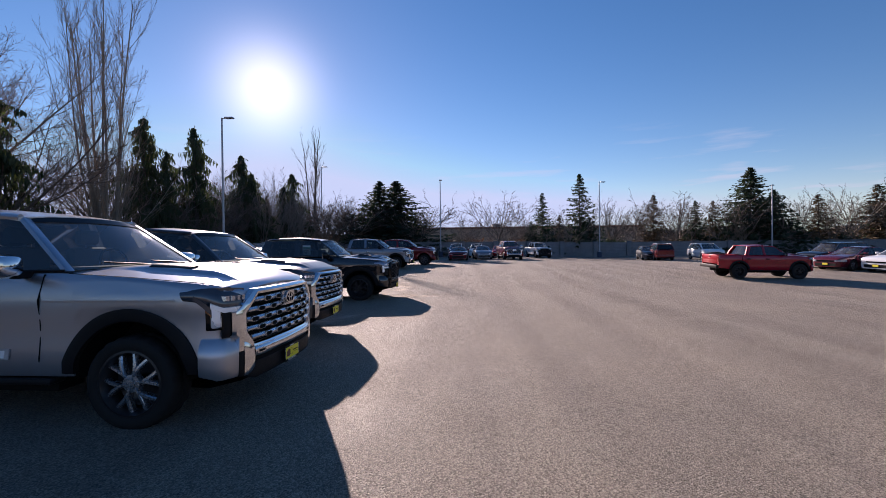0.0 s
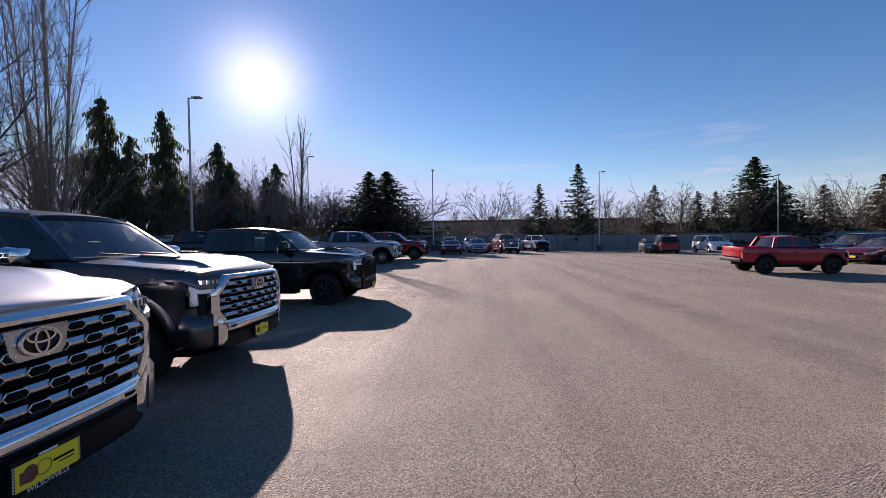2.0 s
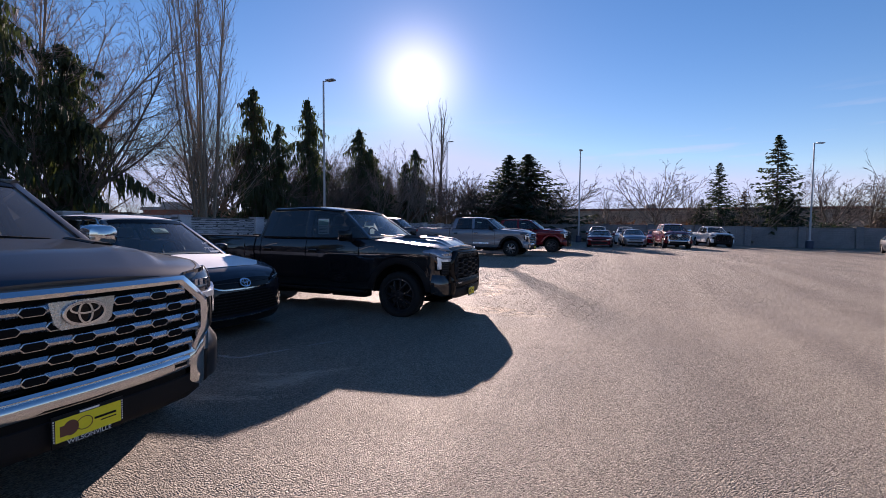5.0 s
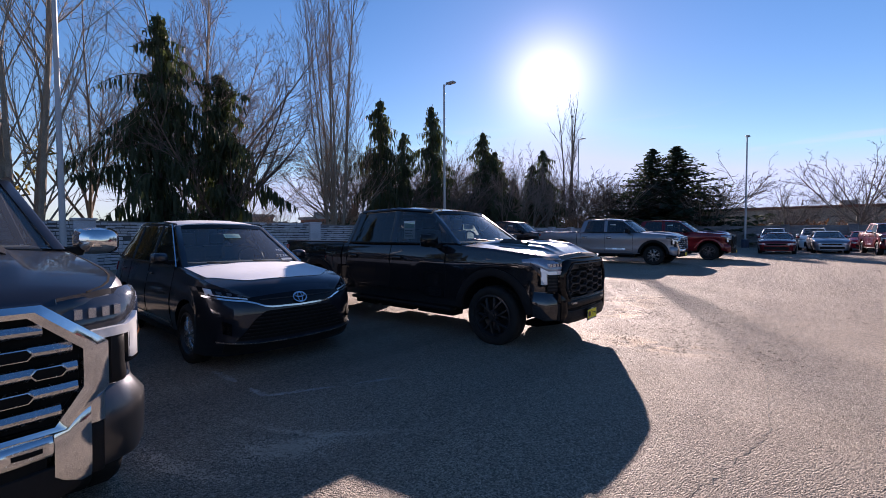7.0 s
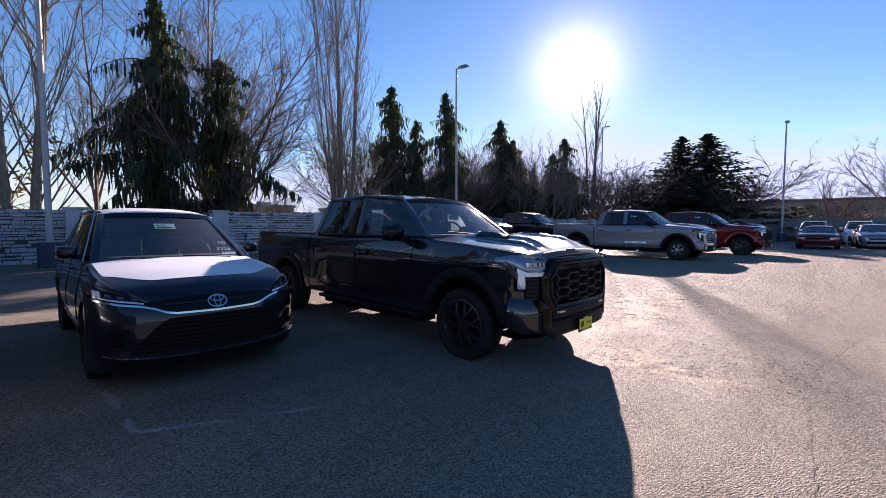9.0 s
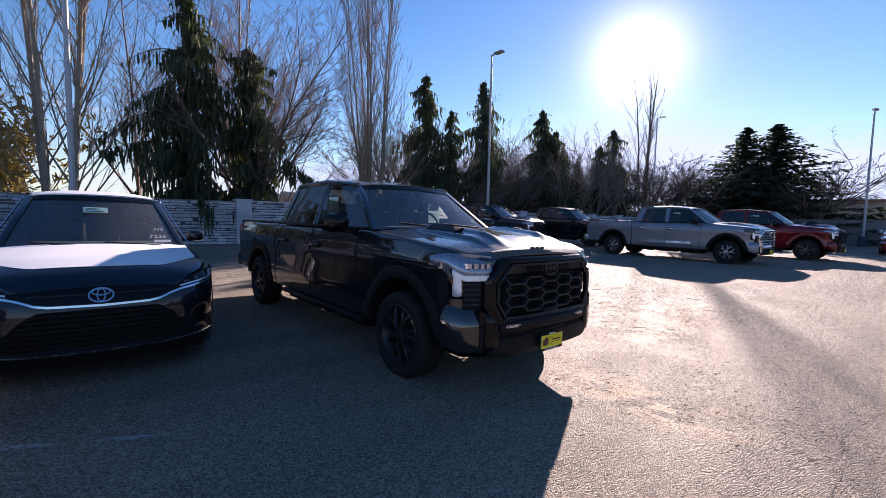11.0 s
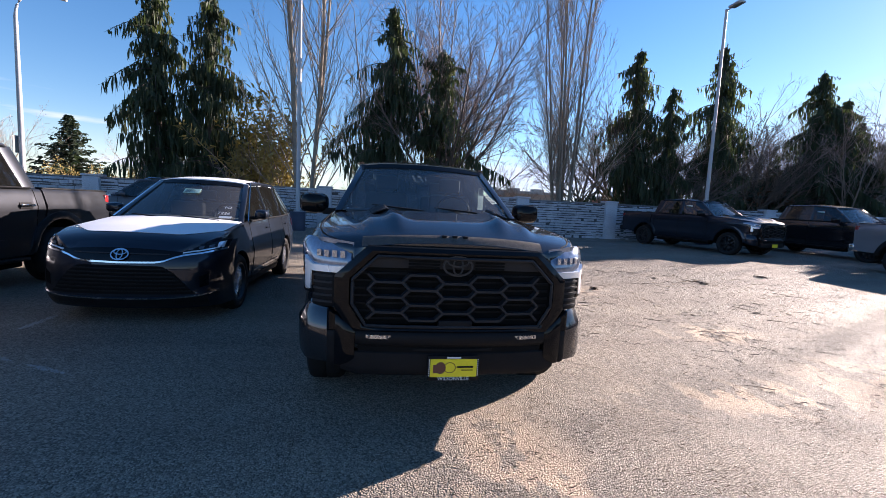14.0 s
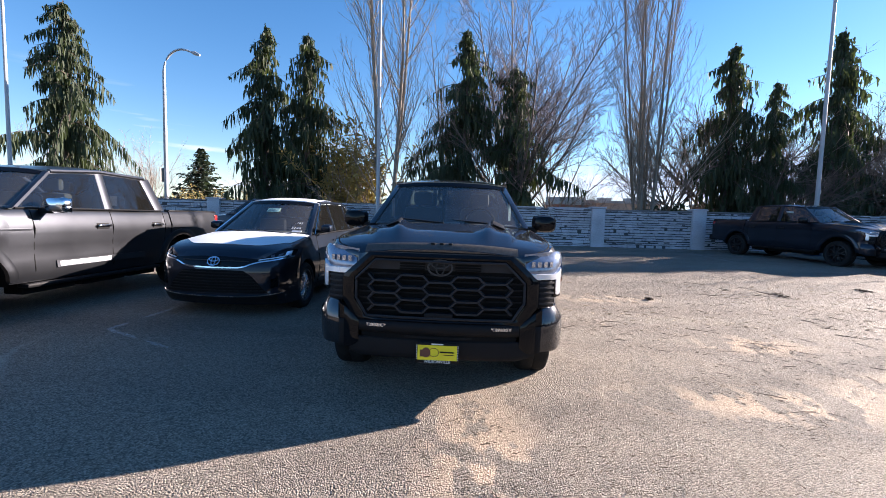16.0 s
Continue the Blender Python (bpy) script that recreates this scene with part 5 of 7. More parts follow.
def road_lamp(x, y, high, aim):
    """A street lamp with a long curved arm."""
    root = thing("street_lamp", "tall pale street lamp with a curved arm", "street lamp", at=Matrix.Translation((x, y, gz(x, y))) @ Matrix.Rotation(radians(aim), 4, "Z"))
    pts = [(0, 0, 0), (0, 0, high * 0.5), (0, 0, high * 0.84)]
    for k in range(1, 10):
        a = math.pi / 2 * k / 9 * 1.15
        pts.append((1.15 * (1 - math.cos(a)), 0, high * 0.84 + 1.25 * math.sin(a)))
    last = pts[-1]
    pts.append((last[0] + 0.45, 0, last[2] - 0.16))
    part("pole", Mesh().tube(pts, [0.13, 0.11, 0.085] + [0.06] * 9 + [0.04], 12), M_POLE, root)
    part("lamp_head", Mesh().tube([(last[0] + 0.40, 0, last[2] - 0.14), (last[0] + 0.62, 0, last[2] - 0.21), (last[0] + 0.95, 0, last[2] - 0.34)], [0.05, 0.12, 0.06], 10), M_POLE, root)
    part("sign_plate", Mesh().box(-0.16, -0.135, -0.32, 0.32, 2.9, 3.75, 0.006), M_CONCRETE, root, "pale traffic sign seen edge on")
    return root


build_ground()
build_lot()
block_wall("wall_west", (-18.6, -24), (-18.6, 57.5), 18, 1.72, True)
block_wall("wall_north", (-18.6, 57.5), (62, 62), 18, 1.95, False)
lot_lamp(-16.8, 29.6, 10.55, 0)
lot_lamp(-16.7, 11.4, 10.5, 90)
lot_lamp(-16.7, -5.0, 10.5, 90)
lot_lamp(-3.4, 55.6, 10.05, 90)
lot_lamp(17.1, 57.0, 9.8, 20)
lot_lamp(39.4, 58.6, 9.2, 50)
lot_lamp(-20.5, 59.5, 12.6, 0)
road_lamp(-24, -3.1, 11.3, 85)

# ---- vehicles on the lot ----
ROW = "pickup trucks parked in the sales row"
pickup(parked(-2.23, 5.22, 0, 3.7), PAINT_SILVER, "silver crew-cab pickup truck with chrome chain grille", "chain", flare_mat=M_PLASTIC, sticker_on="rear", group=ROW)
pickup(parked(-2.86, 8.60, 0, 3.7), PAINT_GREY, "dark grey metallic crew-cab pickup with chrome grille", "chain", flare_mat=PAINT_GREY, sticker_on="rear", group=ROW)
pickup(parked(-2.81, 14.85, 0, 4.18), PAINT_BLACK, "black crew-cab pickup with honeycomb grille and yellow plate", "honeycomb", bed=2.13, wheel_mat=M_DARKALLOY, flare_mat=M_PLASTIC, chrome=False, group=ROW)
pickup(parked(-4.3, 29.4, -2, 4.18), PAINT_MIST, "silver long-bed crew-cab pickup parked broadside", "chain", bed=2.13, flare_mat=M_PLASTIC, mirror_mat=M_PLASTIC, group=ROW, detail=False)
pickup(parked(-3.0, 34.2, 0, 3.7), PAINT_DEEPRED, "deep red crew-cab pickup beside the silver one", "honeycomb", wheel_mat=M_GREYALLOY, chrome=False, group=ROW, detail=False)
pickup(parked(-12.9, 28.0, 14, 3.7), PAINT_NAVY, "dark crew-cab pickup parked against the wall", "honeycomb", wheel_mat=M_DARKALLOY, chrome=False, group=ROW, detail=False)
pickup(parked(-11.5, 32.5, 5, 3.7), PAINT_BLACK, "black crew-cab pickup parked behind the silver one", "honeycomb", wheel_mat=M_DARKALLOY, chrome=False, group=ROW, detail=False, plate=False)
pickup(parked(17.2, 24.2, 0, 3.3), PAINT_RED, "bright red lifted pickup with big black tyres", "honeycomb", bed=1.5, wheel_mat=M_DARKALLOY, chrome=False, flare_mat=M_PLASTIC, detail=False, plate=False, scale=0.82, sticker_on=False, lift=0.10, tyre_r=0.49, rake=0.16)


def film_crossover(at):
    """The dark crossover with white transport film on its hood and roof."""
    hw = 0.93
    root, h, roof = car(at, PAINT_NAVY, "dark blue crossover with white protective film on hood", "crossover", "car", L=4.72, W=1.86, H=1.725, wb=2.69, nose=0.93, hood=(0.985, 1.09), cowl=-0.42, a_top=-1.32, c_top=-2.95, c_low=-3.42, belt=1.12, posts_mid=(-1.62, -2.55), rear=1.14, r=0.36, roof_mat=M_FILM, wheel_style="multi", face=False,
                        top=[(0.93, 0.62), (0.85, 0.84), (0.80, 0.905), (0.70, 0.94), (0.55, 0.972), (0.35, 1.015), (-0.42, 1.105), (-1.0, 1.12), (-3.42, 1.16), (-3.69, 1.13), (-3.79, 0.98)],
                        width=[(0.93, hw * 0.25), (0.86, hw * 0.58), (0.75, hw * 0.82), (0.60, hw * 0.925), (0.42, hw * 0.975), (0.2, hw * 0.995), (-3.2, hw), (-3.6, hw * 0.95), (-3.79, hw * 0.80)])
    roof["label"] = "white film over the roof"
    # film on the hood, cut back in the corners over the headlights
    rows = []
    for i in range(25):
        u = -1 + 2 * i / 24
        x_front = 0.60 + 0.05 * (1 - u * u) - 0.30 * min(max((abs(u) - 0.62) / 0.36, 0), 1) ** 1.3
        row = []
        for k in range(11):
            x = x_front + (-0.40 - x_front) * k / 10
            row.append(h.skin_top(x, u * h.half(x, 1.05) * 0.93, 0.006))
        rows.append(row)
    part("hood_film", Mesh().slab(rows, (0, 0, -0.004)), M_FILM, root, "white protective film on the hood")

    def nose_at(y, z, out=0.0):
        """The skin of the front bumper: bowed in plan, tucked under at the chin, leaning back to the hood, hollowed at the corners."""
        a = abs(y)
        x = 0.965 - float(np.interp(a, [0, 0.25, 0.45, 0.62, 0.74, 0.83, 0.89, 0.925, 0.945], [0, 0.010, 0.032, 0.075, 0.13, 0.205, 0.30, 0.42, 0.56]))
        x -= float(np.interp(z, [0.20, 0.27, 0.36, 0.50, 0.66, 0.74, 0.82, 0.90, 0.96, 1.02], [0.11, 0.05, 0.012, 0.0, 0.008, 0.022, 0.055, 0.115, 0.20, 0.34]))
        x += 0.016 * math.exp(-((z - 0.345) / 0.03) ** 2) * (a < 0.9)
        pocket = max(0, 1 - ((a - 0.76) / 0.085) ** 2) * max(0, 1 - ((z - 0.50 - 0.5 * (a - 0.76)) / 0.12) ** 2)
        return x - 0.018 * pocket + out

    def hood_edge(y):
        return float(np.interp(abs(y), [0, 0.3, 0.5, 0.7, 0.82, 0.92, 0.945], [0.935, 0.935, 0.932, 0.925, 0.93, 0.945, 0.95]))

    ys = span(-0.945, 0.945, 55)
    rows = [[(nose_at(y, 0.20 + (hood_edge(y) - 0.20) * k / 24), y, 0.20 + (hood_edge(y) - 0.20) * k / 24) for k in range(25)] for y in ys]
    part("front_bumper", Mesh().slab(rows, (-0.05, 0, 0)), PAINT_NAVY, root, sharp=50)

    def strip(name, ys, lo, hi, out, mat, lab="", thick=0.02, parent=root, n=6):
        rows = [[(nose_at(y, lo(y) + (hi(y) - lo(y)) * k / (n - 1), out), y, lo(y) + (hi(y) - lo(y)) * k / (n - 1)) for k in range(n)] for y in sorted(ys)]
        return part(name, Mesh().slab(rows, (-thick, 0, 0)), mat, parent, lab)

    def chrome_z(y):
        return float(np.interp(abs(y), [0, 0.34, 0.42, 0.50, 0.60, 0.76, 0.92], [0.705, 0.712, 0.728, 0.762, 0.792, 0.815, 0.850]))

    def mouth_top(y):
        return float(np.interp(abs(y), [0, 0.40, 0.52, 0.66, 0.72], [0.685, 0.680, 0.60, 0.42, 0.36]))

    strip("chrome_strip", span(-0.92, 0.92, 45), lambda y: chrome_z(y), lambda y: chrome_z(y) + 0.018, 0.012, M_CHROME, "chrome strip sweeping up to the headlights")
    strip("upper_grille", span(-0.56, 0.56, 25), lambda y: chrome_z(y) + 0.020, lambda y: 0.862 - 0.03 * (abs(y) / 0.56) ** 2, 0.004, M_GLOSSBLACK)
    strip("grille_band", span(-0.46, 0.46, 19), lambda y: 0.800, lambda y: 0.812, 0.010, M_GRILLE)
    mouth = strip("lower_grille", span(-0.71, 0.71, 29), lambda y: 0.375, mouth_top, 0.004, M_UNDER, "black lower grille")
    for k in range(7):
        z = 0.40 + k * 0.040
        w = float(np.interp(z, [0.36, 0.42, 0.60, 0.68], [0.70, 0.64, 0.50, 0.40]))
        strip("grille_slat", span(-w, w, 15), lambda y, z=z: z, lambda y, z=z: z + 0.014, 0.016, M_PLASTIC, parent=mouth, n=3)
    strip("chin", span(-0.80, 0.80, 25), lambda y: 0.225, lambda y: 0.31 + 0.04 * (abs(y) / 0.8) ** 2, 0.006, M_PLASTIC, "black plastic chin")
    strip("chin_trim", span(-0.86, 0.86, 25), lambda y: 0.318 + 0.05 * (abs(y) / 0.86) ** 3, lambda y: 0.330 + 0.05 * (abs(y) / 0.86) ** 3, 0.014, M_SATIN, "thin silver trim along the chin", n=3)
    for s in (1, -1):
        ys = [s * y for y in (0.52, 0.58, 0.64, 0.70, 0.76, 0.81, 0.85, 0.88, 0.905, 0.925)]
        lamp = strip("headlight", ys, lambda y: chrome_z(y) + 0.022, lambda y: chrome_z(y) + 0.030 + 0.075 * min((abs(y) - 0.50) / 0.28, 1), 0.006, M_GLOSSBLACK, "slim dark headlight")
        strip("light_bar", [s * y for y in (0.58, 0.66, 0.74, 0.81, 0.86, 0.90)], lambda y: chrome_z(y) + 0.030, lambda y: chrome_z(y) + 0.044, 0.012, M_LAMPTRIM, parent=lamp, n=3)
        strip("light_hook", [s * y for y in (0.855, 0.87, 0.885, 0.90)], lambda y: chrome_z(y) + 0.040, lambda y: chrome_z(y) + 0.095, 0.013, M_LAMPTRIM, parent=lamp, n=3)
        for y0 in (0.62, 0.71, 0.79):
            strip("lamp_cell", [s * y for y in (y0, y0 + 0.02, y0 + 0.04)], lambda y: chrome_z(y) + 0.054, lambda y: chrome_z(y) + 0.080, 0.011, M_GREYALLOY, parent=lamp, n=3)
        strip("fog_pocket", [s * y for y in (0.735, 0.76, 0.785, 0.81)], lambda y: 0.44 + 0.3 * (abs(y) - 0.735), lambda y: 0.56 + 0.5 * (abs(y) - 0.735), 0.004, M_GLOSSBLACK, "black fog lamp pocket")
        part("side_trim", h.panel(span(-0.62, -2.1, 6), 0.40, 0.43, s, 0.012, 0.02), M_CHROME, root)
        for a, b in (((-0.50, 0.86, 1.115), (-1.36, 0.64, 1.665)), ((-1.36, 0.64, 1.665), (-2.4, 0.655, 1.672)), ((-2.4, 0.655, 1.672), (-2.98, 0.64, 1.63))):
            part("chrome_window_trim", Mesh().tube([(a[0], s * a[1], a[2]), (b[0], s * b[1], b[2])], 0.011, 6), M_CHROME, root)
    oval_badge(nose_at(0, 0.80, 0.014), 0.80, 0.088, M_CHROME, root, lambda x, y, z: (x - 0.55 * (z - 0.80) - 0.25 * y * y, y, z))
    # papers and paint-pen numbers on the windscreen
    lo, hi = Vector((-0.44, 0, 1.10)), Vector((-1.32, 0, 1.65))
    d = (hi - lo).normalized()

    def on_screen(y, f):
        p = lo.lerp(hi, f)
        bow = 0.16 * (1 - (y / 0.8) ** 2)
        # text runs along +y, rises up the slope
        m = Matrix(((0, d.x, 0, 0), (1, 0, 0, 0), (0, d.z, 0, 0), (0, 0, 0, 1)))
        out = Vector((d.z, 0, -d.x))
        m.col[2] = (*out, 0)
        m.translation = p + Vector((bow, y, 0.02)) + out * 0.012
        return m
    paper = part("window_paper", Mesh().box(-0.11, 0.11, -0.055, 0.055, -0.002, 0.002), M_GREENPAPER, root, "pale green printed sheet inside the windscreen")
    paper.matrix_basis = on_screen(-0.02, 0.68)
    bars = Mesh()
    for k in range(3):
        bars.box(-0.09, 0.08 - 0.03 * k, -0.035 + 0.03 * k, -0.027 + 0.03 * k, 0.002, 0.004)
    part("paper_print", bars, M_PLASTIC, paper)
    lettering("window_number", "7226", 0.085, M_PAPER, root, on_screen(0.54, 0.16), "white paint-pen number")
    lettering("window_number", "N2", 0.075, M_PAPER, root, on_screen(0.56, 0.30), "white paint-pen number")
    part("window_tag", Mesh().box(-0.08, 0.08, -0.02, 0.02, -0.002, 0.003), M_PAPER, root).matrix_basis = on_screen(0.58, 0.07)
    return root


film_crossover(parked(-5.03, 11.71, -1, 2.69))

FAR = "cars parked along the north wall"
RIGHT = "cars parked on the east side"
SEDAN = dict(L=4.75, W=1.83, H=1.44, wb=2.78, hood=(0.76, 0.98), cowl=-0.50, a_top=-1.35, c_top=-2.55, c_low=-3.25, belt=0.96, posts_mid=(-1.75,), rear=1.0)
SUV = dict(L=4.65, W=1.86, H=1.70, wb=2.68, hood=(0.98, 1.12), cowl=-0.38, a_top=-1.05, c_top=-3.25, c_low=-3.55, belt=1.10, posts_mid=(-1.50, -2.50), rear=1.12, r=0.36, roof_rails=True)
HATCH = dict(L=4.35, W=1.79, H=1.44, wb=2.64, hood=(0.78, 0.97), cowl=-0.35, a_top=-1.15, c_top=-2.75, c_low=-3.25, belt=0.98, posts_mid=(-1.50, -2.45), rear=1.02)
car(parked(-0.7, 42.6, -90, 2.7), PAINT_DEEPRED, "red low coupe facing the lot", "coupe", L=4.75, W=1.9, H=1.35, wb=2.8, hood=(0.78, 0.95), cowl=-0.75, a_top=-1.45, c_top=-2.4, c_low=-3.3, belt=0.96, posts_mid=(-2.0,), rear=1.0, wheel_mat=M_GREYALLOY, group=FAR)
car(parked(-1.2, 50.0, -90, 2.7), PAINT_WHITE, "white sport utility vehicle near the wall", "sport_utility_vehicle", group=FAR, **SUV)
car(parked(1.85, 45.4, -86, 2.78), PAINT_MIST, "silver sedan facing the lot", "sedan", group=FAR, **SEDAN)
car(parked(1.2, 51.6, -90, 2.7), PAINT_WHITE, "white sport utility vehicle behind the sedan", "sport_utility_vehicle", group=FAR, **SUV)
car(parked(3.9, 51.0, -90, 2.7), PAINT_RED, "red hatchback beside the wall", "hatchback", group=FAR, **HATCH)
pickup(parked(4.75, 44.2, -84, 3.7), PAINT_DEEPRED, "red older full-size pickup facing the lot", "chain", group=FAR, detail=False, plate=False, sticker_on=False, scale=0.95)
pickup(parked(9.0, 52.0, -80, 3.5), PAINT_WHITE, "white mid-size pickup facing the lot", "honeycomb", bed=1.5, group=FAR, chrome=False, detail=False, plate=False, sticker_on=False, scale=0.92)
car(parked(19.3, 46.6, -100, 2.64), PAINT_GUN, "dark hatchback facing the lot", "hatchback", group=FAR, **HATCH)
car(parked(20.4, 47.8, 80, 2.68), PAINT_DEEPRED, "red sport utility vehicle facing the wall", "sport_utility_vehicle", group=FAR, **SUV)
car(parked(24.8, 45.4, -96, 3.0), PAINT_WHITE, "white minivan parked at an angle", "minivan", L=5.05, W=1.95, H=1.72, wb=3.0, hood=(0.95, 1.12), cowl=-0.1, a_top=-1.05, c_top=-3.65, c_low=-3.95, belt=1.08, posts_mid=(-1.45, -2.65), rear=1.1, r=0.34, group=FAR)
car(parked(-6.4, 40.5, 0, 2.68), PAINT_GUN, "dark sport utility vehicle behind the red pickup", "sport_utility_vehicle", group=FAR, **SUV)
car(parked(23.8, 30.9, 196, 2.68), PAINT_NAVY, "dark sport utility vehicle in the east row", "sport_utility_vehicle", group=RIGHT, **SUV)
car(parked(23.1, 28.5, 196, 2.7), PAINT_MAROON, "maroon sedan with a yellow dealer plate", "sedan", group=RIGHT, plate=True, **SEDAN)
car(parked(24.2, 26.5, 196, 2.64), PAINT_WHITE, "white hatchback with a yellow dealer plate", "hatchback", group=RIGHT, plate=True, **HATCH)
car(parked(-14.6, 5.9, -82, 2.68), PAINT_GUN, "dark sport utility vehicle parked beside the wall", "sport_utility_vehicle", **SUV)

# ---- trees and brush ----


def stick(m, p, q, r0, r1, k=3):
    """A thin tapered bar, cheap enough for thousands."""
    dx, dy, dz = q[0] - p[0], q[1] - p[1], q[2] - p[2]
    L = math.sqrt(dx * dx + dy * dy + dz * dz) or 1e-6
    dx, dy, dz = dx / L, dy / L, dz / L
    if abs(dz) < 0.9:
        ax, ay, az = dy, -dx, 0.0
    else:
        ax, ay, az = 0.0, dz, -dy
    n = math.sqrt(ax * ax + ay * ay + az * az) or 1
    ax, ay, az = ax / n, ay / n, az / n
    bx, by, bz = dy * az - dz * ay, dz * ax - dx * az, dx * ay - dy * ax
    o = len(m.v)
    for c, r in ((p, r0), (q, r1)):
        for j in range(k):
            t = 2 * math.pi * j / k
            ca, sa = math.cos(t) * r, math.sin(t) * r
            m.v.append((c[0] + ax * ca + bx * sa, c[1] + ay * ca + by * sa, c[2] + az * ca + bz * sa))
    for j in range(k):
        m.f.append((o + j, o + (j + 1) % k, o + k + (j + 1) % k, o + k + j))


def spike(m, p, q, r):
    """A twig that ends in a point."""
    d = (q - p).normalized()
    a = d.orthogonal().normalized() * r
    b = d.cross(a)
    o = len(m.v)
    m.v += [tuple(p + a), tuple(p - a * 0.5 + b * 0.87), tuple(p - a * 0.5 - b * 0.87), tuple(q)]
    m.f += [(o, o + 1, o + 3), (o + 1, o + 2, o + 3), (o + 2, o, o + 3)]


def limb(rnd, m, fine, p, d, r, L, lvl, cfg):
    """A limb in a few bent lengths with its own branches; the last levels go into the fine mesh."""
    n = cfg["segs"][lvl]
    up, wob = cfg["up"][lvl], cfg["wob"][lvl]
    pts = [p]
    dirs = [d]
    if lvl >= len(cfg["kids"]):
        bend_ = (d + Vector((rnd.gauss(0, wob), rnd.gauss(0, wob), rnd.gauss(0, wob) + up))).normalized()
        spike(fine, p, p + bend_ * L, max(r, cfg.get("twig", 0.009)))
        return
    for i in range(n):
        d = (d + Vector((rnd.gauss(0, wob), rnd.gauss(0, wob), rnd.gauss(0, wob) + up))).normalized()
        q = pts[-1] + d * (L / n)
        f0, f1 = i / n, (i + 1) / n
        tip = 0.25 if lvl < len(cfg["kids"]) else 0.1
        stick(m if lvl < cfg["coarse"] else fine, pts[-1], q, r * (1 - (1 - tip) * f0), r * (1 - (1 - tip) * f1), (8, 6, 5, 3, 3, 3)[lvl])
        pts.append(q)
        dirs.append(d)
    if lvl >= len(cfg["kids"]):
        return
    kids = cfg["kids"][lvl]
    for i in range(kids):
        f = cfg["from"][lvl] + (1 - cfg["from"][lvl]) * (i + rnd.random()) / kids
        j = min(int(f * n), n - 1)
        base = pts[j].lerp(pts[j + 1], f * n - j)
        ax = dirs[j + 1].orthogonal().normalized()
        ax.rotate(Matrix.Rotation(rnd.uniform(0, 2 * math.pi), 3, dirs[j + 1]))
        nd = dirs[j + 1].copy()
        nd.rotate(Matrix.Rotation(radians(rnd.gauss(*cfg["angle"][lvl])), 3, ax))
        nl = L * cfg["len"][lvl] * rnd.uniform(0.65, 1.2) * (1.15 - 0.55 * f)
        limb(rnd, m, fine, base, nd, max(r * cfg["rad"][lvl] * (1.1 - 0.5 * f), 0.006), nl, lvl + 1, cfg)


MAPLE = dict(segs=(3, 7, 5, 3, 2), up=(0.01, 0.045, 0.035, 0.03, 0.02), wob=(0.03, 0.035, 0.05, 0.08, 0.12), kids=(16, 14, 10, 7), angle=((33, 14), (32, 8), (34, 10), (36, 12)), len=(2.9, 0.44, 0.44, 0.55), rad=(0.42, 0.34, 0.42, 0.5), coarse=3, twig=0.0035)
MAPLE["from"] = (0.45, 0.2, 0.15, 0.15)
FAR_MAPLE = dict(segs=(3, 5, 3, 2, 1), up=(0.01, 0.045, 0.035, 0.03, 0.02), wob=(0.03, 0.04, 0.06, 0.09, 0.12), kids=(8, 9, 6, 5), angle=((34, 13), (33, 9), (35, 10), (36, 12)), len=(2.8, 0.46, 0.46, 0.6), rad=(0.42, 0.36, 0.45, 0.6), coarse=3, twig=0.005)
FAR_MAPLE["from"] = (0.4, 0.2, 0.15, 0.15)
FAR_BROOM = dict(segs=(3, 4, 3, 2, 1), up=(0.01, 0.04, 0.03, 0.03, 0.02), wob=(0.03, 0.05, 0.07, 0.10, 0.14), kids=(9, 7, 5, 4), angle=((38, 14), (34, 9), (35, 10), (36, 12)), len=(2.4, 0.50, 0.46, 0.6), rad=(0.45, 0.40, 0.5, 0.6), coarse=3, twig=0.013)
FAR_BROOM["from"] = (0.3, 0.15, 0.15, 0.1)
SPREAD = dict(segs=(3, 8, 5, 3, 2), up=(0.01, 0.03, 0.04, 0.03, 0.02), wob=(0.03, 0.04, 0.06, 0.09, 0.12), kids=(12, 13, 8, 5), angle=((56, 14), (30, 10), (34, 11), (36, 12)), len=(3.4, 0.36, 0.42, 0.5), rad=(0.46, 0.34, 0.45, 0.5), coarse=3, twig=0.004)
SPREAD["from"] = (0.35, 0.2, 0.15, 0.15)
POPLAR = dict(segs=(9, 7, 4, 2), up=(0.035, 0.075, 0.06, 0.05), wob=(0.014, 0.022, 0.035, 0.06), kids=(22, 11, 5), angle=((23, 6), (20, 6), (22, 8)), len=(0.29, 0.34, 0.45), rad=(0.26, 0.36, 0.5), coarse=2, twig=0.004)
POPLAR["from"] = (0.06, 0.1, 0.1)
BRUSH = dict(segs=(3, 3, 2, 2), up=(0.06, 0.06, 0.05, 0.03), wob=(0.14, 0.18, 0.2, 0.22), kids=(5, 4, 4), angle=((34, 12), (36, 12), (36, 14)), len=(0.6, 0.55, 0.55), rad=(0.5, 0.5, 0.6), coarse=2, twig=0.004)
BRUSH["from"] = (0.15, 0.15, 0.15)


def raw_part(name, m, material, parent, label=""):
    me = bpy.data.meshes.new(name)
    me.from_pydata(m.v, [], m.f)
    return link(name, me, material, parent, label)


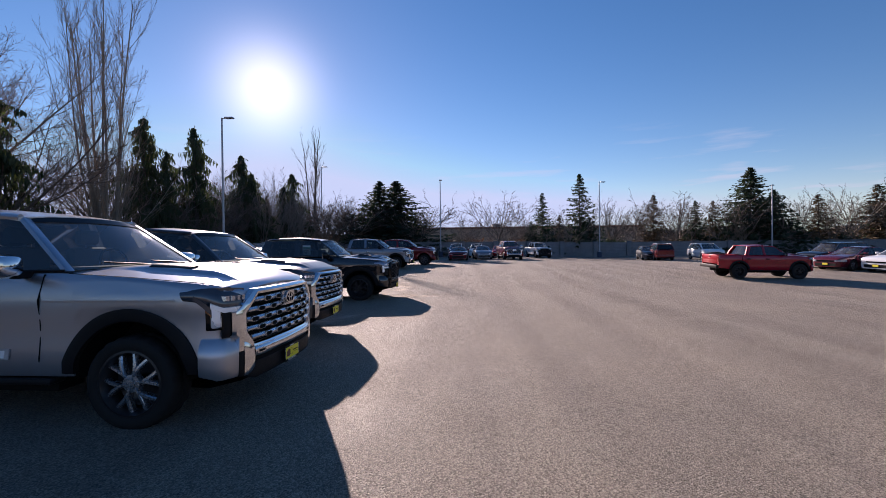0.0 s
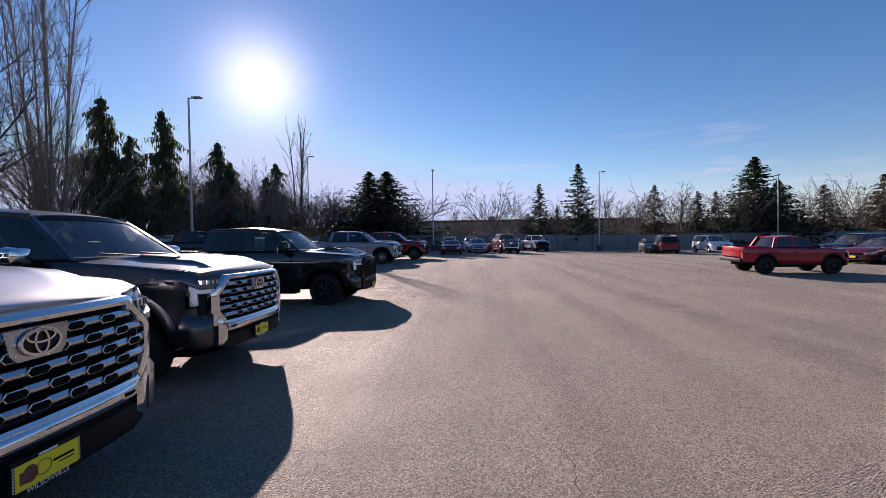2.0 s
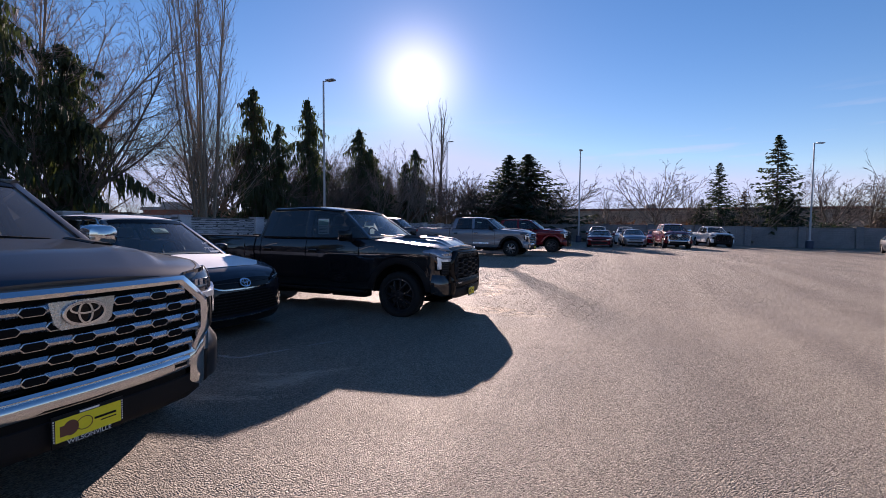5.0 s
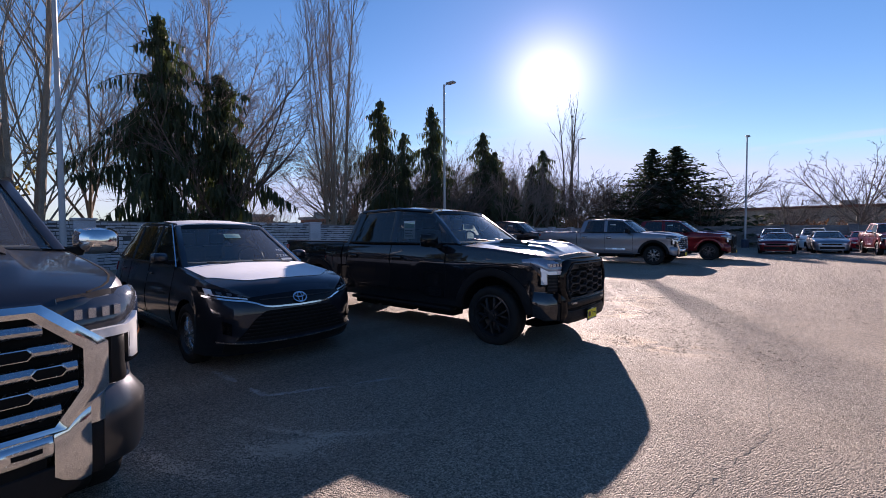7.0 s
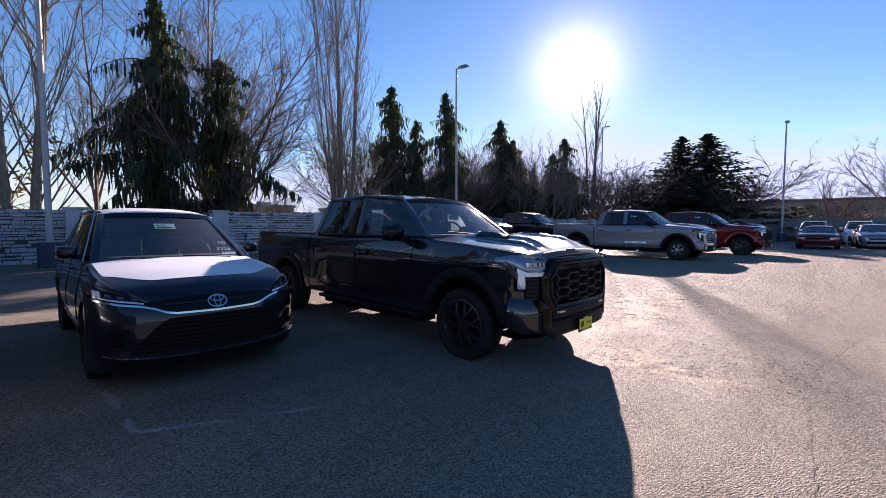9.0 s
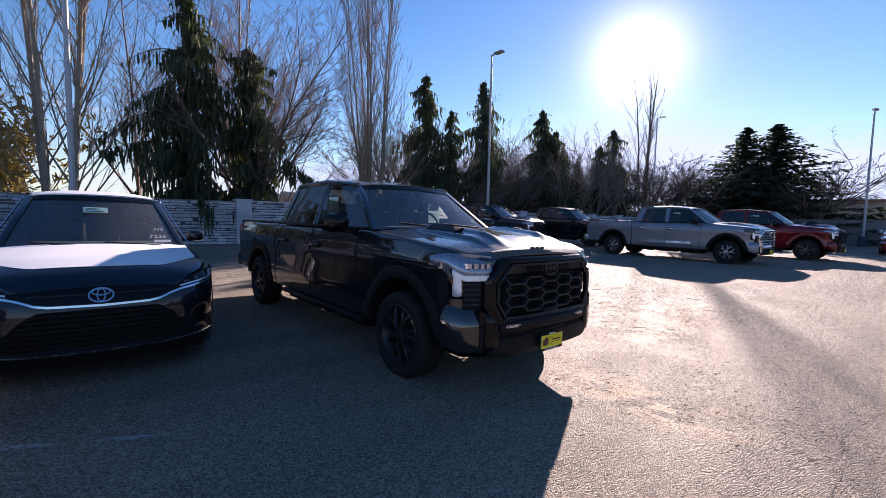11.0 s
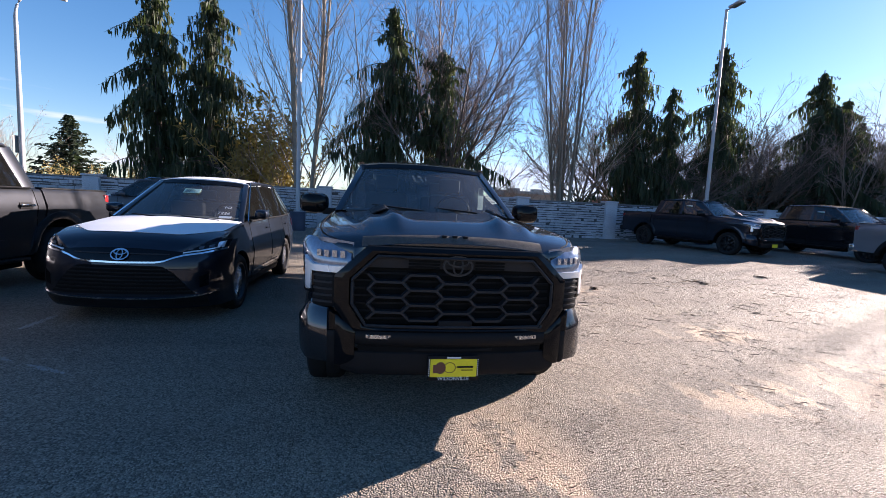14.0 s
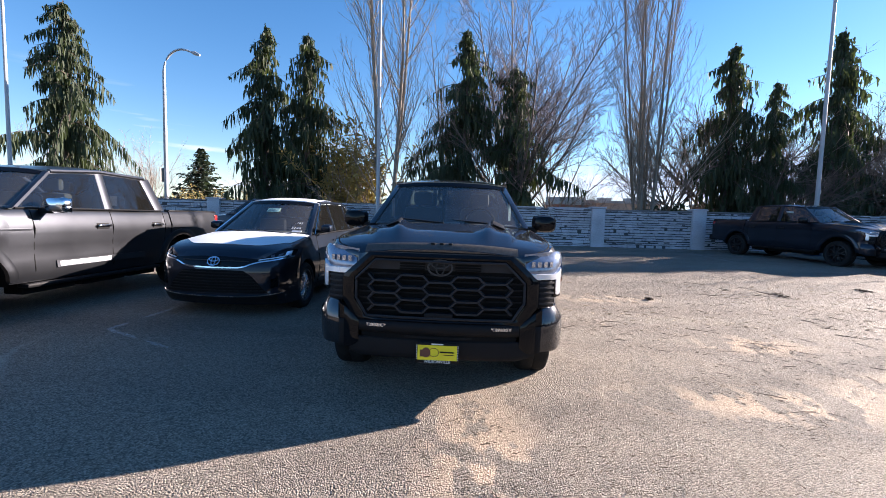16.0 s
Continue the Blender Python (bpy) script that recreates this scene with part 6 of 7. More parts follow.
def bare_tree(seed, high, cfg, label, stems=1, r=0.16, lean=0.0, twig=None, bark=None, category="tree", name="bare_tree"):
    """A leafless tree built 1:1; the trunk and limbs are one part, the twigs another."""
    rnd = random.Random(seed)
    root = thing(name, label, category)
    m, fine = Mesh(), Mesh()
    for s in range(stems):
        a = 2 * math.pi * s / stems + rnd.random()
        tilt = lean if stems > 1 else 0.02
        d = Vector((math.cos(a) * tilt, math.sin(a) * tilt, 1)).normalized()
        p = Vector((math.cos(a) * 0.25 * (stems > 1), math.sin(a) * 0.25 * (stems > 1), -0.2))
        limb(rnd, m, fine, p, d, r * rnd.uniform(0.7, 1.1), high * rnd.uniform(0.82, 1.0) * cfg.get("trunk", 1.0), 0, cfg)
    raw_part("trunk", m, bark or M_BARK, root)
    raw_part("crown", fine, twig or M_TWIG, root, "leafless crown of fine twigs")
    return root


def blade(m, p, d, side, L, w):
    """One narrow leaf spray, bent once."""
    a, b = p + side * w * 0.5, p - side * w * 0.5
    mid = p + d * L * 0.5
    c, e = mid + side * w * 0.55, mid - side * w * 0.55
    t = p + d * L + Vector((0, 0, -0.1 * L))
    o = len(m.v)
    m.v += [tuple(a), tuple(b), tuple(e), tuple(c), tuple(t)]
    m.f += [(o, o + 1, o + 2, o + 3), (o + 3, o + 2, o + 4)]


CEDAR_SHAPE = [(0.0, 0.66), (0.15, 0.84), (0.35, 0.92), (0.52, 0.88), (0.66, 0.74), (0.78, 0.56), (0.88, 0.40), (0.95, 0.22), (1.0, 0.04)]


def strand(m, rnd, p, L, w):
    """A limp hanging spray: a narrow ribbon in three bent lengths that ends in a point."""
    a = rnd.uniform(0, math.pi)
    sx, sy = math.cos(a), math.sin(a)
    dx, dy = rnd.gauss(0, 0.10), rnd.gauss(0, 0.10)
    o = len(m.v)
    for k, ww in ((0.0, 0.55), (0.4, 1.0), (0.75, 0.65)):
        x, y, z = p[0] + dx * L * k + rnd.gauss(0, 0.012), p[1] + dy * L * k + rnd.gauss(0, 0.012), p[2] - L * k
        h = w * ww * rnd.uniform(0.7, 1.2) / 2
        m.v += [(x + sx * h, y + sy * h, z), (x - sx * h, y - sy * h, z)]
    m.v.append((p[0] + dx * L * 1.2, p[1] + dy * L * 1.2, p[2] - L))
    m.f += [(o, o + 1, o + 3, o + 2), (o + 2, o + 3, o + 5, o + 4), (o + 4, o + 5, o + 6)]


def weeping_cedar(seed, high, reach, label, thin=1.0):
    """Limbs that sweep out and down and lift at the tips, hung with curtains of limp sprays, with gaps of sky between."""
    rnd = random.Random(seed)
    root = thing("cedar_tree", label, "conifer tree")
    wood, leaf = Mesh(), Mesh()
    pts = [Vector((rnd.gauss(0, 0.06), rnd.gauss(0, 0.06), high * k / 10)) for k in range(11)]
    pts[0] = Vector((0, 0, -0.2))
    for k in range(10):
        stick(wood, pts[k], pts[k + 1], 0.22 * (1 - k / 10.3), 0.22 * (1 - (k + 1) / 10.3), 7)
    up = Vector((0, 0, 1))
    z = high * 0.06
    while z < high * 0.985:
        f = z / high
        env = reach * lerp(CEDAR_SHAPE, f)
        for _ in range(rnd.choice((2, 3, 3))):
            if rnd.random() > thin:
                continue
            a = rnd.uniform(0, 2 * math.pi)
            out = Vector((math.cos(a), math.sin(a), 0))
            cross = out.cross(up)
            L = max(env * (rnd.uniform(1.1, 1.45) if rnd.random() < 0.10 else rnd.uniform(0.45, 0.95)) * (0.88 + 0.16 * math.sin(z * 2.6 + seed + 2 * math.sin(a))), 0.12)
            n = max(3, int(L / 0.20))
            rise, droop, lift = rnd.uniform(0.35, 0.75), rnd.uniform(0.95, 1.45), rnd.uniform(0.0, 0.35)
            sway = rnd.uniform(-0.25, 0.25)
            start = Vector((0, 0, z))
            prev = start
            dense = rnd.uniform(0.55, 1.1)
            for i in range(n):
                u = (i + 1) / n
                q = start + out * L * u + cross * L * sway * u * u + up * (L * (rise * u - droop * u * u + lift * u ** 4))
                if q.z < 0.4:
                    break
                stick(wood, prev, q, 0.032 * (1.1 - u) + 0.006, 0.032 * (1.05 - u) + 0.005, 3)
                long_ = (0.45 + 0.95 * math.sin(math.pi * min(u * 0.75 + 0.1, 1))) * (1.2 - 0.85 * f)
                for _s in range(int(8 * dense)):
                    base = prev.lerp(q, rnd.random()) + cross * rnd.gauss(0, 0.05 + 0.07 * u)
                    strand(leaf, rnd, base, min(long_ * rnd.uniform(0.3, 1.25), max(base.z - 0.1, 0.1)), rnd.uniform(0.05, 0.115))
                for _s in range(2):
                    d2 = (out * 0.9 + cross * rnd.uniform(-0.7, 0.7) + up * rnd.uniform(-0.7, 0.15)).normalized()
                    blade(leaf, prev.lerp(q, rnd.random()), d2, d2.cross(up).normalized(), rnd.uniform(0.12, 0.26), rnd.uniform(0.03, 0.06))
                prev = q
        z += 0.13 + 0.17 * (1 - f) * rnd.uniform(0.6, 1.5)
    for k in range(40):
        zz = high * rnd.uniform(0.93, 1.0)
        a = rnd.uniform(0, 2 * math.pi)
        d2 = Vector((math.cos(a) * 0.7, math.sin(a) * 0.7, rnd.uniform(-0.9, 0.3))).normalized()
        blade(leaf, Vector((0, 0, zz)), d2, d2.cross(up).normalized(), 0.06 + 1.6 * (1.0 - zz / high), 0.04)
    raw_part("trunk", wood, M_DARKBARK, root)
    raw_part("crown", leaf, M_CEDAR, root, "drooping dark green sprays")
    return root


def fir(seed, high, reach, label, material=None, thick=1.0, low=0.04):
    """Level whorled limbs with flat needle sprays, tips a little raised."""
    rnd = random.Random(seed)
    root = thing("fir_tree", label, "conifer tree")
    wood, leaf = Mesh(), Mesh()
    for k in range(6):
        stick(wood, (0, 0, -0.2 + high * k / 6), (0, 0, -0.2 + high * (k + 1) / 6), 0.17 * (1 - k / 6.2), 0.17 * (1 - (k + 1) / 6.2), 6)
    z = high * low
    while z < high * 0.99:
        f = z / high
        env = reach * (1 - f) ** 0.9 + 0.05
        for _ in range(max(3, int(5.5 * thick))):
            a = rnd.uniform(0, 2 * math.pi)
            out = Vector((math.cos(a), math.sin(a), 0))
            cross = out.cross(Vector((0, 0, 1)))
            L = env * rnd.uniform(0.55, 1.2)
            n = max(3, int(L / 0.42))
            prev = Vector((0, 0, z))
            for i in range(n):
                u = (i + 1) / n
                q = Vector((0, 0, z)) + out * L * u + Vector((0, 0, L * (0.10 * u - 0.42 * u * u + 0.36 * u ** 3)))
                stick(wood, prev, q, 0.022 * (1.1 - u) + 0.004, 0.022 * (1.05 - u) + 0.004, 3)
                for sd in (1, -1):
                    for _s in range(2):
                        d2 = (out * rnd.uniform(0.5, 1.0) + cross * sd * rnd.uniform(0.4, 1.0) + Vector((0, 0, rnd.uniform(-0.9, 0.35)))).normalized()
                        s2 = d2.cross(Vector((rnd.gauss(0, 0.6), rnd.gauss(0, 0.6), 1))).normalized()
                        blade(leaf, prev.lerp(q, rnd.random()), d2, s2, rnd.uniform(0.25, 0.62) * (1.1 - 0.75 * f), rnd.uniform(0.14, 0.25) * (1.1 - 0.6 * f))
                prev = q
        z += 0.14 + 0.14 * (1 - f)
    raw_part("trunk", wood, M_DARKBARK, root)
    raw_part("crown", leaf, material or M_FIR, root, "dark needle sprays")
    return root


def bush(seed, high, label, material, leaves=9):
    rnd = random.Random(seed)
    root = thing("shrub", label, "shrub")
    big = 1.0 if leaves > 12 else 1.35
    wood, leaf = Mesh(), Mesh()
    for _ in range(26):
        a, t = rnd.uniform(0, 2 * math.pi), rnd.uniform(0.05, 0.75)
        d = Vector((math.cos(a) * t, math.sin(a) * t, 1)).normalized()
        p = Vector((math.cos(a) * 0.2, math.sin(a) * 0.2, -0.1))
        L = high * rnd.uniform(0.6, 1.0) * (1 - 0.25 * t)
        n = 7
        for i in range(n):
            d = (d + Vector((rnd.gauss(0, 0.15), rnd.gauss(0, 0.15), 0.03))).normalized()
            q = p + d * L / n
            stick(wood, p, q, 0.03 * (1 - i / n) + 0.005, 0.03 * (1 - (i + 1) / n) + 0.004, 3)
            for _s in range(leaves):
                v = Vector((rnd.gauss(0, 1), rnd.gauss(0, 1), rnd.gauss(0, 1) + 0.4)).normalized()
                blade(leaf, p.lerp(q, rnd.random()) + v * rnd.uniform(0, 0.25), v, v.orthogonal().normalized(), rnd.uniform(0.10, 0.26) * big, rnd.uniform(0.035, 0.075) * big)
            p = q
    raw_part("stem", wood, M_TWIG, root)
    raw_part("foliage", leaf, material, root)
    return root


def tall(ob):
    """The built height of a tree."""
    return max(v.co.z for c in ob.children for v in c.data.vertices)


def stand(ob, x, y, s=1.0, turn=0.0, first=False, sz=None, z=None):
    m = Matrix.Translation((x, y, (gz(x, y) if z is None else z) - 0.03)) @ Matrix.Rotation(radians(turn), 4, "Z") @ Matrix.Diagonal((s, s, sz or s, 1))
    if first:
        ob.matrix_world = m
        return ob
    return copy_thing(ob, m)


CEDARS = "weeping cedars behind the boundary walls"
FIRS = "firs behind the north wall"
ced_a = tagged(weeping_cedar(3, 11.6, 2.45, "tall weeping cedar with drooping dark green sprays"), group=CEDARS)
ced_b = tagged(weeping_cedar(8, 11.1, 2.25, "slender weeping cedar with ragged drooping limbs", 0.9), group=CEDARS)
ced_c = tagged(weeping_cedar(15, 12.8, 3.5, "broad weeping cedar with wide sweeping limbs", 0.95), group=CEDARS)
stand(ced_c, -22.2, -7.5, 1.0, 40, True)
stand(ced_a, -22.2, 3.95, 1.12, 0, True, sz=1.0)
stand(ced_b, -22.2, 6.36, 1.15, 100, True, sz=1.0)
for ob, x, y, wide, high, turn in ((ced_a, -19.95, 15.05, 1.0, 0.90, 200), (ced_b, -20.1, 17.5, 1.08, 0.79, 20), (ced_b, -22.2, 29.1, 0.94, 0.97, 250), (ced_c, -22.4, 31.5, 0.55, 0.70, 130), (ced_a, -22.2, 34.6, 0.98, 1.0, 70),
                                   (ced_c, -22.2, 41.6, 0.92, 0.84, 190), (ced_a, -22.2, 43.7, 1.0, 0.80, 15), (ced_b, -22.2, 51.0, 1.0, 0.80, 140), (ced_b, -22.2, 53.6, 1.05, 0.98, 5)):
    stand(ob, x, y, wide, turn, sz=high)

pop = tagged(bare_tree(5, 16.5, POPLAR, "tall bare poplar with upright clustered stems", stems=8, r=0.09, lean=0.105, twig=M_PALETWIG, bark=M_POPLARBARK), group="bare poplars")
stand(pop, -20.9, 24.3, 19.5 / tall(pop), 0, True)
wide_pop = tagged(bare_tree(57, 15.0, dict(POPLAR, kids=(20, 11, 5), angle=((30, 7), (21, 6), (22, 8)), len=(0.36, 0.34, 0.45)), "tall bare poplar with a pale trunk and long rising limbs", stems=4, r=0.125, lean=0.07, twig=M_PALETWIG, bark=M_POPLARBARK), group="bare poplars")
stand(wide_pop, -20.9, 11.0, 19.5 / tall(wide_pop), 120, True)
thin_pop = tagged(bare_tree(51, 15.0, dict(POPLAR, kids=(14, 8, 5), twig=0.008), "slim bare poplar with a few upright stems", stems=4, r=0.16, lean=0.016, twig=M_FARTWIG), group="bare poplars")
stand(thin_pop, -22.4, 61.2, 19.0 / tall(thin_pop), 60, True)

spread = tagged(bare_tree(11, 2.2, SPREAD, "bare spreading maple with long low limbs", r=0.19, twig=M_BROWNTWIG, bark=M_BROWNTWIG), group="bare trees")
stand(spread, -20.6, 17.9, 9.2 / tall(spread), 0, True)
maple = tagged(bare_tree(21, 3.4, MAPLE, "bare broad maple with fine pinkish twigs", r=0.22, twig=M_PINKTWIG), group="bare trees")
stand(maple, -23.5, 17.9, 15.6 / tall(maple), 0, True)
maple_b = tagged(bare_tree(33, 3.0, FAR_MAPLE, "bare rounded tree with dense twigs", r=0.17, twig=M_PINKTWIG), group="bare trees")
stand(maple_b, -24.0, 30.2, 10.3 / tall(maple_b), 0, True)
maple_c = tagged(bare_tree(47, 3.0, FAR_MAPLE, "bare upright tree with brown twigs", r=0.17), group="bare trees")
stand(maple_c, -23.5, 36.2, 9.6 / tall(maple_c), 80, True)
stand(spread, -22.0, 31.0, 6.5 / tall(spread), 160)
stand(spread, -22.5, 38.0, 7.0 / tall(spread), 70)
stand(maple_b, -22.0, 21.3, 4.4 / tall(maple_b), 250)
for ob, x, y, s, turn in ((maple_b, -24, 38.6, 9.4, 220), (maple_c, -24, 45, 9.6, 10), (maple_b, -22.5, 47, 8.4, 50), (maple_c, -24, 8.6, 8.5, 310), (maple_c, -27, 13.9, 14.0, 70), (maple_b, -25, 20.5, 8.6, 160), (maple_c, -30, 24.5, 5.0, 20), (maple_b, -30, -8.4, 7.4, 100), (maple_c, -40, -16, 9.0, 60), (maple_b, -28, -13.5, 8.0, 30)):
    stand(ob, x, y, s / tall(ob), turn)
shrub = tagged(bush(4, 5.0, "tall yellow-green shrub behind the wall", M_BUSH, 22), group="shrubs")
stand(shrub, -23.4, 9.2, 1.55, 0, True)
for x, y, s, turn in ((-23.0, 8.3, 0.85, 60), (-25, -1.6, 0.42, 140), (-27, 1.2, 0.48, 20)):
    stand(shrub, x, y, s, turn)
cone = tagged(fir(27, 6.4, 3.4, "small dense conical conifer", M_FIR, 2.0, 0.02), group="small conifers")
stand(cone, -33, -6.5, 1.0, 0, True)
fir_a = tagged(fir(2, 10.0, 3.6, "dark fir with level limbs"), group=FIRS)
fir_b = tagged(fir(7, 10.0, 5.4, "broad dense dark green fir", thick=1.9), group=FIRS)
fir_c = tagged(fir(9, 10.0, 3.4, "thin conifer with browned needles", leaf_shader("browned_needles", (0.10, 0.075, 0.045), (0.10, 0.07, 0.03)), 0.8), group=FIRS)


def behind(x60, z60, back):
    """Place behind the north wall, on the sight line that meets the plane y = 60 at x60, z60."""
    y = 55.0
    for _ in range(20):
        k = (y - 5.2) / 54.8
        x = 0.9 + (x60 - 0.9) * k
        y = 57.5 + 0.056 * (x + 18.6) + back
    return x, y, 1.37 + (z60 - 1.37) * k


def north(ob, x60, z60, back, turn, first=False, fat=1.0):
    x, y, top = behind(x60, z60, back)
    s = top / tall(ob)
    return stand(ob, x, y, s * fat, turn, first, s)


rnd_n = random.Random(19)
north(fir_b, -12.3, 10.6, 3.2, 0, True, 1.3)
north(fir_b, -9.9, 9.8, 4.0, 130, False, 1.3)
north(fir_a, 10.3, 8.7, 3.0, 0, True)
north(fir_c, 25.0, 8.3, 3.0, 0, True, 1.1)
for ob, x, z, back, turn, fat in ((fir_a, 15.3, 12.5, 3.5, 60, 1.0), (fir_a, 16.5, 6.0, 2.5, 190, 1.2), (fir_a, 8.8, 5.4, 2.6, 300, 1.3), (fir_a, 30.4, 8.2, 3, 110, 1.1), (fir_c, 32.6, 8.4, 4, 40, 1.0), (fir_b, 37.4, 10.8, 3.2, 250, 0.9), (fir_b, 40.3, 8.0, 5, 30, 0.9), (fir_c, 45.9, 9.1, 3.0, 140, 1.35), (fir_c, 53, 10.4, 3.2, 10, 1.5), (fir_b, 57, 11.0, 5, 200, 1.0), (fir_c, 64, 9.6, 4, 80, 1.4), (fir_a, 70, 12, 6, 20, 1.2), (fir_c, 12.6, 6.6, 4.5, 220, 1.0)):
    north(ob, x, z, back, turn, False, fat)
far_b = tagged(bare_tree(61, 2.6, FAR_BROOM, "bare rounded tree with dense brown twigs", r=0.17, twig=M_FARTWIG), group="bare trees")
far_c = tagged(bare_tree(67, 2.6, FAR_BROOM, "bare broad tree with brown twigs", r=0.17, twig=M_FARTWIG), group="bare trees")
north(far_b, -15.2, 8.6, 2.4, 0, True)
north(far_c, -17.4, 8.0, 2.6, 0, True)
for ob, x, z, back, turn in ((far_c, -18.5, 8.4, 3, 30), (far_b, -20.5, 8.8, 4, 80), (far_c, -16.0, 7.6, 5, 200), (far_b, -7.0, 7.8, 4, 10), (far_c, -0.4, 6.4, 3.5, 60), (far_b, 4.2, 8.2, 3.5, 120), (far_c, 8.0, 7.5, 6, 170), (far_b, 14.0, 7.0, 2.2, 300), (far_c, 19.5, 8.1, 3.5, 40), (far_b, 22.5, 7.4, 4.5, 240), (far_b, 27.8, 7.9, 3.5, 90), (far_c, 28.5, 8.2, 6, 15), (far_b, 34.6, 7.6, 2.4, 150), (far_b, 36.5, 7.2, 2.2, 50), (far_c, 43, 8.2, 4, 220), (far_b, 48.6, 8.3, 2.4, 270), (far_c, 50.5, 9.0, 5, 130), (far_b, 60, 9.0, 3, 20), (far_c, 55.5, 9.0, 2.5, 320)):
    north(ob, x, z, back, turn)

for ob, x, z, back, turn in ((far_b, -19.0, 8.2, 2.0, 15), (far_c, -16.4, 8.6, 1.8, 75), (far_b, -21.2, 7.8, 2.6, 200), (far_c, -23.0, 7.6, 3.0, 130), (far_b, -7.0, 7.2, 2.4, 280)):
    north(ob, x, z, back, turn, False, 1.5)
for i in range(11):
    u = -14 + i * 6.8
    north(far_b if i % 2 else far_c, u + rnd_n.uniform(-1, 1), rnd_n.uniform(3.6, 6.2), rnd_n.uniform(1.6, 5), rnd_n.uniform(0, 360), False, 1.25)

for y, back, high, turn in ((26.6, 3.0, 8.4, 310), (29.6, 5.0, 9.8, 120), (33.0, 3.0, 8.0, 20), (35.2, 5.0, 10.2, 250), (38.0, 3.5, 9.4, 80), (40.4, 2.4, 8.6, 170), (43.0, 4.0, 9.8, 30), (46.0, 2.5, 8.6, 300), (48.6, 3.2, 9.4, 140), (51.6, 4.0, 8.8, 230), (55.4, 2.0, 8.0, 90), (1.0, 9.0, 6.0, 50)):
    stand(maple_b if turn % 20 else maple_c, -21.0 - back, y, high / tall(maple_b), turn)

for i, (y, high) in enumerate(((27.2, 7.6), (30.4, 9.0), (36.0, 8.6), (39.4, 7.2), (42.6, 9.2), (46.4, 7.8), (49.6, 9.4), (53.0, 8.2))):
    stand(far_b if i % 2 else far_c, -24.2 - 1.5 * (i % 3), y, high / tall(far_b), 50 * i)

for i, (y, high) in enumerate(((42.2, 9.6), (45.2, 10.2), (48.0, 9.8), (50.8, 10.2), (53.4, 9.6))):
    stand(maple_c if i % 2 else maple_b, -20.4, y, high / tall(maple_b), 35 + 70 * i)

# undergrowth along the walls
brush = bare_tree(41, 2.2, BRUSH, "leafless brown bramble brush", stems=5, r=0.03, lean=0.5, twig=M_TWIG, bark=M_TWIG, category="shrub", name="brush")
tagged(brush, group="brush along the walls")
stand(brush, -16, 59.4, 1.2, 0, True)
rnd = random.Random(6)
for i in range(15):
    u = i / 14
    x = -19 + 70 * u + rnd.uniform(-0.6, 0.6)
    y = 57.5 + 0.056 * (x + 18.6) + rnd.uniform(1.2, 3.6)
    stand(brush, x, y, rnd.uniform(1.3, 2.0), rnd.uniform(0, 360))
for i in range(14):
    stand(brush, -20.3 + rnd.uniform(-1.2, 0.3), -8 + i * 4.3 + rnd.uniform(-0.7, 0.7), rnd.uniform(0.7, 1.15), rnd.uniform(0, 360))
russet = bush(12, 2.6, "russet leafy undergrowth shrub", M_RUSSET, 5)
tagged(russet, group="shrubs")
stand(russet, 0.5, 60.5, 1.0, 0, True)
dark = bush(14, 2.6, "dark evergreen undergrowth shrub", M_FIR, 5)
tagged(dark, group="shrubs")
stand(dark, -14.5, 60, 1.2, 0, True)
for i in range(38):
    x = -17 + i * 1.88 + rnd.uniform(-1, 1)
    stand(dark if rnd.random() < 0.3 else russet, x, 57.5 + 0.056 * (x + 18.6) + rnd.uniform(1.6, 4.5), rnd.uniform(0.8, 1.3), rnd.uniform(0, 360))
for i in range(14):
    stand(dark if rnd.random() < 0.75 else russet, -23.4 + rnd.uniform(-1.2, 0.8), 38.5 + i * 1.35 + rnd.uniform(-0.6, 0.6), rnd.uniform(1.3, 2.1), rnd.uniform(0, 360))
for ob, x, y, s_, turn in ((ced_a, -23.4, 46.6, 0.72, 140), (ced_b, -23.2, 48.8, 0.66, 300), (ced_a, -23.8, 56.2, 0.74, 210)):
    stand(ob, x, y, s_, turn)
for i in range(14):
    stand(dark if rnd.random() < 0.6 else russet, -21.5 + rnd.uniform(-1.5, 0.4), 26 + i * 2.1 + rnd.uniform(-1, 1), rnd.uniform(0.7, 1.0), rnd.uniform(0, 360))

# ---- distance ----


def far_building(x0, x1, y0, y1, high, label, wall, roof):
    root = thing("building", label, "building")
    part("wall", Mesh().box(x0, x1, y0, y1, -0.3, high), wall, root)
    part("roof", Mesh().box(x0 - 0.3, x1 + 0.3, y0 - 0.3, y1 + 0.3, high, high + 0.5), roof, root)
    for k in range(int((y1 - y0) / 5)):
        part("window", Mesh().box(x1, x1 + 0.06, y0 + 1.5 + k * 5, y0 + 4 + k * 5, high * 0.45, high * 0.75), M_PRIVACY, root)
    for k in range(3):
        part("roof_unit", Mesh().box((x0 + x1) / 2 - 1, (x0 + x1) / 2 + 1, y0 + (k + 0.5) * (y1 - y0) / 3 - 1.2, y0 + (k + 0.5) * (y1 - y0) / 3 + 1.2, high + 0.5, high + 1.4, 0.05), M_CONCRETE, root)
    return root


M_STUCCO = shader("tan_stucco", (0.42, 0.30, 0.22), 0.85, 0, 0.1, 0.6, 10, 0.2)
M_BRICKRED = shader("red_brown_brick_far", (0.30, 0.12, 0.08), 0.85, 0, 0.15, 0.6, 10, 0.2)
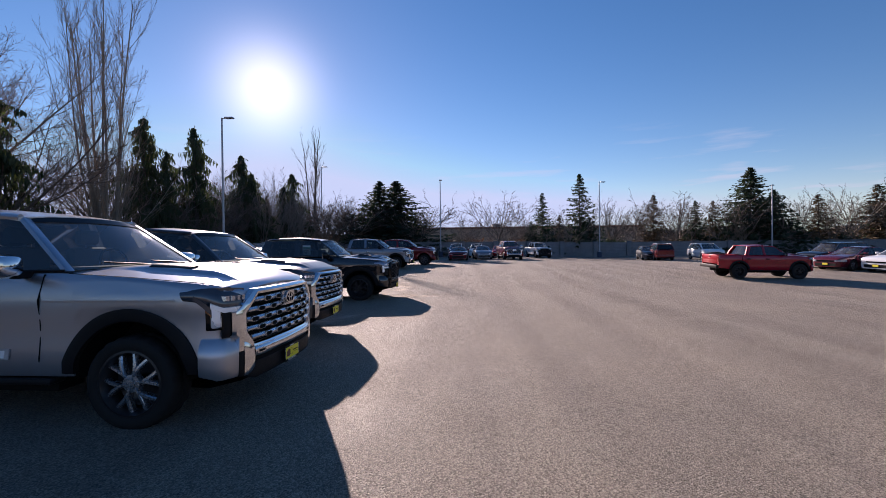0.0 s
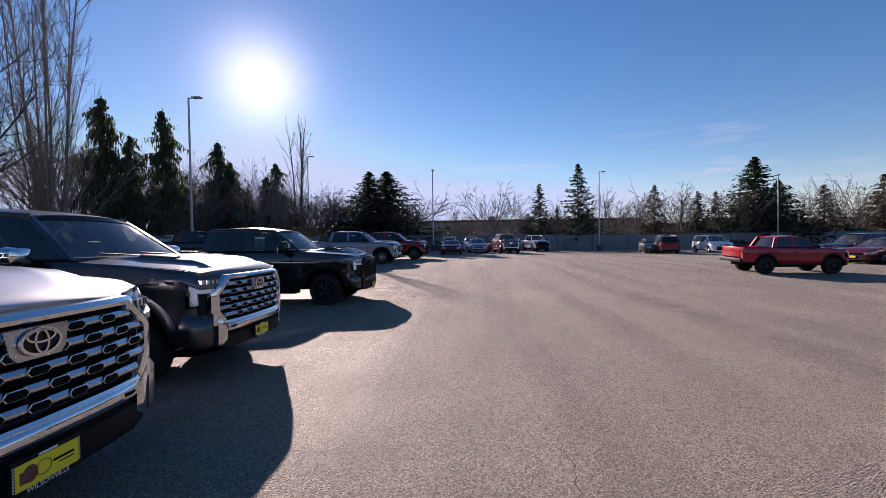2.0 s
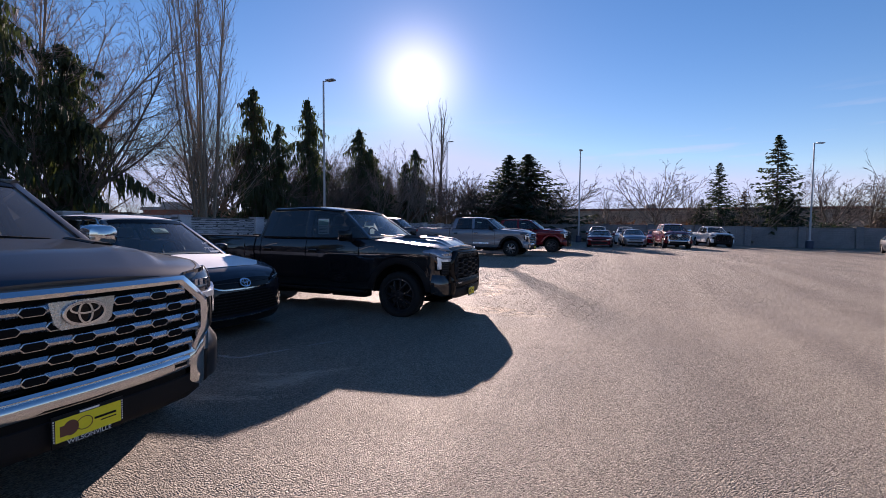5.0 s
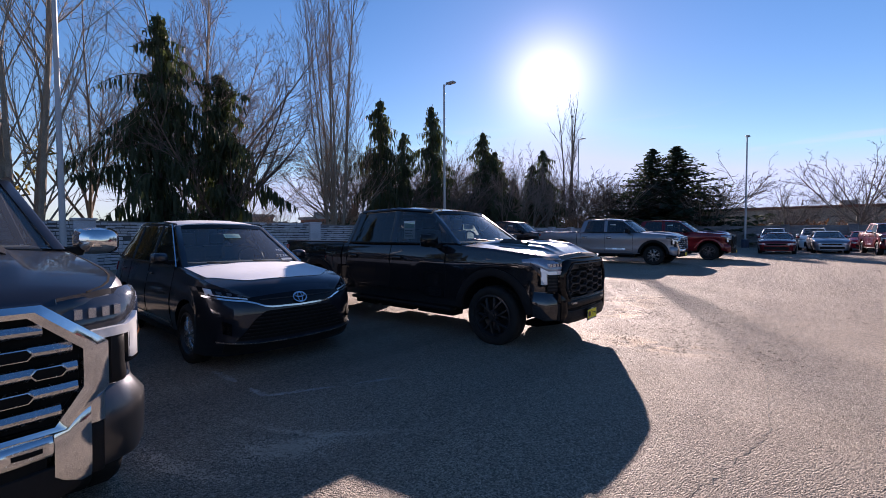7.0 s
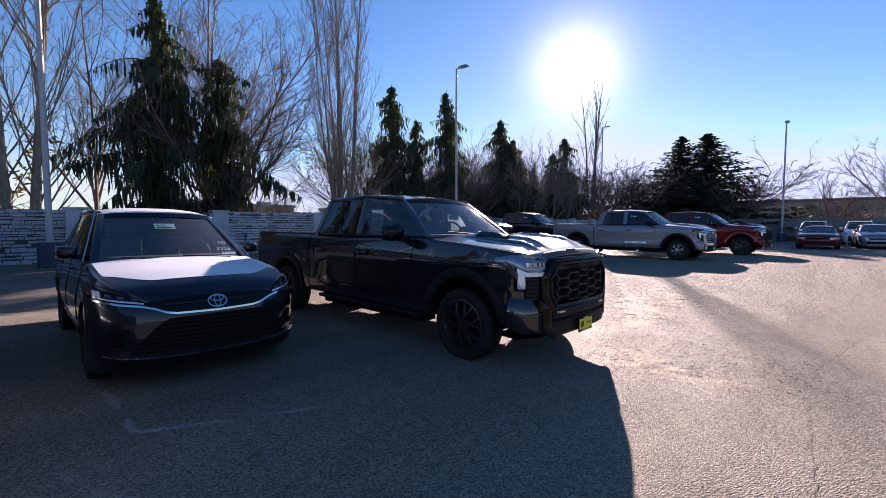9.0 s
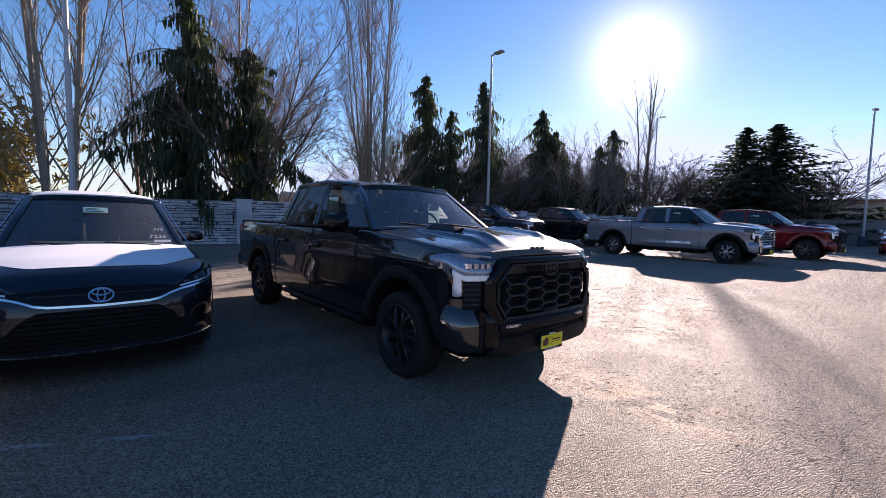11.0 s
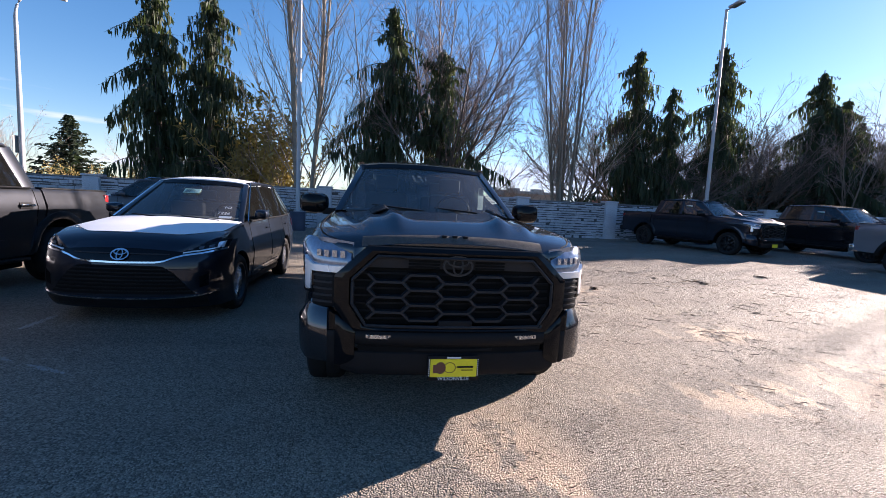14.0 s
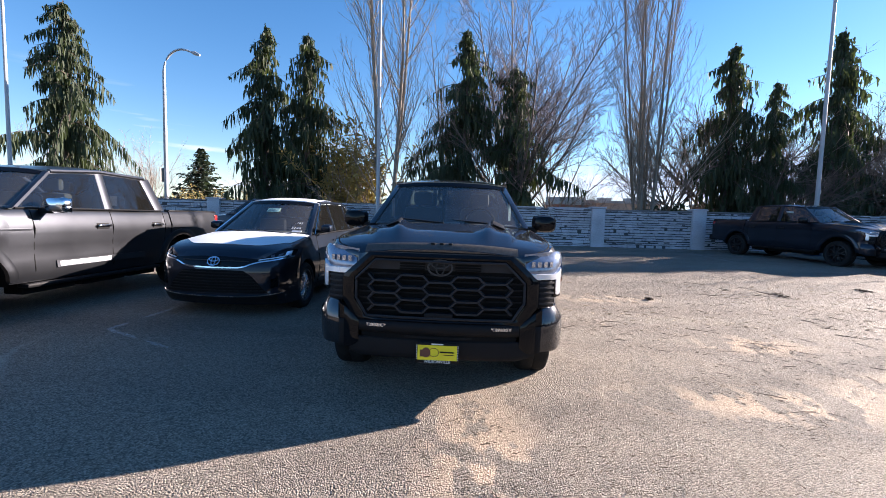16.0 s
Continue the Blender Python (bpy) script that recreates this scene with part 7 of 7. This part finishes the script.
far_building(-95, -80, 36, 52, 4.6, "long low tan commercial building", M_STUCCO, M_CONCRETE)
far_building(-78, -70, 30, 36, 3.8, "low red-brown brick building", M_BRICKRED, M_CONCRETE)
far_building(-30, 44, 112, 124, 5.4, "long low brown warehouse beyond the wall", M_STUCCO, M_BRICKRED)
far_building(-75, -66, 55, 66, 4.0, "low red-brown brick building with roof units", M_BRICKRED, M_CONCRETE)


def treeline(name, radius, a0, a1, low, high, seed):
    """A far wooded ridge as one uneven strip with depth."""
    r = random.Random(seed)
    rows = [[], [], []]
    a = a0
    while a < a1:
        h = low + (high - low) * (0.5 + 0.5 * noise.noise(Vector((a * 0.10, seed, 0)))) + r.uniform(0, (high - low) * 0.25)
        ca, sa = math.cos(radians(a)), math.sin(radians(a))
        rows[0].append((ca * radius, sa * radius, -2))
        rows[1].append((ca * (radius + r.uniform(0, 8)), sa * (radius + r.uniform(0, 8)), h))
        rows[2].append((ca * (radius + 60), sa * (radius + 60), h * 0.6))
        a += 0.16
    return tagged(part(name, Mesh().grid(rows), shader(name + "_foliage", (0.07, 0.06, 0.045), 0.95, 0, 0.4, 0.05, 0.5, 0.0)), "distant dark wooded ridge", "backdrop", kind="structure")


treeline("backdrop_ridge", 330, -20, 220, 5.0, 13.0, 3)

# ---- litter, marks and cracks on the paving ----
M_STRAW = shader("dry_leaf_litter", (0.50, 0.38, 0.25), 0.9, 0, 0.4, 8, 60)
M_DARKLITTER = shader("wet_leaf_clump", (0.12, 0.088, 0.06), 0.9, 0, 0.4, 8, 60)
M_LINE = shader("worn_line_paint", (0.36, 0.345, 0.315), 0.8, 0, 0.5, 14, 70)
M_DUST = shader("pale_dust", (0.44, 0.37, 0.29), 0.9, 0, 0.3, 8, 60)
M_CRACK = shader("crack_fill", (0.035, 0.033, 0.03), 0.9, 0, 0.3, 8, 60)


def clump(x, y, size, seed):
    """A small heap of twigs and leaves."""
    r = random.Random(seed)
    root = thing("leaf_clump", "small dark clump of twigs and leaves on asphalt", "litter", "leaf clumps", Matrix.Translation((x, y, gz(x, y) + 0.02)))
    tw, lf = Mesh(), Mesh()
    for _ in range(22):
        a = r.uniform(0, 6.28)
        p = Vector((r.gauss(0, size * 0.4), r.gauss(0, size * 0.25), r.uniform(0.004, 0.02)))
        stick(tw, p, p + Vector((math.cos(a), math.sin(a), r.uniform(-0.02, 0.25))) * r.uniform(0.05, size), 0.004, 0.002)
    for _ in range(60):
        v = Vector((r.gauss(0, 1), r.gauss(0, 1), r.uniform(0, 0.8))).normalized()
        blade(lf, Vector((r.gauss(0, size * 0.35), r.gauss(0, size * 0.2), r.uniform(0.003, 0.035))), v, v.orthogonal().normalized(), r.uniform(0.02, 0.05), r.uniform(0.01, 0.025))
    raw_part("twig_tangle", tw, M_TWIG, root)
    raw_part("debris", lf, M_DARKLITTER, root)


def litter(name, count, spots, material, seed, long, label, thick=0.003):
    """Loose fragments strewn in drifts; past counting."""
    r = random.Random(seed)
    m = Mesh()
    for _ in range(count):
        cx, cy, sx, sy = r.choice(spots)
        x, y = r.gauss(cx, sx), r.gauss(cy, sy)
        a = r.gauss(0.5, 1.3)
        L = r.uniform(0.3, 1.0) * long
        p = Vector((x, y, gz(x, y) + 0.024))
        q = p + Vector((math.cos(a) * L * 0.5, math.sin(a) * L * 0.5, r.uniform(0, 0.008)))
        a += r.gauss(0, 0.25)
        stick(m, p, q, thick, thick * 0.8)
        stick(m, q, q + Vector((math.cos(a) * L * 0.5, math.sin(a) * L * 0.5, 0)), thick * 0.8, thick * 0.4)
    return tagged(raw_part(name, m, material, None, label), label, "litter", kind="stuff")


for i, (x, y, s) in enumerate(((-7.45, 21.55, 0.40), (-6.9, 18.7, 0.10), (-8.2, 23.9, 0.22))):
    clump(x, y, s, i)
DRIFTS = [(-2.0, 17.6, 0.9, 0.35), (-1.0, 16.2, 0.7, 0.4), (-3.5, 19.0, 1.4, 0.5), (-6.0, 21.0, 1.6, 0.6), (-1.2, 19.4, 1.3, 0.4), (-1.6, 14.9, 0.35, 0.5), (-5.0, 17.4, 1.2, 0.8), (-0.5, 15.3, 0.5, 0.3)]
TWIGS = [(-3.6, 18.6, 0.9, 0.5), (-5.5, 18.6, 1.5, 0.8), (-6.5, 20.6, 1.6, 0.9), (-3.8, 20.4, 1.6, 0.8), (-4.6, 17.0, 0.8, 0.4)]
litter("twig_litter", 130, TWIGS, M_TWIG, 3, 0.30, "thin brown twigs strewn over the asphalt", 0.004)
litter("stick_litter", 16, TWIGS[1:3] + [(-7.6, 21.4, 1.0, 1.6)], M_DARKLITTER, 9, 0.55, "longer dark sticks fallen on the asphalt", 0.0055)
litter("leaf_litter", 320, [(-7.6, 20.6, 0.9, 1.6), (-7.9, 22.6, 0.8, 1.4), (-6.0, 21.2, 1.2, 1.4), (-5.2, 18.0, 0.5, 1.2)], M_STRAW, 13, 0.10, "pale dry leaf scraps on the asphalt", 0.006)
litter("needle_litter", 1600, DRIFTS, M_DARKLITTER, 5, 0.05, "dry needle litter strewn over the asphalt")


def crack(pts, seed):
    """A thin wandering crack, laid just over the paving."""
    r = random.Random(seed)
    left, right = [], []
    for (x0, y0), (x1, y1) in zip(pts, pts[1:]):
        n = max(4, int(math.hypot(x1 - x0, y1 - y0) / 0.06))
        for i in range(n):
            u = i / n
            x, y = x0 + (x1 - x0) * u + r.gauss(0, 0.012), y0 + (y1 - y0) * u + r.gauss(0, 0.012)
            w = r.uniform(0.001, 0.0038)
            nx, ny = -(y1 - y0), (x1 - x0)
            k = math.hypot(nx, ny)
            left.append((x + nx / k * w, y + ny / k * w, gz(x, y) + 0.0235))
            right.append((x - nx / k * w, y - ny / k * w, gz(x, y) + 0.0235))
    return tagged(raw_part("paving_crack", Mesh().grid([left, right]), M_CRACK, None), "thin dark crack in the asphalt", "crack", "paving cracks", "structure")


crack([(1.6, 9.35), (2.4, 9.6), (3.3, 9.7), (4.6, 10.1)], 1)
crack([(1.3, 4.8), (1.5, 6.2), (1.3, 7.6)], 2)
crack([(-0.2, 10.9), (0.3, 13.0), (0.1, 15.8), (0.6, 18.5)], 3)
crack([(3.5, 12.5), (5.5, 13.1), (8.0, 13.4)], 4)
crack([(2.2, 16.0), (3.0, 20.0), (3.2, 26.0)], 5)


def fleck(m, r, x, y, size):
    """One small irregular chip of old paint or pale dust."""
    a = r.uniform(0, 6.28)
    pts = []
    for k in range(5):
        b = a + k * 1.257
        q = size * r.uniform(0.45, 1.0)
        px, py = x + math.cos(b) * q, y + math.sin(b) * q
        pts.append((px, py, gz(px, py) + 0.0245))
    m.add(pts, [(0, 1, 2, 3, 4)])


def stall_line(x0, y0, x1, y1, wide, seed):
    """Remains of a painted stall line, worn to flecks."""
    r = random.Random(seed)
    m = Mesh()
    L = math.hypot(x1 - x0, y1 - y0)
    ux, uy = (x1 - x0) / L, (y1 - y0) / L
    for i in range(int(L * wide * 14000)):
        a, w = r.uniform(0, L), r.gauss(0, wide * 0.33)
        if noise.noise(Vector((a * 2.2, seed * 3.1, 0))) < -0.30 + abs(w) / wide * 0.5:
            continue
        fleck(m, r, x0 + ux * a - uy * w, y0 + uy * a + ux * w, r.uniform(0.004, 0.013))
    return tagged(raw_part("stall_line", m, M_LINE, None), "worn pale stall line on the asphalt", "road marking", "stall lines", "structure")


def scuff(x, y, long_, wide, turn, seed, count=900):
    """A pale dusty scrape, densest in the middle and drawn out along one way."""
    r = random.Random(seed)
    m = Mesh()
    c, s_ = math.cos(radians(turn)), math.sin(radians(turn))
    for i in range(count):
        a, b = r.gauss(0, long_ * 0.4), r.gauss(0, wide * 0.4)
        b += 0.25 * a * a / long_
        fleck(m, r, x + c * a - s_ * b, y + s_ * a + c * b, r.uniform(0.003, 0.012))
    return tagged(raw_part("dust_scuff", m, M_DUST, None), "pale dusty scrape on the asphalt", "road marking", "dust scrapes", "structure")


for i, (x0, y0, x1, y1, w) in enumerate(((-4.45, 10.86, -3.34, 10.87, 0.06), (-3.32, 10.88, -2.76, 12.0, 0.055))):
    stall_line(x0, y0, x1, y1, w, i)
for i, spot in enumerate(((-2.25, 10.5, 0.55, 0.22, 62, 1500), (-2.5, 9.9, 0.7, 0.10, 20, 500), (-2.3, 10.75, 0.9, 0.06, 35, 400))):
    scuff(*spot[:5], 40 + i, spot[5] * 2)
stall_line(3.6, 34.0, 4.6, 34.0, 0.10, 9)
stall_line(-18.0, 24.2, -13.2, 24.2, 0.09, 11)
